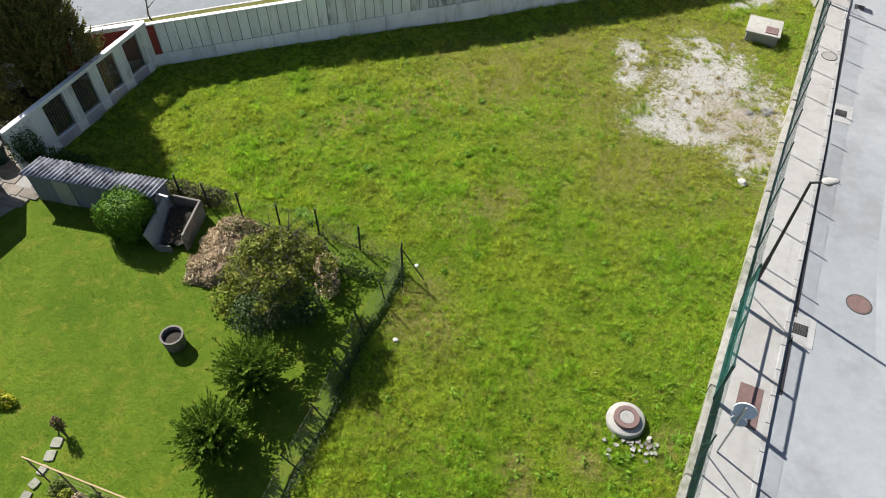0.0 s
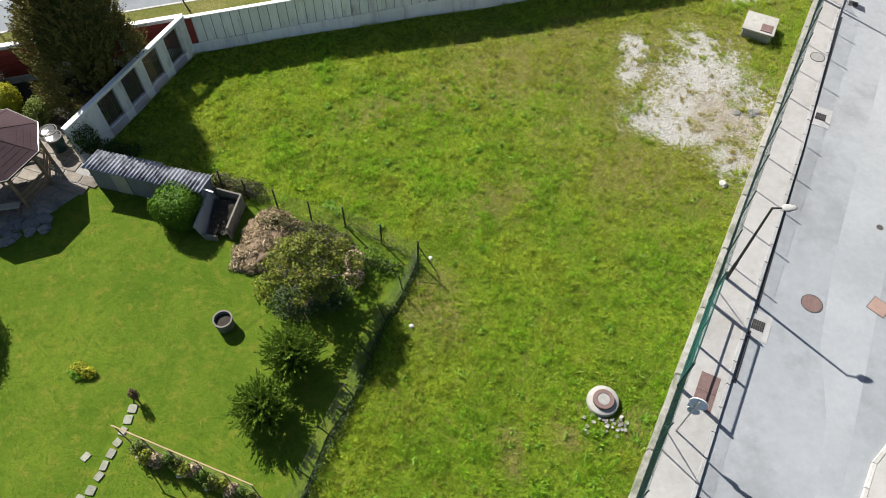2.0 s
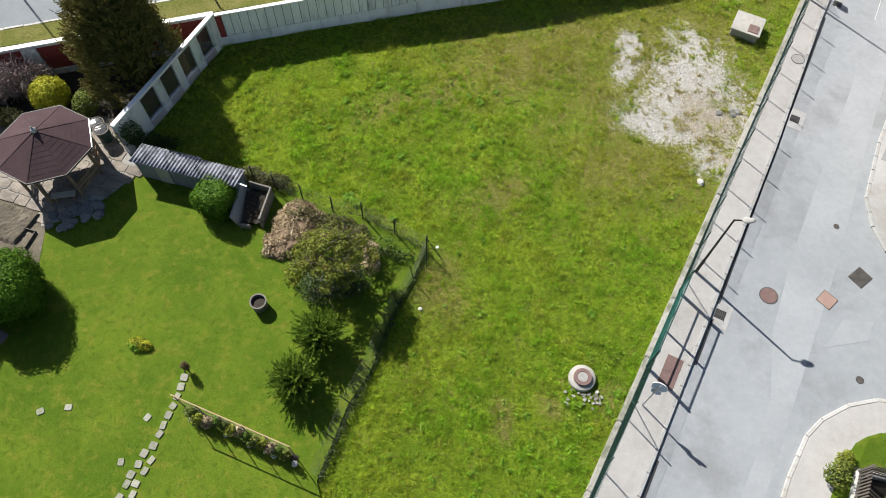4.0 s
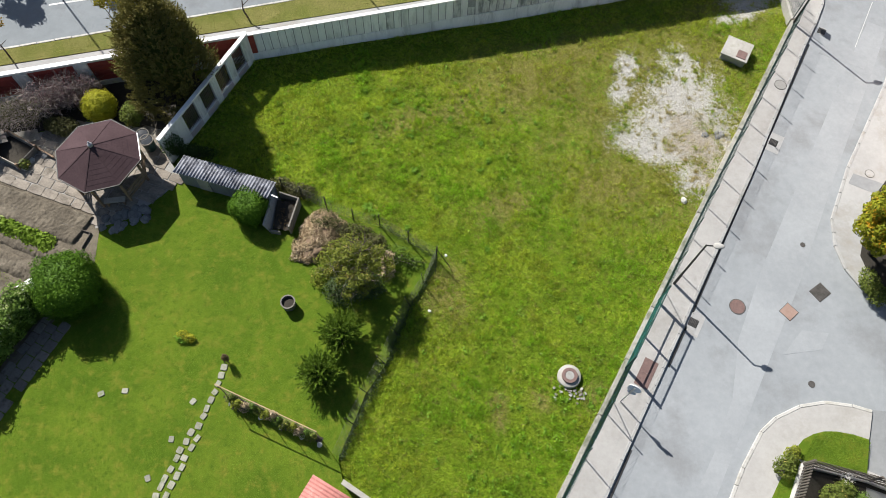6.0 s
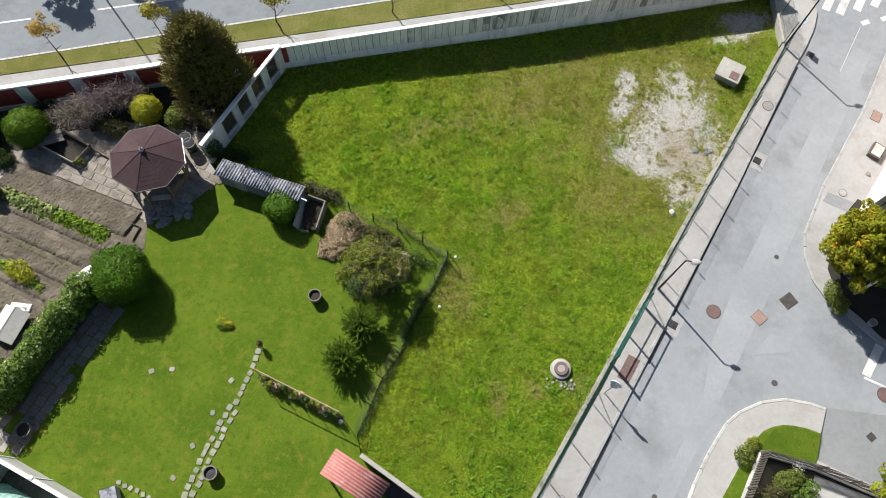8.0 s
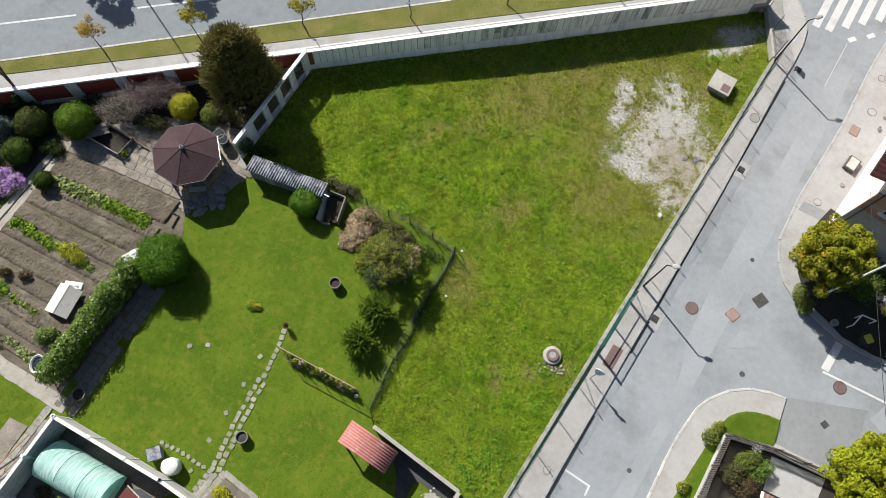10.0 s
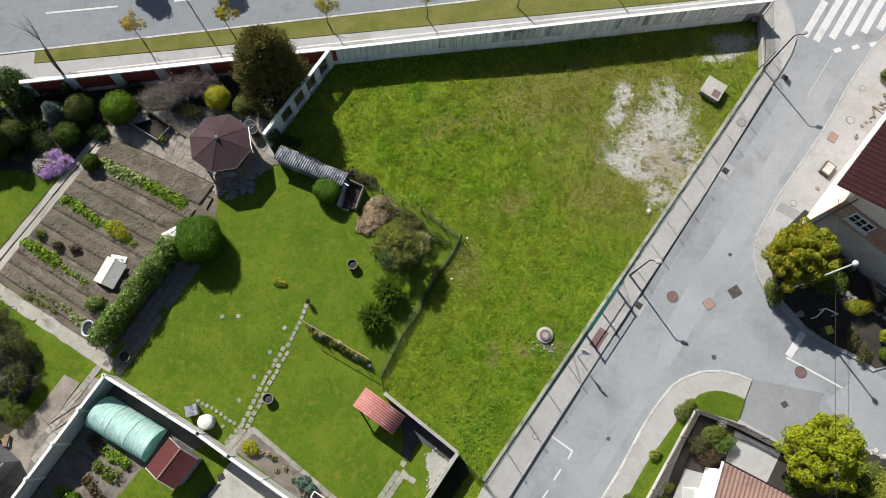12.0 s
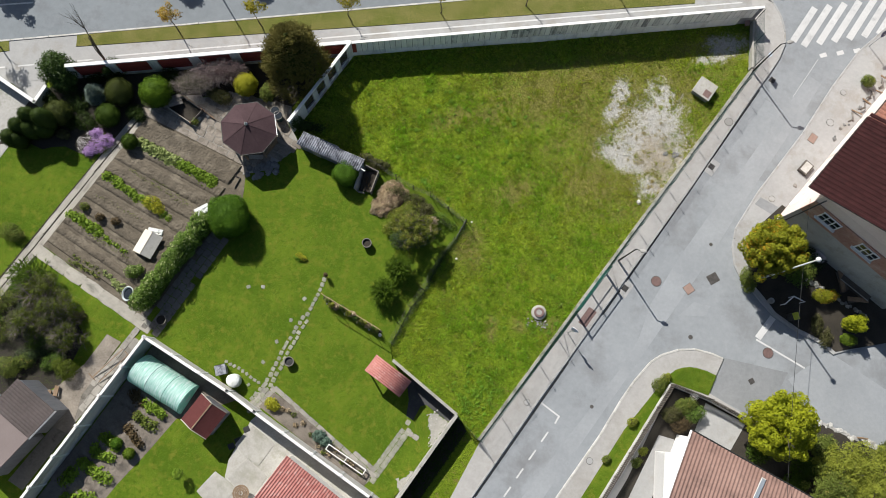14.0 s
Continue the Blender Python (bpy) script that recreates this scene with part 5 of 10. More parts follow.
def fronds(name, base, way, length, steps, needle, width, material, rng, curl=0.3, start=0.2):
    """Feathery sprays: each a curved stem set with pairs of slim leaves, from the given bases along the given ways."""
    k = len(base)
    way = way / (np.linalg.norm(way, axis=1, keepdims=True) + 1e-9)
    ln = length * rng.uniform(0.65, 1.35, k)
    side = np.cross(way, rng.normal(0, 1, (k, 3)))
    side /= np.linalg.norm(side, axis=1, keepdims=True) + 1e-9
    out = []
    for t in np.linspace(start, 1.0, steps):
        p = base + way * (ln * t)[:, None] + np.array((0, 0, curl)) * (ln * t * t)[:, None]
        for sg in (-1, 1):
            d = way * 0.75 + side * sg * 0.7 * (1.15 - t) + rng.normal(0, 0.22, (k, 3))
            d /= np.linalg.norm(d, axis=1, keepdims=True)
            w = np.cross(d, way + rng.normal(0, 0.4, (k, 3)))
            w /= np.linalg.norm(w, axis=1, keepdims=True) + 1e-9
            nl = (needle * rng.uniform(0.7, 1.3, k) * (1.2 - 0.5 * t))[:, None]
            out.append(np.stack([p, p + d * nl * 0.45 + w * width, p + d * nl, p + d * nl * 0.45 - w * width], 1))
    v = np.concatenate(out)
    return np_mesh(name, v.reshape(-1, 3), np.arange(4 * len(v)).reshape(-1, 4), material)


def dome_points(n, rx, ry, rz, rng, low=-0.1):
    """Places spread over a dome, with their outward ways."""
    i = np.arange(n) + 0.5
    z = 1 - (1 - low) * i / n
    r, a = np.sqrt(np.maximum(0, 1 - z * z)), 2.39996 * i
    d = np.stack([r * np.cos(a), r * np.sin(a), z], 1) + rng.normal(0, 0.12, (n, 3))
    return d * (rx, ry, rz), d


def twig_mass(name, clumps, n, length, width, material, rng):
    """A tangle of bare bent twigs that point up and outward."""
    p, d = clump_points(clumps, n, rng, 0.15, 0.2, -0.4)
    d = d * 0.8 + rng.normal(0, 0.6, (n, 3)) + (0, 0, 0.35)
    d /= np.linalg.norm(d, axis=1, keepdims=True)
    e = d + rng.normal(0, 0.45, (n, 3))
    e /= np.linalg.norm(e, axis=1, keepdims=True)
    s = np.cross(d, rng.normal(0, 1, (n, 3)))
    s *= width / (np.linalg.norm(s, axis=1, keepdims=True) + 1e-9)
    ln = (length * rng.uniform(0.5, 1.5, n))[:, None]
    m = p + d * ln * 0.55
    q = np.concatenate([np.stack([p - s, p + s, m + s * 0.7, m - s * 0.7], 1), np.stack([m - s * 0.7, m + s * 0.7, m + e * ln * 0.5 + s * 0.2, m + e * ln * 0.5 - s * 0.2], 1)])
    return np_mesh(name, q.reshape(-1, 3), np.arange(4 * len(q)).reshape(-1, 4), material)


def puffed_tree(name, x, y, z, height, radius, rx, rz, zc, puffs, puff, material, label, n, leaf, seed, aspect=0.5, low=-0.45):
    """A dense broadleaf tree: its crown is many leafy puffs over a dome, with shaded gaps between them."""
    rng = np.random.default_rng(seed)
    t = thing(name, x, y, z, 0, label, "tree")
    bm = bmesh.new()
    branchwork(bm, height, radius, rx * 0.8, rng, 11)
    part("trunk", bm, BARK, t)
    c, d = dome_points(puffs, rx, rx, rz, rng, low)
    k = puff * rng.uniform(0.7, 1.35, puffs)
    cl = [(*(q * rng.uniform(0.72, 0.95) + (0, 0, zc)), w, w, w * 0.8) for q, w in zip(c, k)]
    pts, nd = clump_points(cl, n, rng, 0.78, 0.1, -0.35)
    fill, fd = clump_points([(0, 0, zc, rx * 0.7, rx * 0.7, rz * 0.7)], n // 6, rng, 0.6, 0.1)
    me = leaf_mesh("crown", np.concatenate([pts, fill]), np.concatenate([nd * 1.6 + (0, 0, 0.3), fd]), leaf, aspect, material, rng)
    part("crown", me, None, t)
    return t


def leafy_row(name, pts, material, label, leaf, per, seed, height=0.15, width=0.25, category="vegetables", aspect=0.55):
    """Single plants in a bed, each a rosette of leaves: stuff."""
    rng = np.random.default_rng(seed)
    P, D = [], []
    for x, y in pts:
        k = per
        a = rng.uniform(0, 2 * np.pi, k)
        r = width * np.sqrt(rng.uniform(0, 1, k)) * rng.uniform(0.7, 1.2)
        P.append(np.stack([x + r * np.cos(a), y + r * np.sin(a), height * (1.1 - r / width * 0.7) * rng.uniform(0.6, 1.2, k) + 0.06], 1))
        D.append(np.stack([0.6 * np.cos(a), 0.6 * np.sin(a), np.ones(k)], 1))
    me = leaf_mesh(name, np.concatenate(P), np.concatenate(D), leaf, aspect, material, rng, 0.15)
    ob = new(name, me)
    return tagged(ob, label, category, "", "stuff")


def along(a, b, n, jitter, seed):
    rng = np.random.default_rng(seed)
    return [(a[0] + (b[0] - a[0]) * (i + 0.5) / n + rng.normal(0, jitter), a[1] + (b[1] - a[1]) * (i + 0.5) / n + rng.normal(0, jitter)) for i in range(n)]


# ---- meadow: blades, weeds ----
rng = np.random.default_rng(7)


def bare_at(x, y):
    """How bare the meadow is, 0 to 1, by the ellipses of the ground."""
    b = np.zeros(len(x))
    wob = 0.9 * (lattice_noise(x, y, 1.1, 3) - 0.5) + 1.5 * (lattice_noise(x, y, 0.35, 4) - 0.5) + rng.normal(0, 0.1, len(x))
    for cx, cy, rx, ry, a in BARE:
        c, s = math.cos(radians(a)), math.sin(radians(a))
        u, v = ((x - cx) * c + (y - cy) * s) / rx, (-(x - cx) * s + (y - cy) * c) / ry
        b = np.maximum(b, np.clip((1.15 - np.hypot(u, v) + wob) * 2.4, 0, 1))
    return b


def scatter(poly, n, rng):
    p = np.array(poly)
    lo, hi = p.min(0), p.max(0)
    x, y = rng.uniform(lo[0], hi[0], n), rng.uniform(lo[1], hi[1], n)
    k = inside(poly, x, y)
    return x[k], y[k]


tx, ty = scatter(LOT, 85000, rng)
sx, sy = scatter(LOT, 420000, rng)
TUFT = 17
x = np.concatenate([np.repeat(tx, TUFT) + rng.normal(0, 0.04, TUFT * len(tx)), sx])
y = np.concatenate([np.repeat(ty, TUFT) + rng.normal(0, 0.04, TUFT * len(tx)), sy])
lumpy = 0.55 * lattice_noise(tx, ty, 0.3, 1) + 0.45 * lattice_noise(tx, ty, 0.8, 2)
tall = np.concatenate([np.repeat((0.55 + 1.9 * smooth01(0.38, 0.72, lumpy)) * rng.uniform(0.55, 1.45, len(tx)), TUFT), np.full(len(sx), 0.5)])
own = np.concatenate([np.repeat(rng.normal(0, 0.4, len(tx)), TUFT), rng.normal(0, 0.4, len(sx))])
bare = bare_at(x, y)
patch = 1.6 * (lattice_noise(x, y, 1.3, 51) - 0.5) + 1.2 * (lattice_noise(x, y, 4.0, 52) - 0.5) + own + 0.9 * np.exp(-((x - 6.5 - 0.45 * (y - 11.0)) ** 2 / 26.0 + (y - 11.0) ** 2 / 90.0)) - 0.5 * np.exp(-((x - 11.0) ** 2 + (y - 28.0) ** 2) / 45.0)
worn = np.zeros(len(x))
for cx, cy, rx, ry, a in DRY[8:12]:
    worn = np.maximum(worn, np.clip(1.5 - np.hypot((x - cx) / rx, (y - cy) / ry) + 1.4 * (lattice_noise(x, y, 0.5, 61) - 0.5), 0, 1))
keep = rng.uniform(0, 1, len(x)) > np.maximum(bare * 0.96 * smooth01(0.06, 0.42, lattice_noise(x, y, 0.22, 9)), 0.25 * worn)
x, y, patch, tall, worn = x[keep], y[keep], patch[keep], tall[keep], worn[keep]
kind = np.where(patch > 0.3, 1, 0)
kind[rng.uniform(0, 1, len(x)) < 0.06 + 0.2 * worn + 0.08 * (patch < -0.5) + 0.45 * bare[keep] + 0.35 * np.exp(-((x - 12.6) ** 2 + (y - 23.4) ** 2) / 6.0) + 0.36 * np.exp(-((x - 11.0) ** 2 + (y - 26.5) ** 2) / 46.0) + 0.16 * smooth01(0.62, 0.8, lattice_noise(x, y, 1.2, 41)) + 0.2 * np.exp(-((x - 4.0) ** 2 / 60.0 + (y - 29.0) ** 2 / 6.0))] = 2
for k, mat, ln, wd, label in ((0, MEADOW_BLADE, 0.085, 0.022, "rough short meadow grass"), (1, MEADOW_LUSH, 0.1, 0.023, "lush taller tufts of meadow grass"), (2, DRY_BLADE, 0.08, 0.018, "dry yellowed grass blades")):
    q = kind == k
    tagged(new("meadow_grass", blades("meadow_grass", x[q], y[q], ground_z(x[q], y[q]), ln * tall[q], wd, 0.72, mat, 11 + k)), label, "grass", "", "stuff")

# broad-leaved weeds in the meadow
x, y = scatter(LOT, 2600, rng)
dens = 1.6 * np.exp(-((x - 1.9) ** 2 + (y - 2.4) ** 2) / 4.0) + 0.7 * np.exp(-((x - 2.5) ** 2 + (y - 6.0) ** 2) / 9.0) + 0.5 * np.exp(-((x - 6.5) ** 2 + (y - 9) ** 2) / 6.0) + 0.12 + 0.25 * ((x < 3) & (y > 20))
k = (rng.uniform(0, 1, len(x)) < dens) & (bare_at(x, y) < 0.3)
x, y = np.concatenate([x[k], rng.normal(2.0, 0.8, 90)]), np.concatenate([y[k], rng.normal(2.7, 0.8, 90)])
P, D = [], []
for px, py in zip(x, y):
    m = rng.integers(5, 12)
    a = rng.uniform(0, 2 * np.pi, m)
    r = rng.uniform(0.04, 0.16, m) * rng.uniform(0.6, 1.3)
    P.append(np.stack([px + r * np.cos(a), py + r * np.sin(a), ground_z(px, py) + rng.uniform(0.04, 0.16, m)], 1))
    D.append(np.stack([0.5 * np.cos(a), 0.5 * np.sin(a), np.ones(m)], 1))
tagged(new("weeds", leaf_mesh("weeds", np.concatenate(P), np.concatenate(D), 0.075, 0.36, WEED_LEAF, rng, 0.1)), "broad-leaved weeds scattered through the meadow", "weeds", "", "stuff")

# large rosettes of pointed leaves that stand out singly
ROSETTES = [(6.16, 12.96, 0.34), (-5.2, 18.43, 0.5), (-4.85, 18.1, 0.42), (-3.08, 17.4, 0.3), (6.96, 9.34, 0.34), (6.56, 8.59, 0.3), (1.27, 16.42, 0.25), (5.39, 8.76, 0.26), (-4.4, 25.45, 0.32), (-5.99, 24.32, 0.32), (-4.8, 23.75, 0.3), (-3.37, 23.22, 0.3), (-6.7, 22.5, 0.28), (-3.0, 20.95, 0.32), (-1.25, 24.54, 0.28), (0.31, 24.98, 0.34), (0.93, 24.65, 0.36), (0.62, 23.0, 0.3), (1.13, 21.9, 0.28), (-1.55, 19.3, 0.26), (-6.25, 26.1, 0.28), (-2.9, 25.08, 0.24), (-4.63, 26.31, 0.28), (1.74, 25.5, 0.28), (-5.3, 22.95, 0.22)]
for i, (x, y, s) in enumerate(ROSETTES):
    z = float(ground_z(x, y))
    t = thing("dock_plant", x, y, z, 37.0 * i, "rosette of long pointed green leaves in the meadow", "weed", "large weeds")
    for j in range(11):
        a, ln = 2.4 * j, s * (0.55 + 0.45 * ((j * 7) % 5) / 4)
        bm = bmesh.new()
        c, q = math.cos(a), math.sin(a)
        rows = []
        for f, w in ((0.0, 0.02), (0.35, 0.13), (0.7, 0.1), (1.0, 0.01)):
            h = 0.05 + ln * (0.75 * f - 0.75 * f * f)
            rows.append([bm.verts.new((c * ln * f - q * w * ln, q * ln * f + c * w * ln, h + 0.012)), bm.verts.new((c * ln * f, q * ln * f, h)), bm.verts.new((c * ln * f + q * w * ln, q * ln * f - c * w * ln, h + 0.012))])
        for r0, r1 in zip(rows, rows[1:]):
            bm.faces.new((r0[0], r0[1], r1[1], r1[0]))
            bm.faces.new((r0[1], r0[2], r1[2], r1[1]))
        part("leaf", bm, DOCK_LEAF, t)

# mown lawn blades
x, y = scatter(GARDEN, 700000, rng)
k = x > -25
x, y = x[k], y[k]
BEDS_CLEAR = [[(-13.9, -1.0), (-12.6, 0.25), (-4.3, -4.2), (-4.9, -5.6)], [(-1.9, 0.2), (-1.2, -2.6), (-3.2, -5.6), (-2.6, -2.3)]]
for c in BEDS_CLEAR:
    k = ~inside(c, x, y)
    x, y = x[k], y[k]
STONE_LINE = [(-11.1, 9.3), (-11.55, 6.9), (-12.6, 3.6), (-13.4, 0.6), (-14.4, -1.4)]
k = near_line(STONE_LINE, x, y) > 0.32
tagged(new("lawn_grass", blades("lawn_grass", x[k], y[k], np.full(k.sum(), 0.05), 0.05, 0.017, 1.1, LAWN_BLADE, 21)), "short mown lawn grass", "grass", "", "stuff")
for j, (poly, n, z) in enumerate((([(-35.1, strip_s(-35)), (14.0, strip_s(14.0)), (14.0, main_edge(14.0) - 0.2), (-35.3, main_edge(-35.3) - 0.2)], 300000, 0.13), ([(-34.8, 3.5), (-29.6, 14.6), (-31.2, 14.9), (-33.5, 15.3), (-36.2, 14.9), (-38.5, 14.4), (-40.0, 4.0)], 62000, 0.03), ([(-24.8, 2.6), (-33.0, 6.2), (-36.0, 2.0), (-33.0, -4.0), (-27.0, -2.0)], 50000, 0.03), ([(16.2, 6.65), (17.1, 7.92), (18.3, 8.15), (19.66, 7.74), (19.17, 6.3), (16.6, 6.62)], 9000, 0.135), ([(3.0, -19.3), (10.85, -2.95), (13.3, 2.55), (15.3, 6.0), (16.1, 6.75), (16.4, 6.4), (13.4, -0.5), (5.0, -20.0)], 60000, 0.135), ([(-19.40, -3.19), (-20.78, -5.84), (-22.27, -8.38), (-24.0, -9.0), (-14.3, -6.3), (-15.0, -5.0), (-14.2, -3.0), (-15.4, -1.2)], 30000, 0.045))):
    x, y = scatter(poly, n, rng)
    tagged(new("lawn_grass", blades("lawn_grass", x, y, np.full(len(x), z), 0.065, 0.02, 0.95, VERGE_BLADE if j == 0 else LAWN_BLADE, 31 + j)), "short grass of a lawn strip", "grass", "", "stuff")

# ---- meadow: well, chamber, stones ----
wz = float(ground_z(5.55, 9.93))
well = thing("well_cover", 5.55, 9.93, wz, 0, "round concrete well ring with a rusty iron cover", "well cover")
bm = bmesh.new()
lathe(bm, [(0.0, -0.2), (0.56, -0.2), (0.58, 0.0), (0.575, 0.17), (0.55, 0.2), (0.0, 0.2)], 40)
rough_up(bm, 0.008, 3.0)
part("concrete_ring", bm, CONCRETE, well, "pale concrete ring", True)
bm = bmesh.new()
lathe(bm, [(0.2, 0.19), (0.38, 0.19), (0.385, 0.3), (0.37, 0.33), (0.23, 0.335), (0.215, 0.31), (0.215, 0.3)], 36, caps=False)
part("iron_frame", bm, RUST_IRON, well, "rusty brown iron frame")
bm = bmesh.new()
lathe(bm, [(0.0, 0.2), (0.214, 0.2), (0.214, 0.318), (0.0, 0.325)], 30)
part("lid", bm, CONCRETE_GREY, well, "speckled concrete lid")

cz = float(ground_z(15.85, 30.86))
chamber = thing("concrete_chamber", 15.85, 30.86, cz, 65.4, "squat concrete chamber with a rusty square hatch", "chamber")
bm = bmesh.new()
box(bm, 0, 0, -0.3, 1.42, 1.48, 0.3 + 0.15 - cz - 0.09)
soften(bm, 0.02)
rough_up(bm, 0.01, 2)
part("body", bm, CONCRETE_GREY, chamber)
bm = bmesh.new()
box(bm, 0, 0, 0.15 - cz - 0.1, 1.58, 1.62, 0.11)
soften(bm, 0.015)
part("slab", bm, CONCRETE, chamber, "pale concrete slab")
bm = bmesh.new()
box(bm, -0.32, -0.36, 0.15 - cz + 0.008, 0.6, 0.56, 0.04)
soften(bm, 0.008)
hatch = part("hatch", bm, RUST_IRON, chamber, "rusty brown hatch")
bm = bmesh.new()
rodline(bm, [(-0.4, -0.5, 0.15 - cz + 0.04), (-0.4, -0.5, 0.15 - cz + 0.08), (-0.24, -0.5, 0.15 - cz + 0.08), (-0.24, -0.5, 0.15 - cz + 0.04)], 0.008, 5)
part("handle", bm, IRON, hatch)


def stone_mesh(name, r, seed, material, flat=0.6):
    bm = bmesh.new()
    bmesh.ops.create_icosphere(bm, subdivisions=2, radius=r)
    for v in bm.verts:
        v.co *= 1 + 0.55 * noise.noise(v.co * (1.6 / r) + Vector((seed * 3.1, seed, 0)))
        v.co.z *= flat
    return mesh_of(name, bm, material)


def stone(x, y, z, r, seed, material, label, group="", flat=0.6, turn=0.0):
    ob = new("stone", stone_mesh("stone", r, seed, material, flat))
    ob.matrix_basis = pose(x, y, z + r * flat * 0.35, 0, 0, turn)
    return tagged(ob, label, "stone", group)


stone(11.92, 20.28, float(ground_z(11.92, 20.28)), 0.19, 1, GRAVEL_STONE, "pale boulder lying in the grass")
stone(*(-0.87, 15.93), -0.17, 0.075, 2, GRAVEL_STONE, "pale flat stone beside the fence corner")
stone(*(-1.49, 12.78), -0.15, 0.09, 3, GRAVEL_STONE, "small pale stone in the grass")
rng = np.random.default_rng(5)
for i in range(34):
    x, y = 5.1 + rng.uniform(-0.3, 1.25), 9.2 + rng.normal(0, 0.15) - 0.15 * rng.uniform(0, 1)
    bm = bmesh.new()
    prism(bm, [(rng.uniform(0.03, 0.11) * math.cos(1.257 * k), rng.uniform(0.03, 0.11) * math.sin(1.257 * k)) for k in range(5)], -0.012, 0.016)
    shard = tagged(part("rubble", bm, (PAVING_STONE, COMPOST_SLAB, CONCRETE)[i % 3]), "broken pale slab fragment beside the well", "rubble", "rubble by the well")
    shard.matrix_basis = pose(x, y, float(ground_z(x, y)) + 0.05, rng.normal(0, 14), rng.normal(0, 14), 40 * i)
for i in range(5):
    x, y = (14.54, 24.75)
    stone(x + rng.normal(0, 0.35), y + rng.normal(0, 0.5), float(ground_z(x, y)), rng.uniform(0.12, 0.24), i + 50, SLATE_STONE, "grey flat stone near the street wall", "", 0.35, 40 * i)
# loose stones of the bare patch
x, y = rng.uniform(7.0, 18.5, 16000), rng.uniform(20.0, 36.5, 16000)
k = (bare_at(x, y) > 0.35) & inside(LOT, x, y)
x, y = x[k], y[k]
o = rng.uniform(0, 2 * np.pi, len(x))
r = rng.uniform(0.015, 0.045, len(x))
z = ground_z(x, y)
v = np.stack([np.stack([x + r * np.cos(o + a), y + r * np.sin(o + a), z - 0.005], 1) for a in (0, 2.0, 4.2)] + [np.stack([x, y, z + r * 0.9], 1)], 1)
f = (np.arange(len(x))[:, None, None] * 4 + np.array([[0, 1, 3], [1, 2, 3], [2, 0, 3]])[None]).reshape(-1, 3)
tagged(new("gravel", np_mesh("gravel", v.reshape(-1, 3), f, GRAVEL_STONE)), "loose pale gravel on the bare patch", "gravel", "", "stuff")

# ---- garden: shed, compost, brush heap ----
shed = thing("garden_shed", -15.3, 18.98, 0.05, -12.6, "low grey garden shed with a corrugated roof", "shed")
SL, SD = 5.1, 0.95
bm = bmesh.new()
for x0, x1 in ((0.05, 1.0), (1.02, 1.75), (1.77, 3.4), (3.42, SL - 0.05)):
    box(bm, (x0 + x1) / 2, 0.03, -0.1, x1 - x0, 0.05, 1.42)
part("front_wall", bm, SHED_BOARD, shed)
bm = bmesh.new()
box(bm, SL / 2, SD - 0.03, -0.1, SL - 0.1, 0.05, 1.24)
part("back_wall", bm, SHED_BOARD, shed)
for x0 in (0.03, SL - 0.03):
    bm = bmesh.new()
    box(bm, x0, SD / 2, -0.1, 0.05, SD - 0.1, 1.25)
    part("side_wall", bm, SHED_BOARD, shed)
bm = bmesh.new()
box(bm, 1.38, -0.015, 0.02, 0.68, 0.03, 1.2)
soften(bm, 0.005)
door = part("door", bm, TIMBER_GREY, shed, "grey plank door")
bm = bmesh.new()
rod(bm, (1.64, -0.05, 0.6), (1.64, -0.05, 0.72), 0.012, n=6)
part("handle", bm, IRON, door)
bm = bmesh.new()
corrugated(bm, -0.12, 2.95, -0.14, SD + 0.14, 1.42, 1.2, 0.177, 0.04)
part("roof_sheet", bm, ETERNIT, shed, "grey weathered corrugated sheet", True)
bm = bmesh.new()
corrugated(bm, 2.85, SL + 0.12, -0.16, SD + 0.02, 1.4, 1.2, 0.177, 0.04)
bm.transform(Matrix.Translation((0, 0, 0.03)))
part("roof_sheet", bm, ETERNIT, shed, "grey weathered corrugated sheet", True)
bm = bmesh.new()
bar(bm, (SL - 0.1, 0.2, 1.28), (SL + 0.55, 0.1, 1.3), 0.07, 0.04)
part("roof_batten", bm, WHITE_PAINT, shed, "pale protruding batten")

comp = thing("compost_bin", -10.12, 16.45, 0.05, 0, "open compost bin of weathered concrete slabs", "compost bin")
for (x0, y0), (x1, y1), h in (((0.0, 0.0), (0.18, 2.05), 0.8), ((0.18, 2.05), (1.3, 1.75), 0.75), ((1.3, 1.75), (1.05, 0.0), 0.8), ((0.0, -0.02), (0.55, -0.06), 0.3)):
    bm = bmesh.new()
    lift = -0.28 if x0 == 0.0 and h > 0.5 else 0.0
    bar(bm, (x0, y0, h / 2 - 0.06), (x1, y1, h / 2 - 0.06), 0.09, h + 0.12)
    for v in bm.verts:
        v.co.x += lift * max(0.0, v.co.z) / h
    soften(bm, 0.012)
    rough_up(bm, 0.01, 3)
    part("slab", bm, CONCRETE_GREY if lift else COMPOST_SLAB, comp)
bm = bmesh.new()
bmesh.ops.create_grid(bm, x_segments=14, y_segments=22, size=0.5)
for v in bm.verts:
    v.co = Vector((0.62 + v.co.x * 1.02, 0.9 + v.co.y * 1.65, 0.25 + 0.12 * noise.noise(v.co * 4) + 0.2 * max(0, v.co.y + 0.2)))
part("compost", bm, SOIL_AND_SHADE, comp, "dark rotting compost", True)
rng = np.random.default_rng(8)
pts = np.stack([rng.uniform(0.2, 1.05, 70), rng.uniform(0.1, 1.7, 70), rng.uniform(0.32, 0.45, 70)], 1)
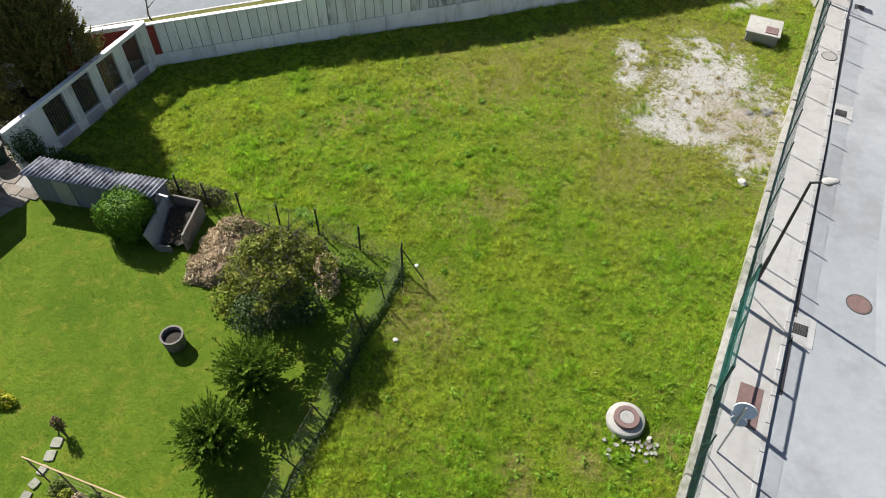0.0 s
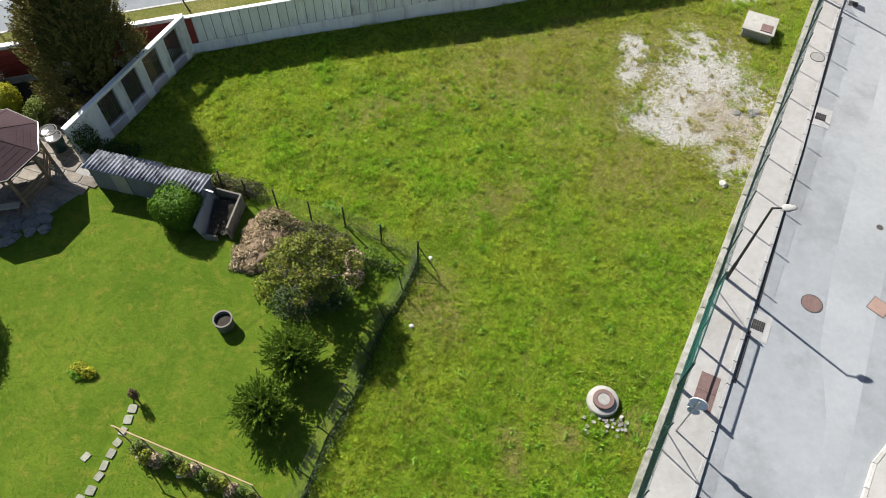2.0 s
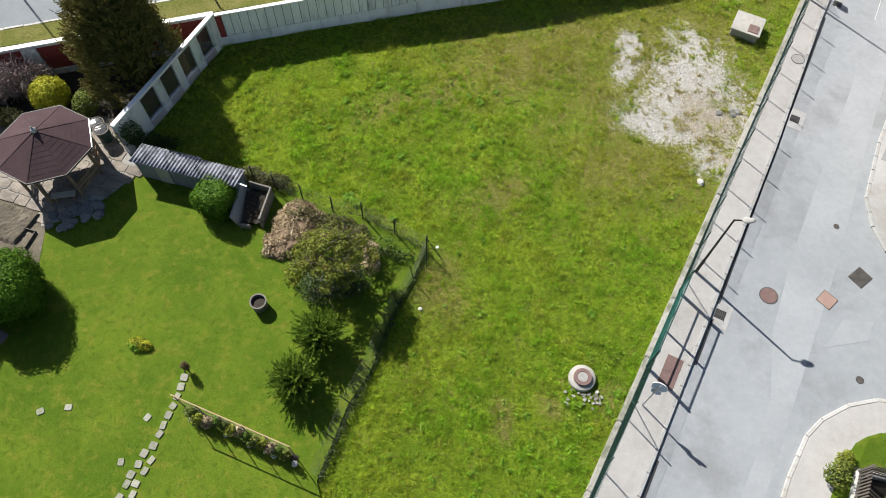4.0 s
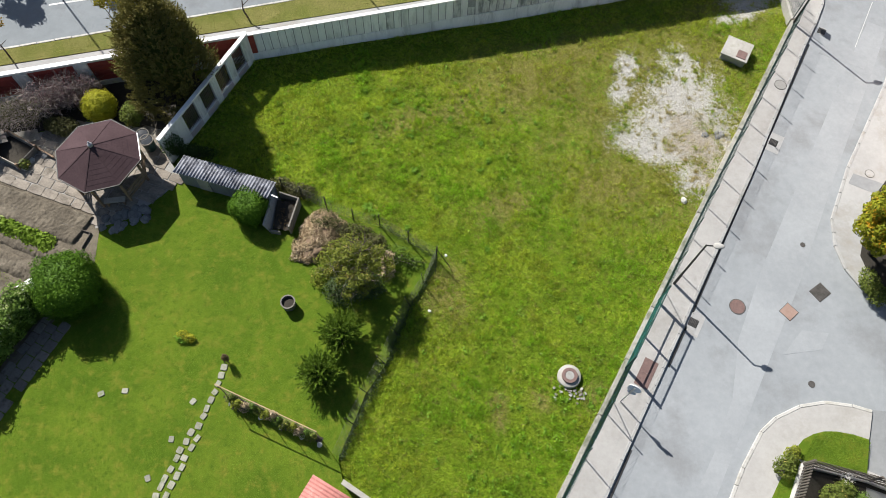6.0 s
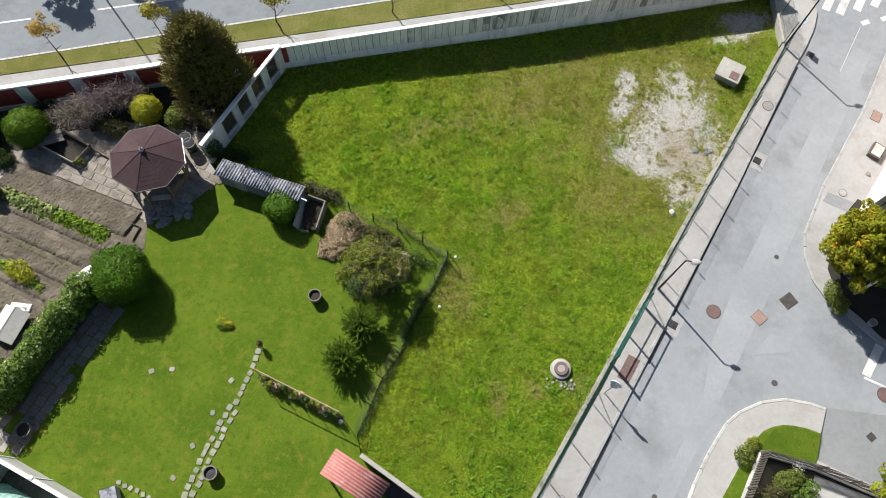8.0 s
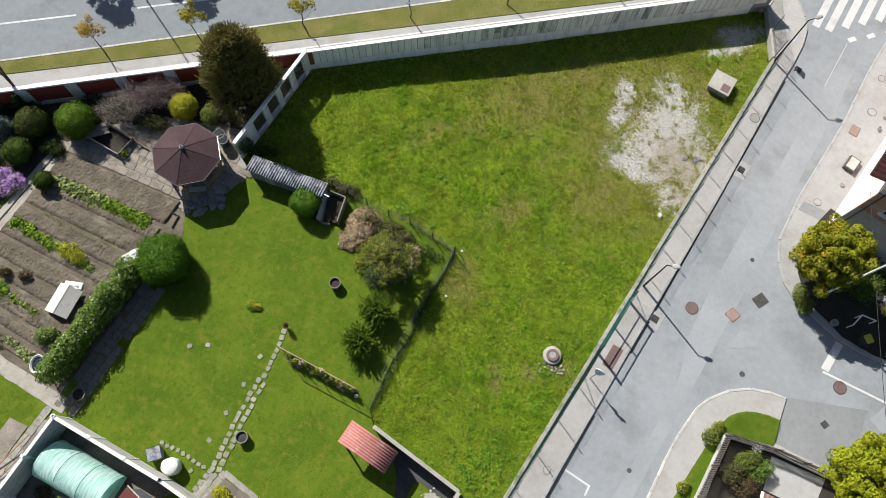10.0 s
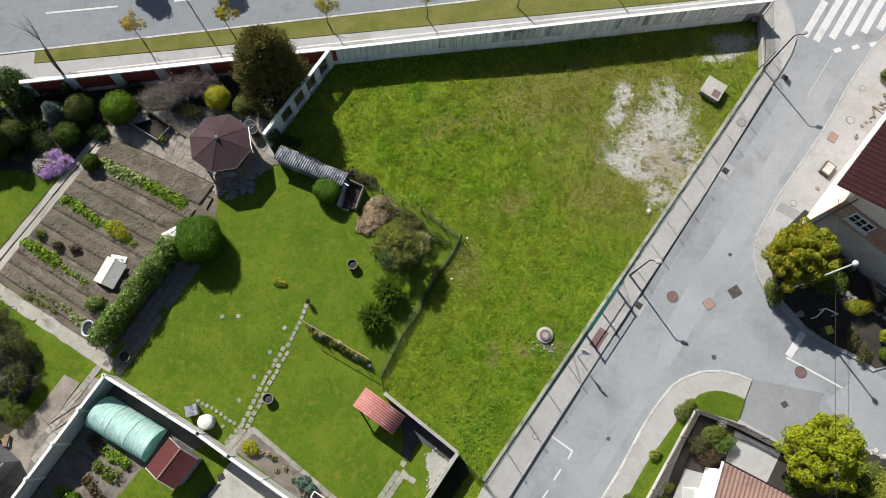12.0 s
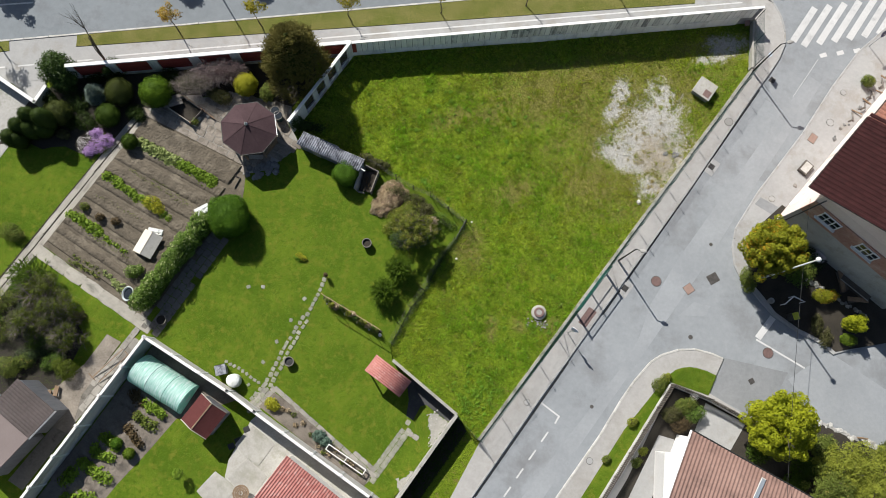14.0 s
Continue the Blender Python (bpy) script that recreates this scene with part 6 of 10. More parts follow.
tagged(part("garden_waste", leaf_mesh("garden_waste", pts, np.tile((0, 0, 1.0), (70, 1)), 0.06, 0.4, RED_VEG, rng), None, comp), "", "", "", "stuff")

# heap of dry cuttings: a mound and loose twigs
heap = thing("brush_heap", -7.6, 16.3, 0.05, -20, "heap of dry pale cuttings and twigs", "brush heap")
bm = bmesh.new()
bmesh.ops.create_icosphere(bm, subdivisions=4, radius=1.0)
for v in bm.verts:
    k = 1 + 0.25 * noise.noise(v.co * 2.3)
    k += 0.22 * noise.noise(v.co * 5.0)
    v.co = Vector((v.co.x * 0.95 * k, v.co.y * 1.5 * k, max(v.co.z, -0.1) * 0.52 * k))
part("mound", bm, TIMBER, heap, smooth=True)
rng = np.random.default_rng(3)
pts, d = clump_points([(0, 0.2, 0, 1.0, 1.45, 0.62), (-0.25, -0.9, 0, 0.8, 0.8, 0.42), (0.55, 0.9, 0, 0.7, 0.6, 0.4), (-0.4, 0.5, 0, 0.7, 0.8, 0.5)], 21000, rng, 0.72, 0.3, 0.02)
k = pts[:, 2] > 0.02
part("brush_cover", leaf_mesh("brush_cover", pts[k], d[k] * 0.7, 0.1, 0.17, BRUSH, rng, 0.35), None, heap)

# ---- garden: shrubs and small trees ----
ball_shrub("box_ball", *(-11.27, 17.41), 0.05, 0.92, 0.85, 0.8, BUXUS, "clipped green shrub with a flat top beside the shed", 5600, 0.045, 4, 0.05, "clipped shrubs", boxy=3.6)
ball_shrub("box_ball", *(-19.10, 12.22), 0.05, 1.48, 1.42, 1.3, BUXUS, "large clipped green hedge block with a flat sunlit top", 13000, 0.055, 5, 0.06, "clipped shrubs", boxy=3.2)

# tangle of trees and bushes at the fence corner
tangle = [(x, y, z + 1.35, a, b, c) for x, y, z, a, b, c in spread_clumps(30, 1.5, 1.25, 0.5, 2.05, 0.36, 33)]
apple = tree("apple_tree", -4.95, 13.95, 0.05, 3.1, 0.09, tangle, TANGLE_LEAF, "small bushy tree with mixed green and yellowing leaves", 7000, 0.058, 6, 15, 1.6, shell=0.2)
tagged(part("branch_tangle", twig_mass("branch_tangle", tangle, 450, 0.5, 0.007, DARK_TWIG, np.random.default_rng(37)), None, apple), "", "", "", "stuff")
loose_shrub("bush", -6.6, 14.7, 0.05, [(0, 0, 0.6, 0.85, 0.9, 0.6), (-0.5, -0.7, 0.45, 0.6, 0.6, 0.45), (0.6, 0.6, 1.0, 0.7, 0.7, 0.7), (0.2, 0.1, 1.4, 0.7, 0.7, 0.5), (1.0, 1.0, 0.8, 0.8, 0.7, 0.6)], TANGLE_LEAF, "green bush with drying leaves beside the brush heap", 2900, 0.06, 7, twigs=30, bark=BARE_TWIG)
loose_shrub("bush", -6.0, 13.2, 0.05, [(0, 0, 0.6, 0.85, 0.8, 0.6), (0.9, 0.3, 0.8, 0.8, 0.8, 0.7), (1.5, 0.4, 0.6, 0.7, 0.7, 0.6)], SHADY_BUSH, "dense dark green bush in the shade", 4600, 0.055, 8, twigs=24)
loose_shrub("bush", -3.85, 15.1, 0.05, [(0, 0, 0.8, 0.45, 0.45, 0.55), (0.05, -0.6, 0.5, 0.45, 0.45, 0.45)], BRUSH, "withered brown twigs beside the small tree", 700, 0.06, 11, twigs=40, bark=BARE_TWIG)
loose_shrub("bush", -3.4, 15.5, 0.05, [(0, 0, 0.4, 0.8, 0.6, 0.4), (1.0, -0.3, 0.2, 0.6, 0.4, 0.2)], BUSH_GREEN, "low green growth along the fence", 700, 0.06, 9)
loose_shrub("bush", -5.6, 16.6, 0.05, [(0, 0, 0.4, 1.0, 0.5, 0.4), (-1.6, 0.4, 0.35, 0.9, 0.4, 0.4), (1.0, -0.6, 0.5, 0.7, 0.6, 0.5)], GREY_BUSH, "dry brownish growth along the fence", 3200, 0.06, 10)
loose_shrub("bush", -8.9, 18.9, -0.05, [(0, 0, 0.4, 0.9, 0.4, 0.45), (-1.1, 0.3, 0.4, 0.7, 0.4, 0.4)], GREY_BUSH, "dry growth behind the compost bin", 1800, 0.06, 12)
for j, (x, y, r, h) in enumerate(((-6.42, 9.0, 0.98, 1.6), (-5.65, 10.95, 0.95, 1.75))):
    rng = np.random.default_rng(140 + j)
    t = thing("yew_shrub", x, y, 0.05, 0, "spreading dark green yew with feathery branch tips", "shrub", "yews")
    bm = bmesh.new()
    for i in range(16):
        a = 0.39 * i
        e = Vector((math.cos(a) * 0.8 * r, math.sin(a) * 0.8 * r, 0.5 * h + 0.4 * h * rng.uniform(0, 1)))
        rod(bm, (0, 0, 0), e * 0.6, 0.03, 0.02, n=5)
        rod(bm, e * 0.6, e, 0.02, 0.006, n=4)
    part("branches", bm, BARK, t)
    p, d = dome_points(260, r * 0.68, r * 0.68, h * 0.5, rng, -0.35)
    p = p * rng.uniform(0.5, 1.0, (260, 1)) + (0, 0, h * 0.42)
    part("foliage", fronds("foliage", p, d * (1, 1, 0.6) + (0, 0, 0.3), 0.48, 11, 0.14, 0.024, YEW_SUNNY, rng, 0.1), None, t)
    # inner leaves in the darker yew: shade between sprays put into colour
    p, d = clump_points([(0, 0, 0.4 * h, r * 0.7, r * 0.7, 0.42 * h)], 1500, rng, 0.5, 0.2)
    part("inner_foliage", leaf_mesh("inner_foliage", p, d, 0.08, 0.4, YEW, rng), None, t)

# weeds grown into the foot of the old wire fence
rng = np.random.default_rng(77)
line = [(-4.46, 17.27), (-2.9, 16.48), (-1.37, 15.7), (-1.87, 14.17), (-2.48, 12.94), (-3.4, 9.8), (-4.5, 6.8), (-5.0, 5.3)]
P, D = [], []
for (x0, y0), (x1, y1) in zip(line, line[1:]):
    n = int(190 * math.hypot(x1 - x0, y1 - y0))
    f = rng.uniform(0, 1, n)
    h = 0.3 * rng.uniform(0, 1, n) ** 1.5 * (0.5 + lattice_noise(x0 + (x1 - x0) * f, y0 + (y1 - y0) * f, 0.5, 6))
    P.append(np.stack([x0 + (x1 - x0) * f + rng.normal(0, 0.1, n), y0 + (y1 - y0) * f + rng.normal(0, 0.1, n), h - 0.02], 1))
    D.append(np.stack([rng.normal(0, 0.6, n), rng.normal(0, 0.6, n), np.ones(n)], 1))
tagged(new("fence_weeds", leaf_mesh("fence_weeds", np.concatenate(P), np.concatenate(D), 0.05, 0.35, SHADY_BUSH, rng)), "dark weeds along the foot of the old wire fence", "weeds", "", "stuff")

# large conifer behind the slatted wall
rng = np.random.default_rng(15)
con = thing("conifer", -16.75, 25.0, 0.07, 0, "tall broad dark olive conifer behind the wall", "tree")
bm = bmesh.new()
rod(bm, (0, 0, -0.1), (0, 0, 3.5), 0.2, 0.13, n=9)
rod(bm, (0, 0, 3.5), (0.1, 0.1, 6.4), 0.13, 0.03, n=7)
for i in range(40):
    h, a = 0.6 + 0.14 * i, 2.4 * i
    q = 1.9 * (1 - (h / 7.2) ** 1.6) + 0.2
    rod(bm, (0, 0, h), (math.cos(a) * q, math.sin(a) * q, h + 0.35), 0.03, 0.008, n=4)
part("trunk", bm, BARK, con)
h = rng.uniform(0, 1, 3300) ** 1.1 * 6.6 + 0.3
a = rng.uniform(0, 2 * np.pi, 3300)
lob = 1 + 0.1 * np.sin(3 * a + 0.9 * h) + 0.07 * np.sin(7 * a - 1.7 * h)
q = 2.4 * np.maximum(0.02, 1 - (h / 7.0) ** 2.3) ** 0.75 * lob * rng.uniform(0.75, 1.0, 3300)
base = np.stack([q * np.cos(a), q * np.sin(a), h], 1)
way = np.stack([np.cos(a) * 0.75, np.sin(a) * 0.75, np.full(3300, 0.75)], 1) + rng.normal(0, 0.2, (3300, 3))
wa, wn = Vector((-16.3, 20.3)), Vector((0.918, -0.396))
free = (h > 2.2) | (((base[:, 0] - 16.75 - wa.x) * wn.x + (base[:, 1] + 25.0 - wa.y) * wn.y < -0.5) & (base[:, 1] + 25.0 < wall_y(base[:, 0] - 16.75) - 0.5))
part("foliage", fronds("foliage", base[free], way[free], 0.42, 7, 0.15, 0.03, THUJA, rng, 0.35, 0.05), None, con)
# core in a darker green, so crown gaps are coloured as shade
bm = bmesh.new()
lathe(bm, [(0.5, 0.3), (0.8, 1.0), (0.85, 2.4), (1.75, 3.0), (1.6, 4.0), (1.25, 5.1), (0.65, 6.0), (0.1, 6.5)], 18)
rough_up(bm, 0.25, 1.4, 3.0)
part("inner_growth", bm, OLIVE_BALL, con, "dense inner growth, its shade put into the colour", True)

# ivy at the pier of the slatted wall
loose_shrub("ivy", *(-15.85, 20.75), 0.0, [(0, 0, 1.1, 0.5, 0.5, 0.9), (-0.25, -0.3, 1.3, 0.4, 0.35, 0.7), (0.4, -0.1, 0.6, 0.55, 0.45, 0.6), (0.9, 0.15, 0.35, 0.6, 0.4, 0.4), (1.5, 0.2, 0.2, 0.6, 0.35, 0.25)], LAUREL, "dark ivy on the end pier of the wall", 3600, 0.05, 16)

# ---- garden: planters, stones, trellis, beds ----
def ring_planter(x, y, z, r, h, material, label, fill=SOIL_AND_SHADE, group="planters"):
    t = thing("planter", x, y, z, 0, label, "planter", group)
    bm = bmesh.new()
    lathe(bm, [(r * 0.86, -0.03), (r * 0.92, 0.05), (r, h - 0.05), (r + 0.015, h - 0.04), (r + 0.015, h), (r - 0.05, h), (r - 0.06, h - 0.16)], 28, caps=False)
    part("pot", bm, material, t, smooth=False)
    bm = bmesh.new()
    lathe(bm, [(0.0, h - 0.2), (r - 0.06, h - 0.2), (r - 0.06, h - 0.15), (0.0, h - 0.13)], 20)
    part("earth", bm, fill, t)
    return t


ring_planter(*(-8.51, 12.48), 0.05, 0.36, 0.55, COMPOST_SLAB, "grey concrete ring planter standing on the lawn")
ring_planter(*(-12.23, 2.52), 0.05, 0.36, 0.5, COMPOST_SLAB, "dark round planter beside the stepping stones", BLACK_PLASTIC)
ring_planter(*(-22.36, 3.64), 0.05, 0.4, 0.4, COMPOST_SLAB, "low concrete ring planter in the shade")

yb = loose_shrub("flower_clump", *(-13.39, 10.51), 0.05, [(0, 0, 0.16, 0.34, 0.26, 0.2), (0.35, -0.15, 0.14, 0.28, 0.22, 0.18)], GOLD_LEAF, "clump of yellow flowers in the lawn", 700, 0.045, 17, category="flowers", twigs=4)
loose_shrub("flower_clump", *(-13.48, 10.49), 0.05, [(0.1, -0.1, 0.12, 0.4, 0.3, 0.15)], WEED_LEAF, "green leaves under yellow flowers", 350, 0.05, 18, category="flowers", twigs=3)
loose_shrub("rose_bush", *(-11.01, 9.42), 0.05, [(0, 0, 0.55, 0.16, 0.16, 0.4)], RED_VEG, "small dark standard shrub beside the stones", 350, 0.04, 19, twigs=4)

# trellis: posts, top rail and climbing plants
A, B = Vector((-10.75, 7.8, 0.05)), Vector((-6.05, 6.1, 0.05))
tl = (B - A).length
trellis = thing("trellis", A.x, A.y, A.z, math.degrees(math.atan2(B.y - A.y, B.x - A.x)), "long wire trellis with a pale timber top rail", "trellis")
for s in np.linspace(0, tl, 6):
    bm = bmesh.new()
    rod(bm, (s, 0, -0.1), (s, 0, 1.85), 0.022, n=6)
    part("post", bm, RUST_IRON, trellis)
bm = bmesh.new()
bar(bm, (-0.1, 0, 1.87), (tl + 0.1, 0, 1.87), 0.04)
part("top_rail", bm, PALE_TIMBER, trellis, "yellowish timber rail")
for z in (0.6, 1.1, 1.5):
    bm = bmesh.new()
    bar(bm, (0, 0, z), (tl, 0, z), 0.006)
    part("wire", bm, WIRE, trellis)
rngt = np.random.default_rng(23)
bed = [(-10.9, 7.66), (-10.75, 7.9), (-5.9, 6.12), (-6.02, 5.86)]
slab("flower_bed", bed, -0.1, 0.07, SOIL_AND_SHADE, "narrow earth bed under the trellis", "flower bed")
for i in range(13):
    s = 0.3 + i * (tl - 0.6) / 12
    p = A.lerp(B, s / tl)
    loose_shrub("perennial", p.x + rngt.normal(0, 0.08), p.y - 0.12 + rngt.normal(0, 0.06), 0.06, [(0, 0, 0.28, 0.3, 0.25, 0.3), (0.15, 0, 0.6, 0.14, 0.14, 0.35)], (MIXED_BUSH, BUSH_LIGHT, BRUSH, BUSH_GREEN)[i % 4], "fading perennial plant under the trellis", 420, 0.05, 60 + i, category="plant", group="plants under the trellis", twigs=4)
for i, s in enumerate((0.3, 1.9, 3.0, 4.1, 5.0)):
    p = A.lerp(B, s / tl)
    stone(p.x, p.y - 0.3, 0.06, 0.13, 70 + i, GRAVEL_STONE, "pale edging stone of the flower bed", "edging stones")

# lean-to with a red corrugated roof
lean = thing("lean_to", -6.15, 3.05, 0.05, 0, "small lean-to with a red corrugated roof", "lean-to")
c0, c1, c2 = Vector((-6.45, 2.98)), Vector((-5.66, 4.16)), Vector((-2.78, 2.78))
ex, ey = (c2 - c1), (c1 - c0)
lx, ly = ex.length, ey.length
lean.matrix_basis = pose(c0.x, c0.y, 0.05, 0, 0, math.degrees(math.atan2(ex.y, ex.x)))
bm = bmesh.new()
corrugated(bm, 0, ly, 0, lx, 1.85, 1.95, 0.16, 0.022)
bm.transform(pose(lx, 0, 0, 0, 0, 90))
part("roof_sheet", bm, RED_SHEET, lean, "faded red corrugated sheet", True)
for sx in (0.1, lx - 0.1):
    for sy, h in ((0.1, 1.78), (ly - 0.1, 1.82)):
        bm = bmesh.new()
        box(bm, sx, sy, -0.1, 0.09, 0.09, h + 0.1)
        part("post", bm, TIMBER, lean)
bm = bmesh.new()
box(bm, lx / 2, ly - 0.03, -0.1, lx - 0.1, 0.04, 1.9)
part("back_wall", bm, SHED_BOARD, lean)
for y, z in ((0.1, 1.72), (ly - 0.1, 1.75)):
    bm = bmesh.new()
    box(bm, lx / 2, y, z, lx - 0.05, 0.06, 0.08)
    part("beam", bm, TIMBER, lean)

# earth bed along the white wall, with its edging, shrub and white frame
slab("flower_bed", [(-13.7, -1.1), (-12.8, 0.1), (-11.3, -0.55), (-9.3, -1.7), (-6.85, -3.15), (-4.5, -4.3), (-4.9, -5.3)], -0.1, 0.08, SOIL_PALE, "earth bed beside the white wall", "flower bed")
loose_shrub("shrub", *(-12.80, -0.70), 0.08, [(0, 0, 0.3, 0.5, 0.45, 0.32), (0.3, -0.2, 0.25, 0.4, 0.35, 0.25)], GOLD_LEAF, "low yellow-green shrub in the earth bed", 1200, 0.06, 81)
loose_shrub("kale", *(-8.80, -2.30), 0.08, [(0, 0, 0.3, 0.5, 0.45, 0.28), (0.5, -0.3, 0.25, 0.4, 0.35, 0.25)], GLAUCOUS, "bluish-green leafy plant in the earth bed", 900, 0.085, 82, 0.6)
wf = thing("garden_bench", *(-8.11, -3.10), 0.08, 0, "low white painted garden bench", "bench")
q0, q1 = Vector((0, 0, 0.42)), Vector((*(-5.09, -4.31), 0.5)) - Vector((*(-8.10, -3.09), 0.08))
sd = Vector((-q1.y, q1.x, 0)).normalized() * 0.42
for a in (q0, q0 + sd):
    bm = bmesh.new()
    bar(bm, a, a + q1 - Vector((0, 0, q1.z - 0.0)) , 0.06)
    part("rail", bm, WHITE_PAINT, wf)
for f in (0.0, 0.5, 1.0):
    a = q0 + Vector((q1.x, q1.y, 0)) * f
    bm = bmesh.new()
    bar(bm, a, a + sd, 0.06)
    part("crossbar", bm, WHITE_PAINT, wf)
    for e in (a, a + sd):
        bm = bmesh.new()
        bar(bm, (e.x, e.y, 0.42), (e.x, e.y, -0.05), 0.05)
        part("leg", bm, WHITE_PAINT, wf)
# stony corner and gravel by the end wall
slab("dark_path", [(-3.2, 2.4), (-3.0, 3.2), (0.55, 1.15), (0.42, 0.52), (-0.4, 0.86), (-1.55, 1.42), (-1.95, 1.25), (-2.3, 0.12), (-2.85, 0.34), (-2.9, 1.5)], -0.1, 0.066, DARK_CONCRETE, "dark concrete strip beside the wall", "path")
rng = np.random.default_rng(83)
corners = [(-1.2, 0.78), (-0.72, 0.98), (0.3, 0.44), (-0.1, -0.5), (-0.38, -1.1), (-0.75, -1.45), (-0.8, -0.65), (-1.15, 0.1)]
ragged = []
for (x0, y0), (x1, y1) in zip(corners, corners[1:] + corners[:1]):
    for k in range(7):
        ragged.append((x0 + (x1 - x0) * k / 7 + rng.normal(0, 0.07), y0 + (y1 - y0) * k / 7 + rng.normal(0, 0.07)))
slab("gravel_strip", ragged, -0.1, 0.069, CONCRETE, "pale gravelly patch beside the end wall", "gravel strip")
ragged = []
low = [(-2.6, -4.25), (-2.1, -4.0), (-1.8, -3.55), (-1.52, -3.4), (-2.2, -5.0), (-2.45, -4.75)]
for (x0, y0), (x1, y1) in zip(low, low[1:] + low[:1]):
    for k in range(5):
        ragged.append((x0 + (x1 - x0) * k / 5 + rng.normal(0, 0.05), y0 + (y1 - y0) * k / 5 + rng.normal(0, 0.05)))
slab("gravel_strip", ragged, -0.1, 0.069, CONCRETE, "pale gravelly patch beside the end wall", "gravel strip")
# ivy outside the end wall, on a dark sheet cut to the wall's shadow
slab("ivy_ground", [(0.85, 0.95), (-4.05, -9.6), (-2.8, -9.9), (1.75, 0.1), (1.3, 0.75)], -0.4, 0.02, SOIL_AND_SHADE, "earth under creeping ivy, darkened as the wall's shadow", "ground")
x, y = scatter([(0.85, 0.9), (-4.05, -9.6), (-2.75, -9.9), (1.8, 0.0), (1.3, 0.75)], 9000, rng)
p = np.stack([x, y, rng.uniform(0.03, 0.2, len(x))], 1)
tagged(new("ivy_cover", leaf_mesh("ivy_cover", p, np.tile((0, 0, 1.0), (len(x), 1)), 0.07, 0.6, TOPIARY, rng)), "dark ivy creeping along the foot of the wall", "ivy", "", "stuff")
for i in range(24):
    p = Vector(corners[i % 8]).lerp(Vector((-0.64, -0.20)), rng.uniform(-0.15, 0.4))
    stone(p.x + rng.normal(0, 0.1), p.y + rng.normal(0, 0.1), 0.06, rng.uniform(0.03, 0.07), 840 + i, KERB_STONE, "lump of pale plaster on the grass", "plaster lumps", 0.35, 40 * i)
# dried plants in the earth bed
for i in range(16):
    p = Vector((-12.6, -0.55)).lerp(Vector((-5.2, -4.5)), (i + 0.5) / 16)
    loose_shrub("dry_plant", p.x + rng.normal(0, 0.12), p.y + rng.normal(0, 0.2), 0.07, [(0, 0, 0.1, 0.22, 0.2, 0.12)], BRUSH if i % 3 else MIXED_BUSH, "dried plant in the earth bed", 90, 0.05, 860 + i, category="plant", group="dried plants", twigs=4)

# covered boxes on the lawn
t = thing("storage_box", *(-16.97, 0.93), 0.05, 25, "grey covered box on the lawn", "box")
bm = bmesh.new()
box(bm, 0, 0, -0.02, 0.75, 0.7, 0.62)
soften(bm, 0.06, 2)
part("body", bm, CONCRETE_GREY, t)
bm = bmesh.new()
box(bm, 0, 0, 0.6, 0.85, 0.8, 0.06)
soften(bm, 0.03, 2)
part("lid", bm, ETERNIT, t)
t = thing("covered_barrel", *(-15.85, 0.36), 0.05, 0, "barrel under a white sheet on the lawn", "barrel")
bm = bmesh.new()
lathe(bm, [(0.5, -0.02), (0.52, 0.3), (0.5, 0.75), (0.42, 0.85), (0.0, 0.88)], 20)
rough_up(bm, 0.05, 2.5)
part("sheet", bm, WHITE_TARP, t, "creased white sheet", True)

# ---- neighbour's garden ----
gz0 = thing("gazebo", -19.07, 19.08, 0.08, -2, "octagonal garden gazebo with a plum-brown shingle roof", "gazebo")
R, NS = 2.2, 8
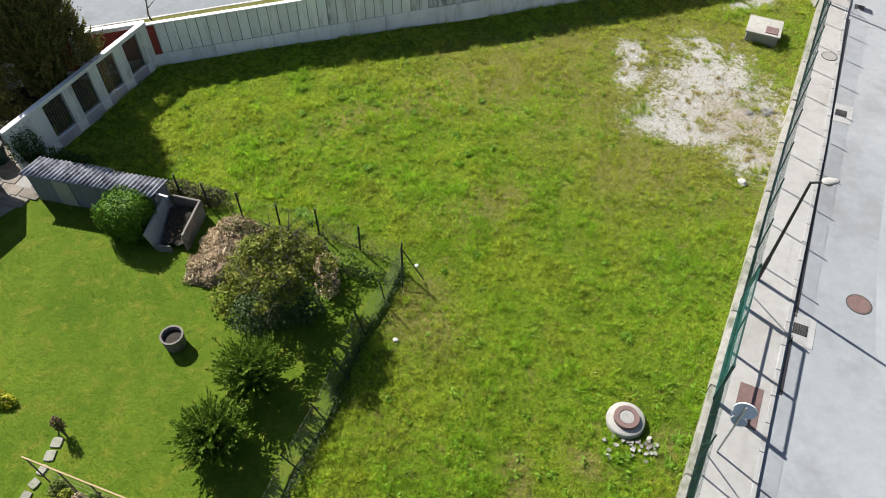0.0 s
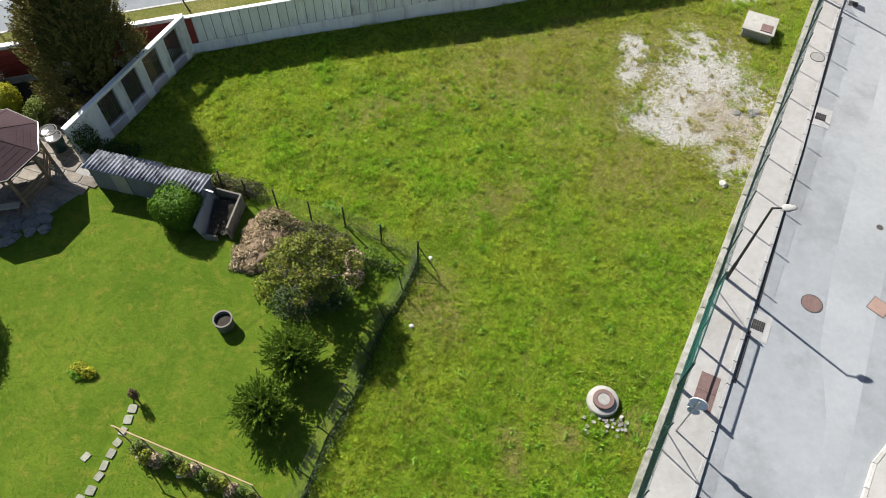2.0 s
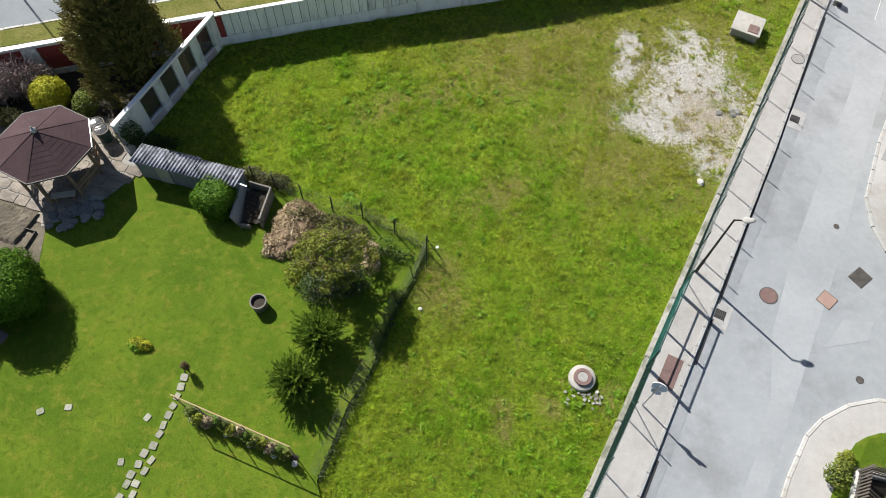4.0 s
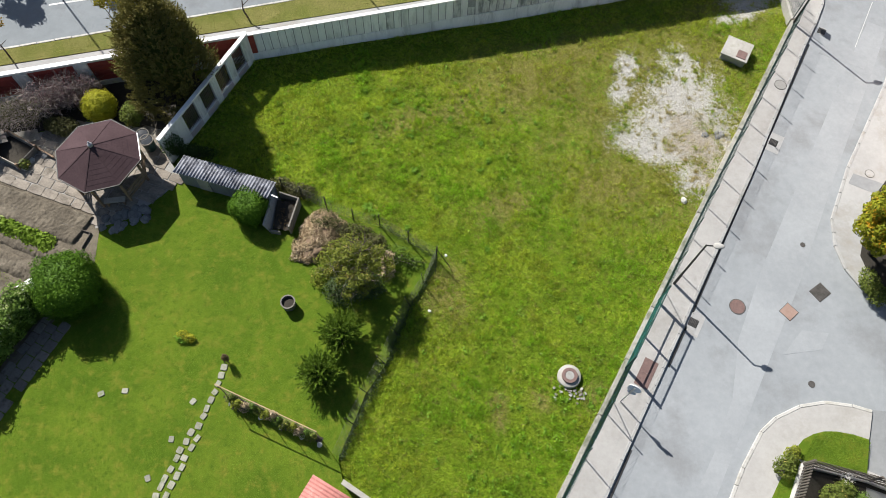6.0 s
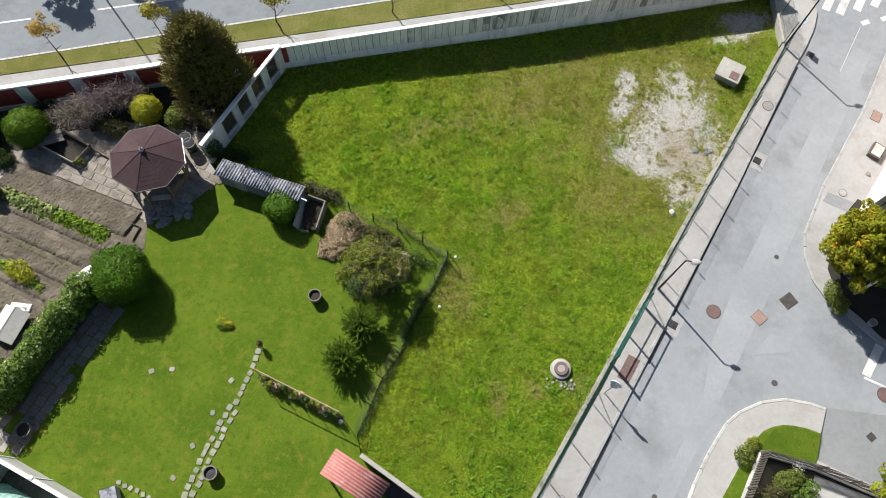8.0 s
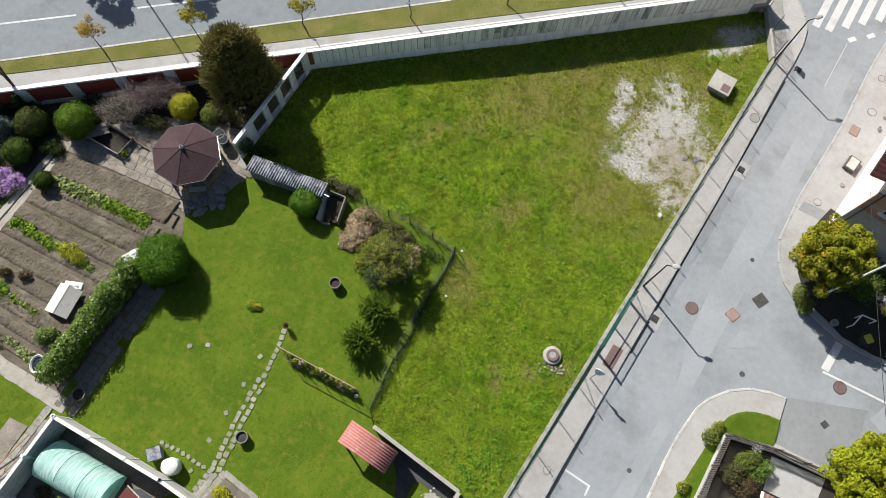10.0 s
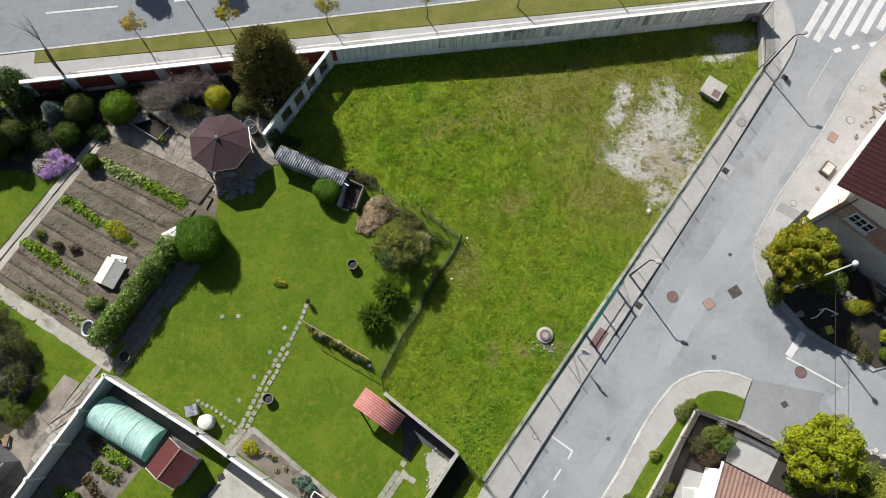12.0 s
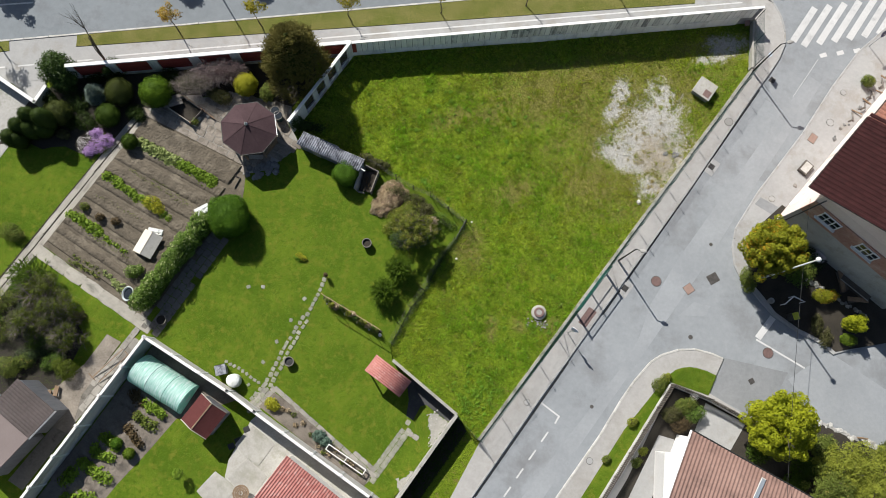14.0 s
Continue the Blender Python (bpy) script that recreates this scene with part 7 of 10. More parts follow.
for i in range(NS):
    a0, a1 = 2 * math.pi * i / NS, 2 * math.pi * (i + 1) / NS
    bm = bmesh.new()
    rows = 9
    for j in range(rows):
        f0, f1 = j / rows, (j + 1) / rows
        r0, r1 = R * (1 - f0), R * (1 - f1)
        z0, z1 = 2.2 + 0.95 * f0, 2.2 + 0.95 * f1
        lift = 0.006
        v = [bm.verts.new(p) for p in ((math.cos(a0) * r0, math.sin(a0) * r0, z0 + lift), (math.cos(a1) * r0, math.sin(a1) * r0, z0 + lift), (math.cos(a1) * r1, math.sin(a1) * r1, z1), (math.cos(a0) * r1, math.sin(a0) * r1, z1))]
        if r1 > 0.01:
            bm.faces.new(v)
        else:
            bm.faces.new((v[0], v[1], v[2]))
        w = [bm.verts.new((p.co.x, p.co.y, p.co.z - lift)) for p in v[:2]]
        bm.faces.new((v[0], w[0], w[1], v[1]))
    part("roof_panel", bm, BROWN_SHINGLE, gz0)
    bm = bmesh.new()
    bar(bm, (math.cos(a0) * R, math.sin(a0) * R, 2.2), (0, 0, 3.165), 0.06, 0.015)
    part("hip", bm, BROWN_SHINGLE, gz0)
    bm = bmesh.new()
    bar(bm, (math.cos(a0) * (R - 0.35), math.sin(a0) * (R - 0.35), -0.05), (math.cos(a0) * (R - 0.35), math.sin(a0) * (R - 0.35), 2.3), 0.1)
    part("post", bm, TIMBER, gz0)
    bm = bmesh.new()
    bar(bm, (math.cos(a0) * (R + 0.03), math.sin(a0) * (R + 0.03), 2.17), (math.cos(a1) * (R + 0.03), math.sin(a1) * (R + 0.03), 2.17), 0.04, 0.08)
    part("gutter", bm, GALV if i == 0 else DARK_STEEL, gz0)
    if i not in (5, 6):
        for z in (0.35, 0.6, 0.85):
            bm = bmesh.new()
            bar(bm, (math.cos(a0) * (R - 0.35), math.sin(a0) * (R - 0.35), z), (math.cos(a1) * (R - 0.35), math.sin(a1) * (R - 0.35), z), 0.03, 0.16)
            part("rail", bm, TIMBER, gz0)
bm = bmesh.new()
lathe(bm, [(0.14, 3.12), (0.12, 3.24), (0.05, 3.3), (0.05, 3.42), (0.0, 3.46)], 12)
part("finial", bm, GALV, gz0)
# table and bench under it
t = thing("garden_table", -19.4, 19.0, 0.08, 20, "round timber table under the gazebo", "table")
bm = bmesh.new()
lathe(bm, [(0.0, 0.7), (0.6, 0.7), (0.6, 0.75), (0.0, 0.75)], 20)
part("tabletop", bm, TIMBER, t)
bm = bmesh.new()
rod(bm, (0, 0, -0.02), (0, 0, 0.7), 0.06)
part("leg", bm, TIMBER, t)
b0 = thing("bench", *(-18.50, 17.47), 0.08, 12, "timber bench before the gazebo", "bench")
bm = bmesh.new()
box(bm, 0, 0, 0.4, 1.1, 0.32, 0.06)
soften(bm, 0.01)
part("seat", bm, TIMBER_GREY, b0)
for sx in (-0.42, 0.42):
    bm = bmesh.new()
    box(bm, sx, 0, -0.02, 0.08, 0.28, 0.42)
    part("leg", bm, TIMBER, b0)

# two tubs beside the gazebo
for i, p in enumerate(((-17.88, 21.40), (-17.56, 21.05))):
    t = thing("rain_tub", p[0], p[1], 0.08, 0, "round rain tub with a pale rim", "tub", "rain tubs")
    bm = bmesh.new()
    lathe(bm, [(0.0, -0.02), (0.27, -0.02), (0.33, 0.5), (0.34, 0.84)], 24, caps=False)
    part("body", bm, GREEN_STEEL, t, smooth=True)
    bm = bmesh.new()
    lathe(bm, [(0.33, 0.8), (0.375, 0.8), (0.375, 0.86), (0.33, 0.86), (0.33, 0.8)], 24, caps=False)
    part("rim", bm, COMPOST_SLAB, t)
    bm = bmesh.new()
    lathe(bm, [(0.0, 0.8), (0.3, 0.8), (0.3, 0.84), (0.0, 0.85)], 24)
    part("water", bm, GLASS, t, "dark rain water")

# open timber bin full of dark earth, one grey board leaning on it
ar = thing("timber_bin", -25.1, 20.2, 0.08, 0, "open weathered timber bin with a leaning grey board", "bin")
rim = [(-1.6, 0.0), (-0.35, 1.0), (1.45, 0.2), (0.85, -1.05)]
for k, ((x0, y0), (x1, y1)) in enumerate(zip(rim, rim[1:] + rim[:1])):
    for z in (0.12, 0.34):
        bm = bmesh.new()
        bar(bm, (x0, y0, z), (x1, y1, z), 0.05, 0.2)
        soften(bm, 0.008)
        part("side_board", bm, BOARD_GREY if k != 3 else TIMBER_GREY, ar)
    bm = bmesh.new()
    box(bm, x0, y0, -0.05, 0.11, 0.11, 0.62)
    part("post", bm, TIMBER, ar)
bm = bmesh.new()
prism(bm, [(x * 0.96, y * 0.96) for x, y in rim], -0.04, 0.1)
part("earth", bm, SOIL_AND_SHADE, ar, "dark earth")
for k in range(3):
    bm = bmesh.new()
    box(bm, 0, -0.3 + 0.3 * k, 0, 1.5, 0.28, 0.03)
    bm.transform(pose(-1.0, 0.35, 0.55, 0, 18, 38))
    part("leaning_board", bm, BOARD_GREY, ar, "silvered leaning board")
bm = bmesh.new()
bar(bm, (-0.3, 1.05, 0.5), (2.5, -0.25, 0.16), 0.09, 0.07)
part("loose_rail", bm, TIMBER, ar)
slab("flat_stone", [(-25.4, 21.4), (-24.16, 21.75), (-23.75, 21.1), (-24.45, 20.75)], 0.08, 0.14, PAVING_STONE, "large flat pale stone beside the timber bin", "stone")
loose_shrub("shrub", -24.0, 19.35, 0.08, [(0, 0, 0.25, 0.3, 0.3, 0.25)], MIXED_BUSH, "small yellowing plant beside the timber bin", 300, 0.05, 1650)

# rockery in front of the gazebo
rng = np.random.default_rng(31)
for i in range(46):
    x, y = rng.uniform(-19.0, -16.6), rng.uniform(15.9, 17.4)
    if y < 15.7 + (x + 19.2) * 0.45 - 0.2 or y > 16.4 + (x + 19.2) * 0.55:
        continue
    stone(x, y, 0.07, rng.uniform(0.15, 0.3), 100 + i, SLATE_STONE, "grey rockery stone before the gazebo", "rockery stones", 0.4, 33 * i)
for i in range(8):
    x, y = (-23.88, 19.62)
    stone(x + rng.normal(0, 0.3), y + rng.normal(0, 0.3), 0.08, rng.uniform(0.1, 0.2), 160 + i, GRAVEL_STONE if i % 2 else CONCRETE_GREY, "stone beside the arbour", "rockery stones", 0.6)

# ornamental shrubs along the red and white wall
loose_shrub("laurel", *(-35.21, 20.99), 0.07, [(0, 0, 1.3, 1.4, 1.4, 1.2), (0.6, -0.7, 1.0, 1.0, 1.0, 1.0), (-0.6, 0.5, 1.0, 1.0, 1.0, 1.0), (0.1, 0.1, 1.9, 0.9, 0.9, 0.7)], LAUREL, "large glossy dark green laurel", 9000, 0.085, 41, 0.45)
rng = np.random.default_rng(42)
t = thing("blue_spruce", *(-32.14, 19.89), 0.07, 0, "small blue spruce beside clipped shrubs", "tree")
bm = bmesh.new()
rod(bm, (0, 0, -0.05), (0, 0, 1.8), 0.06, 0.015, n=6)
for i in range(26):
    h, a = 0.2 + 0.06 * i, 2.4 * i
    q = 0.85 * (1 - h / 2.0)
    rod(bm, (0, 0, h), (math.cos(a) * q, math.sin(a) * q, h + 0.08), 0.015, 0.005, n=4)
part("trunk", bm, BARK, t)
part("foliage", needle_sprays([(0, 0, 0.35, 0.85, 0.85, 0.35), (0, 0, 0.8, 0.65, 0.65, 0.4), (0, 0, 1.3, 0.4, 0.4, 0.5)], 4200, 0.13, 0.03, BLUE_SPRUCE, rng, shell=0.5), None, t)
for i, (p, rx, rz, m, lab) in enumerate((((-30.16, 20.32), 1.05, 0.95, OLIVE_BALL, "round clipped olive-green shrub"), ((-34.29, 17.69), 1.0, 0.9, OLIVE_BALL, "round clipped olive-green shrub near the drive"), ((-30.61, 18.31), 0.95, 0.7, YEW, "round dark green shrub"), ((-27.30, 20.84), 1.25, 1.1, SUN_TOP, "round clipped shrub with sunlit yellow-green top"), ((-20.67, 23.03), 0.92, 0.85, GOLD_LEAF, "golden yellow clipped ball shrub"), ((-28.43, 16.61), 0.62, 0.55, YEW, "dark round shrub at the vegetable plot"))):
    ball_shrub("ball_shrub", p[0], p[1], 0.07, rx, rx, rz, m, lab, int(4500 * rx), 0.05, 43 + i, 0.07, "ornamental shrubs")
# cloud-pruned tree with several pads
cp = thing("cloud_pruned_tree", *(-36.84, 15.68), 0.07, 0, "cloud-pruned dark green tree with rounded pads", "tree")
base = Vector((*(-36.84, 15.68), 0.07))
bm = bmesh.new()
pads = [((-35.89, 16.69), 2.5, 0.72), ((-34.73, 16.72), 2.7, 0.8), ((-36.48, 15.81), 2.2, 0.68), ((-36.96, 14.85), 1.9, 0.7), ((-36.44, 14.88), 1.6, 0.65), ((-35.72, 15.95), 1.9, 0.85), ((-34.93, 16.19), 1.7, 0.8)]
for p, h, r in pads:
    rod(bm, (0, 0, 0.1 * h), (p[0] - base.x, p[1] - base.y, h), 0.06, 0.03, n=6)
rod(bm, (0, 0, -0.1), (0, 0, 1.2), 0.09, 0.06, n=7)
part("trunk", bm, BARK, cp)
rng = np.random.default_rng(51)
for p, h, r in pads:
    rz = 0.5 * h + 0.2
    bm = lump_mesh("pad", r * 0.93, r * 0.93, rz * 0.97, TOPIARY, 51, 0.06)
    bm.transform(Matrix.Translation((p[0] - base.x, p[1] - base.y, rz)))
    pad = part("pad", bm, TOPIARY, cp, smooth=True)
    pts, d = clump_points([(p[0] - base.x, p[1] - base.y, rz, r, r, rz)], 2300, rng, 0.93, 0.03)
    tagged(part("leaves", leaf_mesh("leaves", pts, d * 1.5, 0.045, 0.5, TOPIARY, rng), None, pad), "", "", "", "stuff")
# low dark growth added between the shrubs to deepen the shade there
for j, (p, r) in enumerate((((-33.60, 19.06), 0.9), ((-32.46, 17.61), 0.8), ((-33.88, 17.45), 0.7), ((-32.96, 21.71), 0.9), ((-31.55, 22.42), 0.9), ((-28.78, 19.12), 0.7), ((-27.00, 22.80), 0.8), ((-35.90, 19.06), 0.6))):
    loose_shrub("shrub", p[0], p[1], 0.07, [(0, 0, 0.4, r, r, 0.4), (0.5, -0.3, 0.3, r * 0.7, r * 0.7, 0.35)], TOPIARY, "low dark evergreen added to deepen the shade of taller shrubs", 1300, 0.06, 640 + j, group="shade shrubs")
# bare-twigged bush and purple shrub
for j, (x, y, m, lab, n) in enumerate(((-24.6, 22.0, GREY_BUSH, "sparse twiggy bush with grey-brown leaves", 1500), (-22.2, 23.7, PURPLE_BUSH, "purple-leaved shrub against the red wall", 2200), (-23.6, 23.1, PURPLE_BUSH, "purple-brown twiggy shrub before the wall", 1700))):
    rng = np.random.default_rng(520 + j)
    cl = [(0, 0, 1.2, 1.15, 1.05, 1.0), (0.75, 0.3, 1.1, 0.75, 0.7, 0.8), (-0.75, -0.2, 1.0, 0.8, 0.7, 0.8)]
    t = loose_shrub("shrub", x, y, 0.07, cl, m, lab, n, 0.05, 52 + j, twigs=60, shell=0.2, bark=DARK_TWIG)
    tagged(part("branch_tangle", twig_mass("branch_tangle", cl, 1500, 0.45, 0.008, BARE_TWIG, rng), None, t), "", "", "", "stuff")
loose_shrub("shrub", *(-22.43, 21.76), 0.07, [(0, 0, 0.45, 0.9, 0.6, 0.45), (-0.7, 0.2, 0.35, 0.6, 0.5, 0.35)], GREY_BUSH, "low grey-green shrub behind the gazebo", 2400, 0.055, 56)
loose_shrub("shrub", *(-18.88, 22.81), 0.07, [(0, 0, 0.6, 0.6, 0.75, 0.6)], MIXED_BUSH, "green shrub beside the conifer", 2000, 0.055, 57)
# flowers beside the path
f1 = loose_shrub("aster_clump", *(-30.91, 15.78), 0.05, [(0, 0, 0.35, 0.75, 0.6, 0.35), (0.6, 0.6, 0.35, 0.6, 0.6, 0.35), (-0.3, 1.0, 0.35, 0.55, 0.5, 0.35), (-0.5, -0.5, 0.3, 0.5, 0.4, 0.3)], LILAC, "clump of lilac asters in full flower", 2300, 0.05, 58, 0.8, category="flowers")
loose_shrub("aster_clump", *(-30.87, 15.96), 0.05, [(0, 0, 0.2, 0.9, 0.8, 0.3), (0.4, 0.6, 0.25, 0.5, 0.5, 0.25)], MIXED_BUSH, "green stems between lilac asters", 1500, 0.05, 59, category="flowers")
loose_shrub("daisy_clump", *(-31.96, 15.65), 0.05, [(0, 0, 0.3, 0.45, 0.7, 0.3), (0.25, 0.9, 0.35, 0.3, 0.4, 0.3), (-0.35, 0.3, 0.25, 0.3, 0.4, 0.25)], WHITE_PETAL, "pale pink daisies beside lilac asters", 420, 0.04, 60, 0.8, category="flowers")
loose_shrub("shrub", *(-33.72, 16.19), 0.05, [(0, 0, 0.35, 0.55, 0.4, 0.3)], GREY_BUSH, "small brownish shrub in the shade", 700, 0.06, 61)
loose_shrub("shrub", *(-35.31, 7.87), 0.05, [(0, 0, 0.4, 0.8, 0.7, 0.4), (0.6, -0.2, 0.4, 0.6, 0.5, 0.35)], MIXED_BUSH, "fading brownish shrub beside the path", 1900, 0.06, 62)

# vegetable plot: earth with ridges and furrows
PLOT = [(-32.55, 7.75), (-27.95, 18.95), (-19.5, 16.6), (-24.5, 4.4)]
U, V = Vector((0.9585, -0.285)), Vector((0.37, 0.929))
nu, nv = 170, 220
o, a, b, c = (Vector(p) for p in (PLOT[0], PLOT[1], PLOT[2], PLOT[3]))
V3, idx = [], []
FURROWS = (0.07, 0.14, 0.26, 0.345, 0.455, 0.555, 0.655, 0.755, 0.85)
for j in range(nv + 1):
    for i in range(nu + 1):
        s, t = i / nu, j / nv
        p = (o.lerp(c, s)).lerp(a.lerp(b, s), t)
        h = 0.13 + 0.02 * math.sin(p.x * 31.0 + 9 * noise.noise(Vector((p.x, p.y, 7)))) * noise.noise(Vector((p.x * 1.4, p.y * 1.4, 5)))
        for q in FURROWS:
            h -= 0.2 * math.exp(-(((t - q) * 11.2) / 0.17) ** 2)
        h += 0.035 * noise.noise(Vector((p.x * 2.2, p.y * 2.2, 0))) + 0.05 * noise.noise(Vector((p.x * 7, p.y * 7, 3)))
        if i in (0, nu) or j in (0, nv):
            h = 0.0
        V3.append((p.x, p.y, h + 0.07))
V3 = np.array(V3)
gi = np.arange((nu + 1) * (nv + 1)).reshape(nv + 1, nu + 1)
gf = np.stack([gi[:-1, :-1].ravel(), gi[:-1, 1:].ravel(), gi[1:, 1:].ravel(), gi[1:, :-1].ravel()], 1)
tagged(new("vegetable_plot", np_mesh("vegetable_plot", V3, gf, SOIL, True)), "bare vegetable plot with ridges and furrows", "soil", "", "structure")
# timber boards along the plot
for k, (p, q) in enumerate((((-28.35, 18.02), (-19.41, 15.64)), ((-19.41, 15.64), (-19.63, 14.75)))):
    bm = bmesh.new()
    bar(bm, (p[0], p[1], 0.11), (q[0], q[1], 0.11), 0.035, 0.16)
    tagged(part("bed_edging_board", bm, FENCE_DARK), "dark timber board edging the vegetable plot", "edging")
ROWS_VEG = [((-27.80, 16.85), (-24.50, 15.83), 14, PALE_VEG, "row of pale green cabbages", 0.19, 34, 0.5), ((-24.52, 15.92), (-21.20, 14.73), 17, VEG_LEAF, "row of bushy green vegetables", 0.11, 60, 0.5), ((-29.71, 13.74), (-26.65, 12.38), 15, VEG_LEAF, "row of green vegetables", 0.11, 40, 0.4), ((-26.55, 12.49), (-23.87, 11.30), 10, VEG_LEAF, "green vegetables beside a yellow bush", 0.09, 44, 0.36), ((-31.39, 10.19), (-28.68, 9.07), 13, VEG_LEAF, "row of leafy green vegetables", 0.12, 48, 0.42), ((-28.58, 8.96), (-26.32, 8.07), 9, VEG_LEAF, "thin row of small vegetables", 0.09, 18, 0.24), ((-30.47, 6.68), (-27.86, 5.79), 22, MIXED_BUSH, "row of small dull lettuces", 0.06, 12, 0.15), ((-30.24, 7.08), (-27.75, 6.17), 20, MIXED_BUSH, "row of small seedlings", 0.05, 10, 0.13), ((-26.06, 14.12), (-22.52, 12.80), 30, MIXED_BUSH, "row of tiny seedlings", 0.03, 5, 0.1), ((-29.97, 12.04), (-26.01, 10.79), 34, MIXED_BUSH, "row of tiny seedlings", 0.03, 5, 0.1), ((-26.72, 5.67), (-25.92, 5.17), 7, PALE_VEG, "pale round lettuces", 0.1, 20, 0.22), ((-27.80, 6.33), (-25.66, 5.36), 14, PALE_VEG, "row of yellowish lettuces", 0.08, 14, 0.2), ((-28.00, 14.56), (-22.91, 12.58), 40, MIXED_BUSH, "row of tiny seedlings", 0.035, 6, 0.12), ((-30.24, 9.22), (-25.99, 7.61), 36, MIXED_BUSH, "row of tiny seedlings", 0.035, 6, 0.12)]
for i, (p, q, n, m, lab, leaf, per, w) in enumerate(ROWS_VEG):
    leafy_row("vegetable_row", along(p, q, n, 0.06, 300 + i), m, lab, leaf, int(per * 1.3), 310 + i, 0.28, w)
loose_shrub("currant_bush", *(-25.45, 12.23), 0.1, [(0, 0, 0.4, 0.7, 0.6, 0.4), (0.6, -0.35, 0.35, 0.5, 0.5, 0.35)], GOLD_LEAF, "yellow bushy plant in the vegetable plot", 1500, 0.05, 63)
for i, p in enumerate(((-27.79, 10.27), (-29.01, 10.34), (-30.44, 10.91))):
    loose_shrub("chard", p[0], p[1], 0.1, [(0, 0, 0.28, 0.36, 0.32, 0.28)], RED_VEG if i < 2 else MIXED_BUSH, "brownish bushy plant in the vegetable plot", 420, 0.06, 64 + i, category="vegetables")
loose_shrub("shrub", *(-25.38, 6.70), 0.1, [(0, 0, 0.4, 0.6, 0.5, 0.4), (0.4, 0.3, 0.35, 0.4, 0.4, 0.35)], IVY, "grey-green shrub beside the cold frame", 1400, 0.06, 67)

# cold frame of cream panels, and white sheets beside it
cf = thing("cold_frame", *(-24.86, 9.04), 0.08, 0, "gabled cold frame with cream and grey panels", "cold frame")
ang = math.degrees(math.atan2(-0.285, 0.9585))
cf.matrix_basis = cf.matrix_basis @ pose(0, 0, 0, 0, 0, ang + 92)
bm = bmesh.new()
for s in (-1, 1):
    box(bm, 0, s * 0.5, -0.05, 1.5, 0.04, 0.35)
    box(bm, s * 0.74, 0, -0.05, 0.04, 1.0, 0.35)
part("base_frame", bm, TIMBER, cf)
for s, m in ((1, COLD_FRAME), (-1, KERB_STONE)):
    bm = bmesh.new()
    box(bm, 0, 0, 0, 1.9, 0.85, 0.03)
    bm.transform(pose(0, s * 0.38, 0.5, -s * 25, 0, 0))
    soften(bm, 0.006)
    part("roof_panel", bm, m, cf)
bm = bmesh.new()
bar(bm, (-0.95, 0, 0.69), (0.95, 0, 0.69), 0.05)
part("ridge", bm, TIMBER_GREY, cf)
for i, (p, q) in enumerate((((-24.66, 10.13), (0.9, 0.35)), ((-21.60, 12.51), (0.9, 0.5)))):
    t = thing("plastic_sheet", p[0], p[1], 0.09, 40 * i, "crumpled pale plastic sheet beside the hedge", "plastic sheet", "pale sheets")
    bm = bmesh.new()
    bmesh.ops.create_grid(bm, x_segments=14, y_segments=12, size=0.5)
    for v in bm.verts:
        v.co = Vector((v.co.x * q[0] * 1.3, v.co.y * q[1] * 1.3, 0.12 + 0.22 * abs(noise.noise(v.co * 3 + Vector((i * 5, 0, 0)))) * (1 - 1.2 * v.co.length)))
    bmesh.ops.solidify(bm, geom=bm.faces[:], thickness=0.012)
    part("sheet", bm, WHITE_TARP, t, smooth=True)

t = thing("wash_tub", -25.3, 5.05, 0.09, 0, "old pale blue-grey wash tub at the end of the hedge", "tub")
bm = bmesh.new()
lathe(bm, [(0.0, -0.02), (0.36, -0.02), (0.46, 0.3), (0.5, 0.32), (0.49, 0.35), (0.44, 0.33), (0.34, 0.06), (0.0, 0.05)], 28)
bm.transform(Matrix.Diagonal((0.85, 1.15, 1, 1)))
part("body", bm, TUB_ENAMEL, t, smooth=True)
bm = bmesh.new()
lathe(bm, [(0.0, 0.18), (0.4, 0.18), (0.4, 0.2), (0.0, 0.21)], 24)
bm.transform(Matrix.Diagonal((0.85, 1.15, 1, 1)))
part("water", bm, GLASS, t, "still water")

# hedge row between the plot and the lawn
hedge = thing("hedge", *(-23.21, 8.18), 0.05, 0, "loose green hedge with pale leaf tips", "hedge")
ho = Vector((*(-23.21, 8.18), 0.05))
rng = np.random.default_rng(71)
cl, h0, h1 = [], Vector((-23.83, 4.52)), Vector((-20.84, 11.41))
bm = bmesh.new()
for i in range(17):
    p = h0.lerp(h1, i / 16)
    cl.append((p.x - ho.x + rng.normal(0, 0.1), p.y - ho.y + rng.normal(0, 0.1), 0.7, 0.6, 0.6, 0.75))
    cl.append((p.x - ho.x + rng.normal(0, 0.14), p.y - ho.y + rng.normal(0, 0.14), 1.55 + rng.normal(0, 0.12), 0.68, 0.68, 0.7))
    rod(bm, (p.x - ho.x, p.y - ho.y, -0.05), (p.x - ho.x, p.y - ho.y, 1.0), 0.03, 0.015, n=5)
part("woody_base", bm, BARK, hedge)
# dark core: the shade inside the hedge is put into its colour
bm = bmesh.new()
bar(bm, (h0.x - ho.x, h0.y - ho.y, 0.85), (h1.x - ho.x, h1.y - ho.y, 0.85), 0.75, 1.6)
bmesh.ops.subdivide_edges(bm, edges=bm.edges[:], cuts=6, use_grid_fill=True)
rough_up(bm, 0.22, 1.6)
part("inner_growth", bm, YEW, hedge, "dense inner growth, its shade put into the colour", True)
pts, d = clump_points(cl, 24000, rng, 0.55, 0.2, -0.8)
k = pts[:, 2] > 0.0
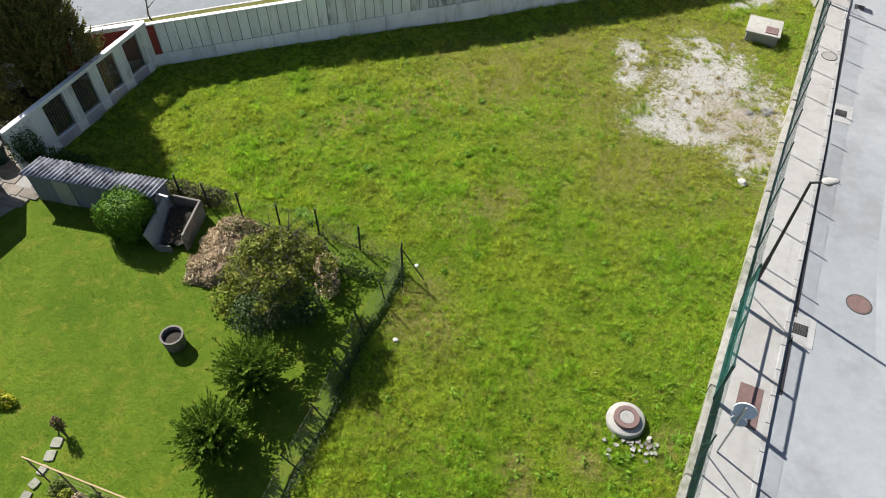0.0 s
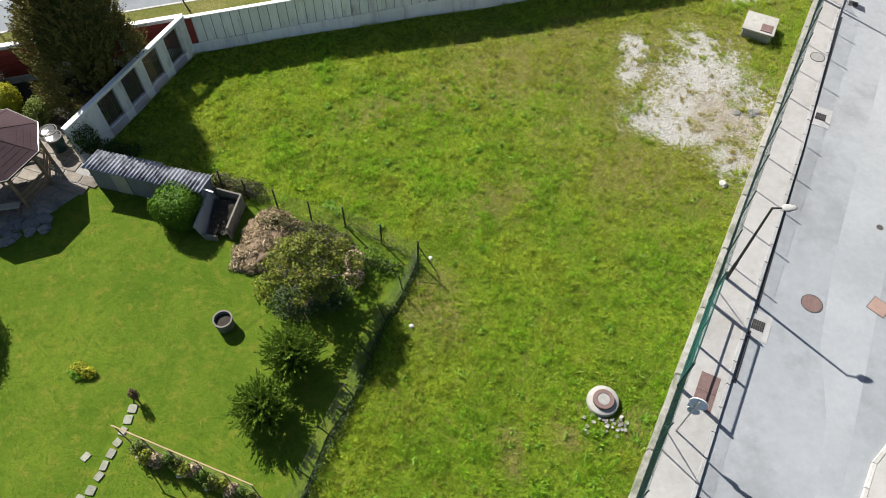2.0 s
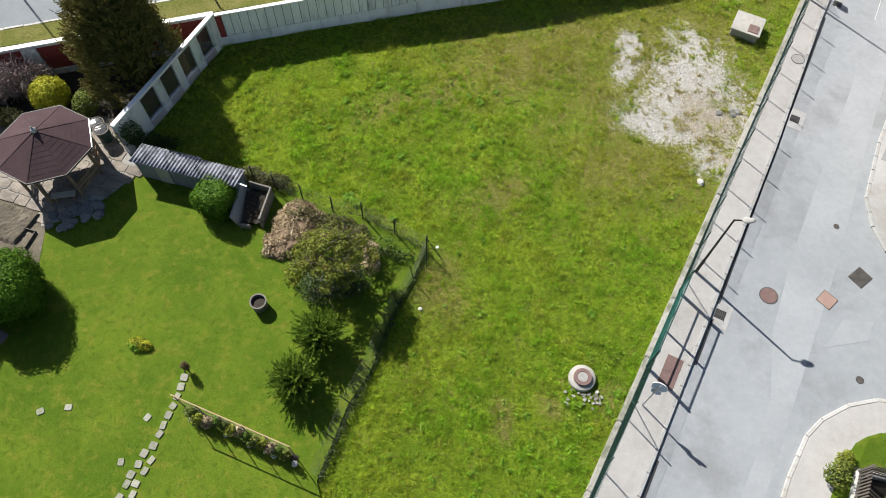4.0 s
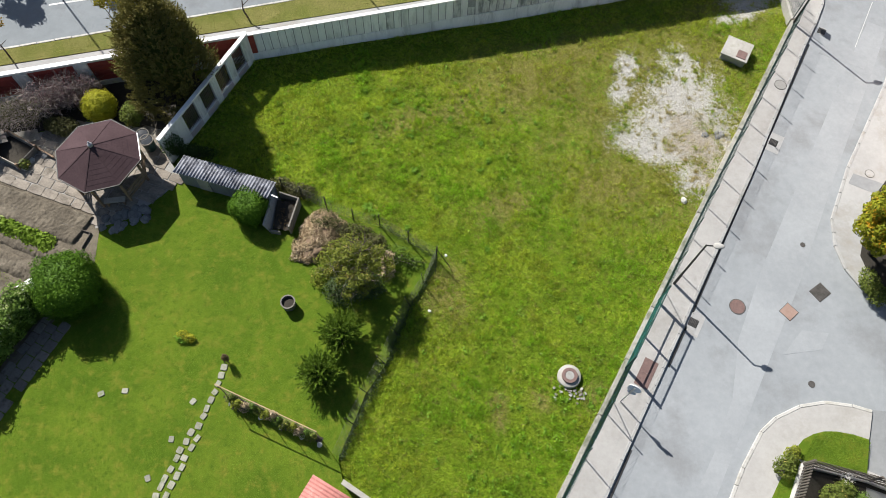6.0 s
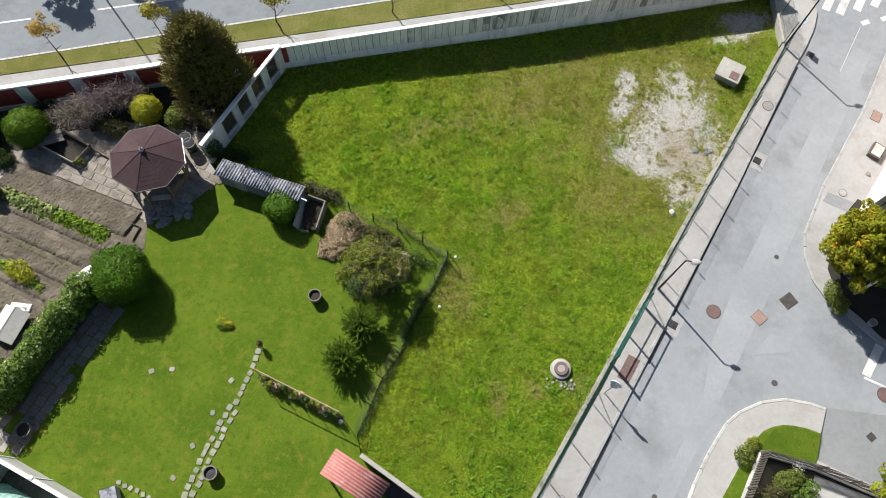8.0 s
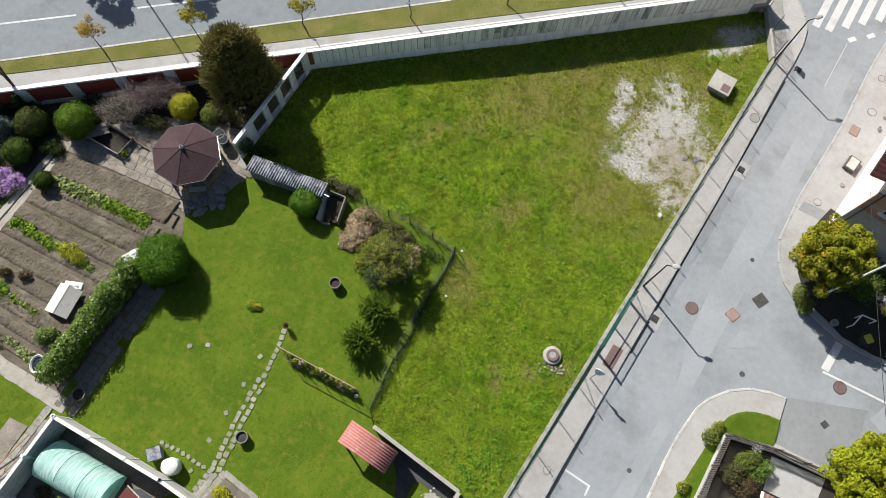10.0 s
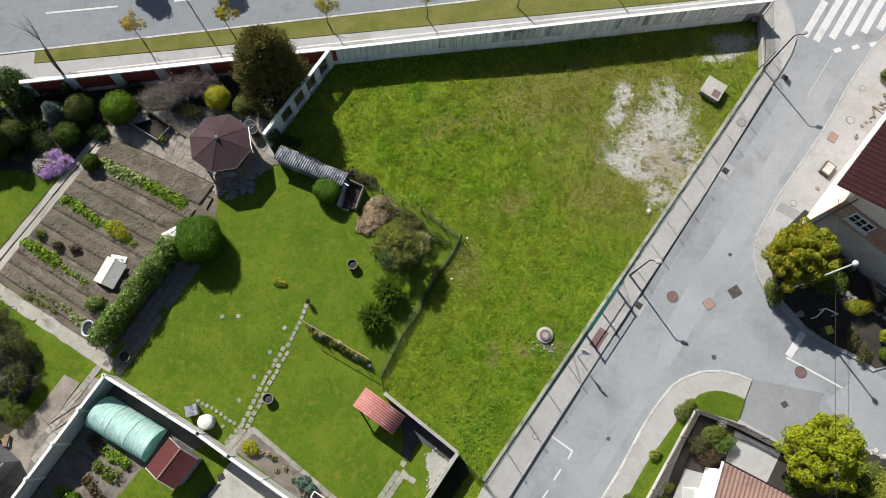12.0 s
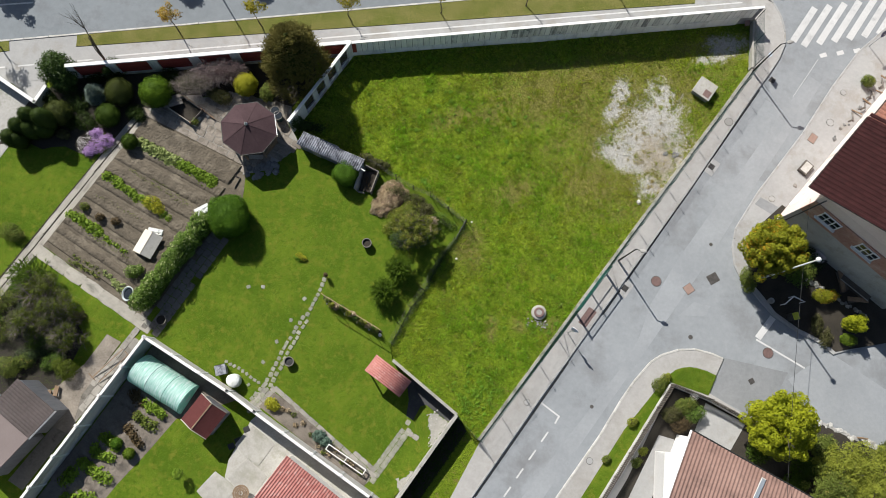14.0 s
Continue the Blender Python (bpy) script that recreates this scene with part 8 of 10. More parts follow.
part("foliage", leaf_mesh("foliage", pts[k], d[k] * 1.3 + (0, 0, 0.4), 0.075, 0.6, IVY, rng), None, hedge)

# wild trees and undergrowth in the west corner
slab("woodland_floor", [(-34.9, 2.6), (-33.6, 5.7), (-30.7, 4.3), (-28.8, 2.4), (-27.6, 1.3), (-28.4, -2.5), (-33.0, -6.0), (-42.0, -4.0), (-42.0, 2.0)], -0.1, 0.04, SOIL_AND_SHADE, "dark ground under wild trees", "ground")
for i, (x, y, s, lab) in enumerate(((-31.3, 3.7, 1.0, "bare twiggy fruit tree with a few dull leaves"), (-29.9, 2.6, 0.95, "bare spreading fruit tree with grey twigs"), (-28.8, 1.3, 0.8, "small bare fruit tree with grey twigs"), (-31.6, 1.4, 0.9, "half-bare fruit tree among undergrowth"))):
    rng = np.random.default_rng(720 + i)
    t = thing("wild_fruit_tree", x, y, 0.03, 0, lab, "tree", "wild trees")
    bm = bmesh.new()
    branchwork(bm, 2.4 * s, 0.07, 1.7 * s, rng, 16)
    part("trunk", bm, DARK_TWIG, t)
    cl = spread_clumps(14, 1.4 * s, 1.3 * s, 0.7 * s, 2.5 * s, 0.5 * s, 90 + i)
    tagged(part("branch_tangle", twig_mass("branch_tangle", cl, 900, 0.6, 0.008, DARK_TWIG, rng), None, t), "", "", "", "stuff")
    p, d = clump_points(cl, 6500, rng, 0.35, 0.25)
    part("foliage", leaf_mesh("foliage", p, d + (0, 0, 0.4), 0.055, 0.5, WILD_LEAF, rng), None, t)
rng = np.random.default_rng(725)
t = thing("yew_shrub", -32.6, 4.9, 0.03, 0, "tall loose dark green evergreen beside the path", "shrub", "yews")
bm = bmesh.new()
rod(bm, (0, 0, -0.1), (0.1, 0, 1.9), 0.06, 0.02, n=6)
part("branches", bm, BARK, t)
p, d = dome_points(420, 1.15, 1.05, 1.9, rng, 0.0)
part("foliage", fronds("foliage", p * rng.uniform(0.4, 1.0, (420, 1)) + (0, 0, 0.2), d + (0, 0, 0.3), 0.5, 9, 0.14, 0.022, YEW_SUNNY, rng, 0.1), None, t)
for i, (x, y, r, h, m) in enumerate(((-34.1, 2.7, 1.0, 0.9, MIXED_BUSH), (-33.3, 0.6, 1.1, 0.9, MIXED_BUSH), (-30.7, 0.4, 0.9, 0.7, BUSH_GREEN), (-34.9, 0.9, 1.0, 0.8, BUSH_GREEN), (-32.4, 2.5, 0.8, 0.5, SHADY_BUSH), (-29.9, 0.2, 0.8, 0.6, SHADY_BUSH), (-29.3, -0.9, 0.8, 0.6, BUSH_GREEN), (-31.3, -1.0, 0.9, 0.7, SHADY_BUSH), (-33.4, 4.0, 0.7, 0.7, BUSH_GREEN), (-30.4, 3.2, 0.8, 0.4, SHADY_BUSH), (-28.6, 2.5, 0.6, 0.35, GREY_BUSH))):
    loose_shrub("undergrowth", x, y, 0.03, [(0, 0, 0.55 * h, r, r * 0.9, 0.55 * h), (0.6 * r, 0.4 * r, 0.5 * h, r * 0.6, r * 0.6, 0.5 * h), (-0.5 * r, -0.5 * r, 0.4 * h, r * 0.6, r * 0.6, 0.4 * h)], m, "tangled undergrowth below wild trees", 2000, 0.055, 660 + i, twigs=30, shell=0.3, group="undergrowth", bark=DARK_TWIG)
loose_shrub("shrub", *(-27.96, -1.29), 0.03, [(0, 0, 0.6, 0.8, 0.8, 0.6), (-0.7, 0.3, 0.45, 0.6, 0.5, 0.45)], WILD_LEAF, "olive-green shrub near the brown roof", 2400, 0.055, 77)
loose_shrub("shrub", *(-32.20, -1.93), 0.03, [(0, 0, 0.5, 0.9, 0.8, 0.5), (0.9, 0.6, 0.4, 0.7, 0.6, 0.4)], MIXED_BUSH, "undergrowth in the neighbouring garden", 2600, 0.06, 78)
# rubbish and slabs by the brown roof
slab("paved_yard", [(-26.59, -5.77), (-26.62, -2.89), (-24.89, 1.44), (-26.08, 1.80), (-27.08, -0.67), (-28.75, -2.90), (-30.64, -3.70), (-27.97, -5.43)], -0.1, 0.07, PATIO_STONE, "uneven paved yard", "yard")
for i, (p, s) in enumerate((((-29.34, -3.43), 0.6), ((-30.66, -3.28), 0.5), ((-28.35, -3.03), 0.4))):
    t = thing("board_stack", p[0], p[1], 0.07, 25 + 37 * i, "stack of old grey boards and slabs", "boards", "junk in the yard")
    for k in range(4):
        bm = bmesh.new()
        box(bm, 0.04 * k, 0.05 * (k % 2), -0.01 + 0.07 * k, 1.9 * s, 0.8 * s, 0.06, 7 * (k % 3) - 6)
        soften(bm, 0.006)
        part("board", bm, (BOARD_GREY, TIMBER)[k % 2], t)
# timber frame leaning in the yard
t = thing("broken_trellis", *(-25.32, -0.33), 0.07, 0, "old timber trellis lying in the paved yard", "trellis")
for p, q in (((-0.9, -1.2, 0.1), (0.9, 1.3, 0.5)), ((-0.3, -1.4, 0.1), (1.4, 1.0, 0.5)), ((-0.6, -1.3, 0.12), (-1.2, -0.9, 0.12)), ((1.1, 1.2, 0.5), (1.6, 0.8, 0.5))):
    bm = bmesh.new()
    bar(bm, p, q, 0.05)
    part("bar", bm, TIMBER, t)

# ---- outbuildings in the south-west ----
def tiled_slope(bm, x0, x1, y0, y1, z0, z1, course, pitch, amp=0.03, step=0.02):
    """A tiled roof slope: waves side by side along x, a small step at each course up the slope."""
    n = max(6, int((x1 - x0) / pitch * 4))
    m = max(3, int(math.hypot(y1 - y0, z1 - z0) / course))
    last = None
    for j in range(m):
        f0, f1 = j / m, (j + 1) / m
        lo, hi, dn = [], [], []
        for i in range(n + 1):
            x = x0 + (x1 - x0) * i / n
            w = amp * abs(math.sin(math.pi * (x - x0) / pitch))
            lo.append(bm.verts.new((x, y0 + (y1 - y0) * f0, z0 + (z1 - z0) * f0 + w + step)))
            hi.append(bm.verts.new((x, y0 + (y1 - y0) * f1, z0 + (z1 - z0) * f1 + w)))
            dn.append(bm.verts.new((x, y0 + (y1 - y0) * f0, z0 + (z1 - z0) * f0 - 0.03)))
        for i in range(n):
            bm.faces.new((lo[i], lo[i + 1], hi[i + 1], hi[i]))
            bm.faces.new((dn[i], dn[i + 1], lo[i + 1], lo[i]))
            if last:
                bm.faces.new((last[i], last[i + 1], dn[i + 1], dn[i]))
        last = hi


def place_on(ob, a, b, z):
    """Puts a thing at a with its x axis towards b."""
    ob.matrix_basis = pose(a[0], a[1], z, 0, 0, math.degrees(math.atan2(b[1] - a[1], b[0] - a[0])))
    return math.hypot(b[0] - a[0], b[1] - a[1])


# brown-roofed building
hs = thing("outbuilding", 0, 0, 0, 0, "outbuilding with grey-brown tiled and felt roofs", "building")
n = place_on(hs, (-28.19, -6.16), (-26.97, -4.00), 0.0)
bm = bmesh.new()
tiled_slope(bm, 0, n, 0, 3.4, 2.6, 3.0, 0.38, 0.22)
part("tiled_roof", bm, GREYBROWN_TILE, hs)
bm = bmesh.new()
box(bm, n / 2, 1.8, -0.1, n - 0.3, 3.2, 2.55)
part("wall", bm, SHED_BOARD, hs)
bm = bmesh.new()
box(bm, -1.9, 3.0, 2.5, 3.8, 6.0, 0.14)
part("felt_roof", bm, ROOF_FELT, hs, "flat mauve felt roof")
bm = bmesh.new()
box(bm, -1.9, 3.0, -0.1, 3.5, 5.7, 2.6)
part("wall", bm, SHED_BOARD, hs)
bm = bmesh.new()
rod(bm, (-0.02, -0.06, 2.55), (n, -0.06, 2.55), 0.06, n=8)
part("gutter", bm, GALV, hs)

# green film tunnel
p, q = Vector((-22.66, -0.23)), Vector((-18.99, -1.56))
tn = thing("poly_tunnel", 0, 0, 0, 0, "small polytunnel of teal translucent film", "polytunnel")
n = place_on(tn, p, q, 0.03)
ax = (q - p).normalized()
r0, hh = 1.18, 1.85
bm = bmesh.new()
nx, na = 80, 30
g = []
for i in range(nx + 1):
    x = -0.25 + (n + 0.5) * i / nx
    sag = 1 - 0.018 * abs(math.sin(math.pi * 3 * i / nx))
    g.append([])
    for j in range(na + 1):
        a = math.pi * j / na
        wr = 0.02 * noise.noise(Vector((x * 6.0 + j * 0.8, j * 0.5, 2)))
        g[-1].append(bm.verts.new((x, math.cos(a) * (r0 * sag + wr), max(0.0, math.sin(a)) ** 0.8 * hh * sag + wr - 0.02)))
for i in range(nx):
    for j in range(na):
        bm.faces.new((g[i][j], g[i + 1][j], g[i + 1][j + 1], g[i][j + 1]))
part("film_cover", bm, FILM, tn, "teal plastic film", True)
for x in (-0.25, n + 0.25):
    bm = bmesh.new()
    bm.faces.new([bm.verts.new((x, math.cos(math.pi * j / 20) * r0 * 0.99, max(0.0, math.sin(math.pi * j / 20)) ** 0.8 * hh * 0.99)) for j in range(21)])
    bmesh.ops.solidify(bm, geom=bm.faces[:], thickness=0.01)
    part("end_panel", bm, FILM, tn)
for k in range(4):
    x = -0.25 + (n + 0.5) * k / 3
    bm = bmesh.new()
    rodline(bm, [(x, math.cos(math.pi * j / 14) * (r0 + 0.01), max(0.0, math.sin(math.pi * j / 14)) ** 0.8 * (hh + 0.01) - 0.02) for j in range(15)], 0.014, 6)
    part("hoop", bm, GREEN_NET, tn)
bm = bmesh.new()
box(bm, n + 0.27, 0.1, 0.5, 0.02, 0.55, 0.35)
part("vent_flap", bm, WHITE_TARP, tn)

# red garden hut with a gabled roof
c = [Vector((-17.51, -0.89)), Vector((-15.34, -1.74)), Vector((-16.30, -3.72)), Vector((-18.48, -2.93))]
hut = thing("garden_hut", 0, 0, 0, 0, "small garden hut with a dark red shingle roof", "hut")
lx = place_on(hut, c[3], c[0], 0.03)
ly = -((c[2] - c[3]).length)
for s, (y0, z0) in enumerate(((0.0, 1.85), (ly, 1.85))):
    bm = bmesh.new()
    rows, below = 10, None
    for j in range(rows):
        f0, f1 = j / rows, (j + 1) / rows
        ym = ly / 2
        ya, yb = y0 + (ym - y0) * f0, y0 + (ym - y0) * f1
        za, zb = z0 + 0.6 * f0, z0 + 0.6 * f1
        v = [bm.verts.new(t) for t in ((0, ya, za + 0.02), (lx, ya, za + 0.02), (lx, yb, zb), (0, yb, zb), (0, ya, za - 0.02), (lx, ya, za - 0.02))]
        bm.faces.new(v[:4])
        bm.faces.new((v[4], v[5], v[1], v[0]))
        if below:
            bm.faces.new((below[3], below[2], v[5], v[4]))
        below = v
    part("roof_slope", bm, RED_SHINGLE, hut)
bm = bmesh.new()
bar(bm, (-0.02, ly / 2, 2.46), (lx + 0.02, ly / 2, 2.46), 0.1, 0.03)
part("ridge", bm, TIMBER, hut)
for x in (0.0, lx):
    bm = bmesh.new()
    for a, b in (((x, 0.0, 1.86), (x, ly / 2, 2.47)), ((x, ly, 1.86), (x, ly / 2, 2.47))):
        bar(bm, a, b, 0.06, 0.06)
    part("verge_board", bm, TIMBER_GREY, hut)
bm = bmesh.new()
w0 = 0.15
prof = [(-w0, 0.0), (-w0, 1.8), (ly / 2, 2.38), (ly + w0, 1.8), (ly + w0, 0.0)]
e0, e1 = [bm.verts.new((w0, y, z)) for y, z in prof], [bm.verts.new((lx - w0, y, z)) for y, z in prof]
bm.faces.new(e0)
bm.faces.new(e1[::-1])
for i in range(5):
    bm.faces.new((e0[i], e1[i], e1[(i + 1) % 5], e0[(i + 1) % 5]))
part("wall", bm, SHED_BOARD, hut)

# ridged beds and vegetable rows in the walled garden
GRID_A, GRID_B, GRID_C = Vector((-22.83, -1.04)), Vector((-19.46, -3.12)), Vector((-27.33, -8.82))
ga, gb = GRID_B - GRID_A, GRID_C - GRID_A
nu, nv = 60, 230
V3 = []
for j in range(nv + 1):
    for i in range(nu + 1):
        p = GRID_A + ga * (i / nu) + gb * (j / nv)
        edge = min(1.0, 6 * min(i, nu - i, j, nv - j) / nu)
        V3.append((p.x, p.y, 0.02 + edge * (0.09 + 0.085 * math.sin(2 * math.pi * j / nv * gb.length / 1.15) + 0.04 * noise.noise(Vector((p.x * 4, p.y * 4, 1))) + 0.03 * noise.noise(Vector((p.x * 9, p.y * 9, 4))))))
gi = np.arange((nu + 1) * (nv + 1)).reshape(nv + 1, nu + 1)
gf = np.stack([gi[:-1, :-1].ravel(), gi[:-1, 1:].ravel(), gi[1:, 1:].ravel(), gi[1:, :-1].ravel()], 1)
tagged(new("soil_beds", np_mesh("soil_beds", np.array(V3), gf, SOIL_PALE, True)), "ridged soil beds in the walled garden", "soil", "", "structure")
for i, (p, q, n, m, w) in enumerate((((-22.98, -1.74), (-22.35, -2.45), 4, RED_VEG, 0.3), ((-21.84, -2.43), (-20.26, -3.19), 8, VEG_LEAF, 0.3), ((-22.34, -3.36), (-20.77, -4.11), 7, MIXED_BUSH, 0.3), ((-22.80, -4.39), (-21.43, -5.34), 6, RED_VEG, 0.25), ((-24.29, -5.38), (-22.87, -5.91), 7, VEG_LEAF, 0.3), ((-24.62, -6.38), (-23.21, -6.90), 8, VEG_LEAF, 0.32), ((-25.38, -7.33), (-22.99, -8.34), 11, VEG_LEAF, 0.34), ((-26.08, -8.87), (-25.47, -8.15), 6, VEG_LEAF, 0.36), ((-25.84, -9.93), (-23.66, -9.58), 7, VEG_LEAF, 0.3))):
    leafy_row("vegetable_row", along(p, q, n, 0.08, 400 + i), m, "row of leafy plants in the walled garden", 0.11, 50, 410 + i, 0.34, w * 1.35)
ball_shrub("box_ball", *(-21.95, -6.17), 0.03, 0.42, 0.42, 0.35, BUXUS_LIGHT, "small round light green shrub", 1200, 0.045, 421, 0.06, "clipped shrubs")
ball_shrub("box_ball", *(-23.03, -5.66), 0.03, 0.42, 0.4, 0.33, BUXUS, "small round green shrub in the walled garden", 1100, 0.045, 422, 0.08, "clipped shrubs")
tree("young_tree", *(-17.96, -6.74), 0.045, 1.1, 0.03, [(0, 0, 1.0, 0.4, 0.4, 0.4)], VEG_LEAF, "small young tree on a lawn", 600, 0.05, 423, 4, 0.4)

# long red corrugated roof beside the white wall
hr = thing("long_shed", 0, 0, 0, 0, "long shed with a red corrugated roof", "shed")
n = place_on(hr, (-12.07, -7.16), (-10.48, -3.84), 0.1)
ext = 6.5
bm = bmesh.new()
corrugated(bm, 0, ext, -3.0, n, 2.15, 2.3, 0.2, 0.03)
bm.transform(pose(0, 0, 0, 0, 0, -90))
part("roof_sheet", bm, RED_SHEET, hr, "red corrugated sheet", True)
bm = bmesh.new()
box(bm, n / 2 - 1.0, -ext / 2, -0.1, n + 1.7, ext - 0.3, 2.15)
part("wall", bm, WHITE_RENDER, hr)
# paving slabs and boxes by the terrace
for i, p in enumerate(((-14.15, -2.89), (-14.56, -3.79), (-14.94, -4.27))):
    bm = bmesh.new()
    box(bm, 0, 0, 0.1, 0.45, 0.42, 0.05)
    ob = tagged(part("doormat", bm, BLACK_PLASTIC), "dark square mat on the terrace edge", "mat", "dark mats")
    ob.matrix_basis = pose(p[0], p[1], 0.0, 0, 0, 35)
t = thing("garden_table", *(-13.30, -7.19), 0.12, 20, "round wrought-iron table on the terrace", "table")
bm = bmesh.new()
for k in range(3):
    lathe(bm, [(0.16 + 0.15 * k, 0.7), (0.29 + 0.15 * k, 0.7), (0.29 + 0.15 * k, 0.73), (0.16 + 0.15 * k, 0.73)], 20, caps=False)
for k in range(8):
    bar(bm, (0, 0, 0.715), (0.5 * math.cos(k * 0.785), 0.5 * math.sin(k * 0.785), 0.715), 0.03)
part("tabletop", bm, TIMBER, t)
for k in range(3):
    bm = bmesh.new()
    rod(bm, (0.4 * math.cos(k * 2.1), 0.4 * math.sin(k * 2.1), -0.02), (0.1 * math.cos(k * 2.1), 0.1 * math.sin(k * 2.1), 0.7), 0.02)
    part("leg", bm, IRON, t)

# ---- pink house at the corner ----
HA, HB = (22.86, 21.02), (31.64, 35.6)
house = thing("house", HA[0], HA[1], 0.1, math.degrees(math.atan2(HB[1] - HA[1], HB[0] - HA[0])), "two-storey pink rendered house with a dark red tiled roof", "house")
HL, HW, EAVE, RIDGE = 6.9, 10.5, 7.15, 8.95
OV, EZ = 1.15, 6.8
bm = bmesh.new()
box(bm, HL / 2, -HW / 2, -0.2, HL, HW, EAVE)
wall = part("wall", bm, PINK_RENDER, house)
bm = bmesh.new()
e0, e1 = [bm.verts.new((0.0, y, z)) for y, z in ((0, EAVE - 0.21), (-HW, EAVE - 0.21), (-HW / 2, RIDGE - 0.3))], [bm.verts.new((0.25, y, z)) for y, z in ((0, EAVE - 0.21), (-HW, EAVE - 0.21), (-HW / 2, RIDGE - 0.3))]
bm.faces.new(e0)
bm.faces.new(e1[::-1])
for i in range(3):
    bm.faces.new((e0[i], e1[i], e1[(i + 1) % 3], e0[(i + 1) % 3]))
part("gable_wall", bm, PINK_RENDER, house)
for s in (1,):
    bm = bmesh.new()
    tiled_slope(bm, -0.15, HL + 0.1, OV, -HW / 2, EZ, RIDGE, 0.42, 0.36, 0.09, 0.09)
    if s:
        bm.transform(Matrix.Translation((0, -HW, 0)) @ Matrix.Diagonal((1, -1, 1, 1)))
    part("roof_slope", bm, DARK_TILE, house)
bm = bmesh.new()
prism(bm, [(-0.15, OV), (HL + 0.1, OV), (HL + 0.1, -HW / 2), (-0.15, -HW / 2)], -0.06, 0.0)
for v in bm.verts:
    v.co.z += EZ + (OV - v.co.y) / (OV + HW / 2) * (RIDGE - EZ)
street_slope = part("roof_slope", bm, FENCE_DARK, house, "roof slope of dark red tiles")
bm = bmesh.new()
rod(bm, (-0.15, -HW / 2, RIDGE), (HL + 0.4, -HW / 2, RIDGE), 0.12, n=8)
part("ridge", bm, DARK_TILE, house)
bm = bmesh.new()
rod(bm, (-0.15, OV + 0.05, EZ), (HL + 0.1, OV + 0.05, EZ), 0.05, n=8)
part("gutter", bm, DARK_STEEL, house)
bm = bmesh.new()
rod(bm, (-0.16, -0.3, 0.0), (-0.16, -0.3, EAVE - 0.3), 0.05, n=8)
part("downpipe", bm, DARK_STEEL, house)
# patchy brick band across the gable side, pale plaster below it
bm = bmesh.new()
box(bm, -0.05, -HW / 2, 3.7, 0.1, HW, 2.1)
part("brick_band", bm, BRICK_RENDER, house, "patchy bare brick band")
bm = bmesh.new()
box(bm, -0.04, -HW / 2, -0.2, 0.08, HW, 3.895)
part("lower_wall", bm, KERB_STONE, house, "stained plaster lower wall")


def house_window(parent, x, y, z, w, h, axis, lights=3):
    """A white casement window set into a wall. axis: the wall's outward way, 0 along -x, 1 along +y."""
    turn = 90 if axis == 0 else 180
    m = pose(x, y, z, 0, 0, turn + (180 if axis == 0 else 0))
    bm = bmesh.new()
    box(bm, 0, -0.08, -0.12, w + 0.3, 0.22, 0.06)
    bm.transform(m)
    fr = part("window", bm, WHITE_RENDER, parent, "white casement window")
    bars = [((-w / 2 - 0.05, 0, z), (w / 2 + 0.05, 0, z)) for z in (0.0, h)]
    bars += [((-w / 2 + w * i / lights, 0, 0.04), (-w / 2 + w * i / lights, 0, h - 0.04)) for i in range(lights + 1)]
    for a, b in bars:
        bm = bmesh.new()
        bar(bm, a, b, 0.1, 0.08)
        bm.transform(m)
        part("window_frame", bm, WHITE_PAINT, fr)
    for i in range(lights):
        q = -w / 2 + w * (i + 0.5) / lights
        bm = bmesh.new()
        box(bm, q, 0.0, 0.03, w / lights - 0.08, 0.03, h - 0.06)
        bm.transform(m)
        part("pane", bm, GLASS, fr)
        bm = bmesh.new()
        bar(bm, (q - w / lights / 2, -0.01, h * 0.5), (q + w / lights / 2, -0.01, h * 0.5), 0.07, 0.04)
        bm.transform(m)
        part("glazing_bar", bm, WHITE_PAINT, fr)


for y in (-1.85, -5.2):
    house_window(house, -0.13, y, 4.5, 1.5, 1.05, 0)
for x in (1.8, 4.6):
    house_window(house, x, -0.03, 0.9, 0.9, 1.1, 1, 1)
# lower wing of the house, with a faded roof
wg = thing("house_wing", 0, 0, 0, 0, "pink house wing with a faded red tiled roof", "house")
wg.matrix_basis = house.matrix_basis @ pose(HL + 0.12, 0, 0)
bm = bmesh.new()
box(bm, 6.0, -4.2, -0.2, 12.0, 8.4, 6.7)
part("wall", bm, PINK_RENDER, wg)
for q in (0, 1):
    bm = bmesh.new()
    tiled_slope(bm, 0.0, 12.3, 0.8, -4.2, 6.35, 8.1, 0.42, 0.36, 0.08, 0.07)
    if q:
        bm.transform(Matrix.Translation((0, -8.4, 0)) @ Matrix.Diagonal((1, -1, 1, 1)))
    part("roof_slope", bm, FADED_TILE, wg)
bm = bmesh.new()
rod(bm, (0.0, 0.83, 6.32), (12.3, 0.83, 6.32), 0.05, n=8)
part("gutter", bm, DARK_STEEL, wg)
HL = 17.0
# cellar hatch, low plants and rubble strip along the street front
for i, (s, w) in enumerate(((5.0, 1.1),)):
    p = Vector(HA).lerp(Vector(HB), s / HL)
    t = thing("cellar_hatch", p.x - 0.75, p.y + 0.4, 0.1, math.degrees(math.atan2(HB[1] - HA[1], HB[0] - HA[0])), "pale cellar hatch with a dark timber frame at the house front", "hatch", "hatches")
    bm = bmesh.new()
    box(bm, 0, 0, -0.02, w, 0.8, 0.3)
    soften(bm, 0.02)
    part("frame", bm, FENCE_DARK, t)
    bm = bmesh.new()
    box(bm, 0, 0, 0.285, w - 0.22, 0.6, 0.03)
    part("lid", bm, KERB_STONE, t)
rng = np.random.default_rng(501)
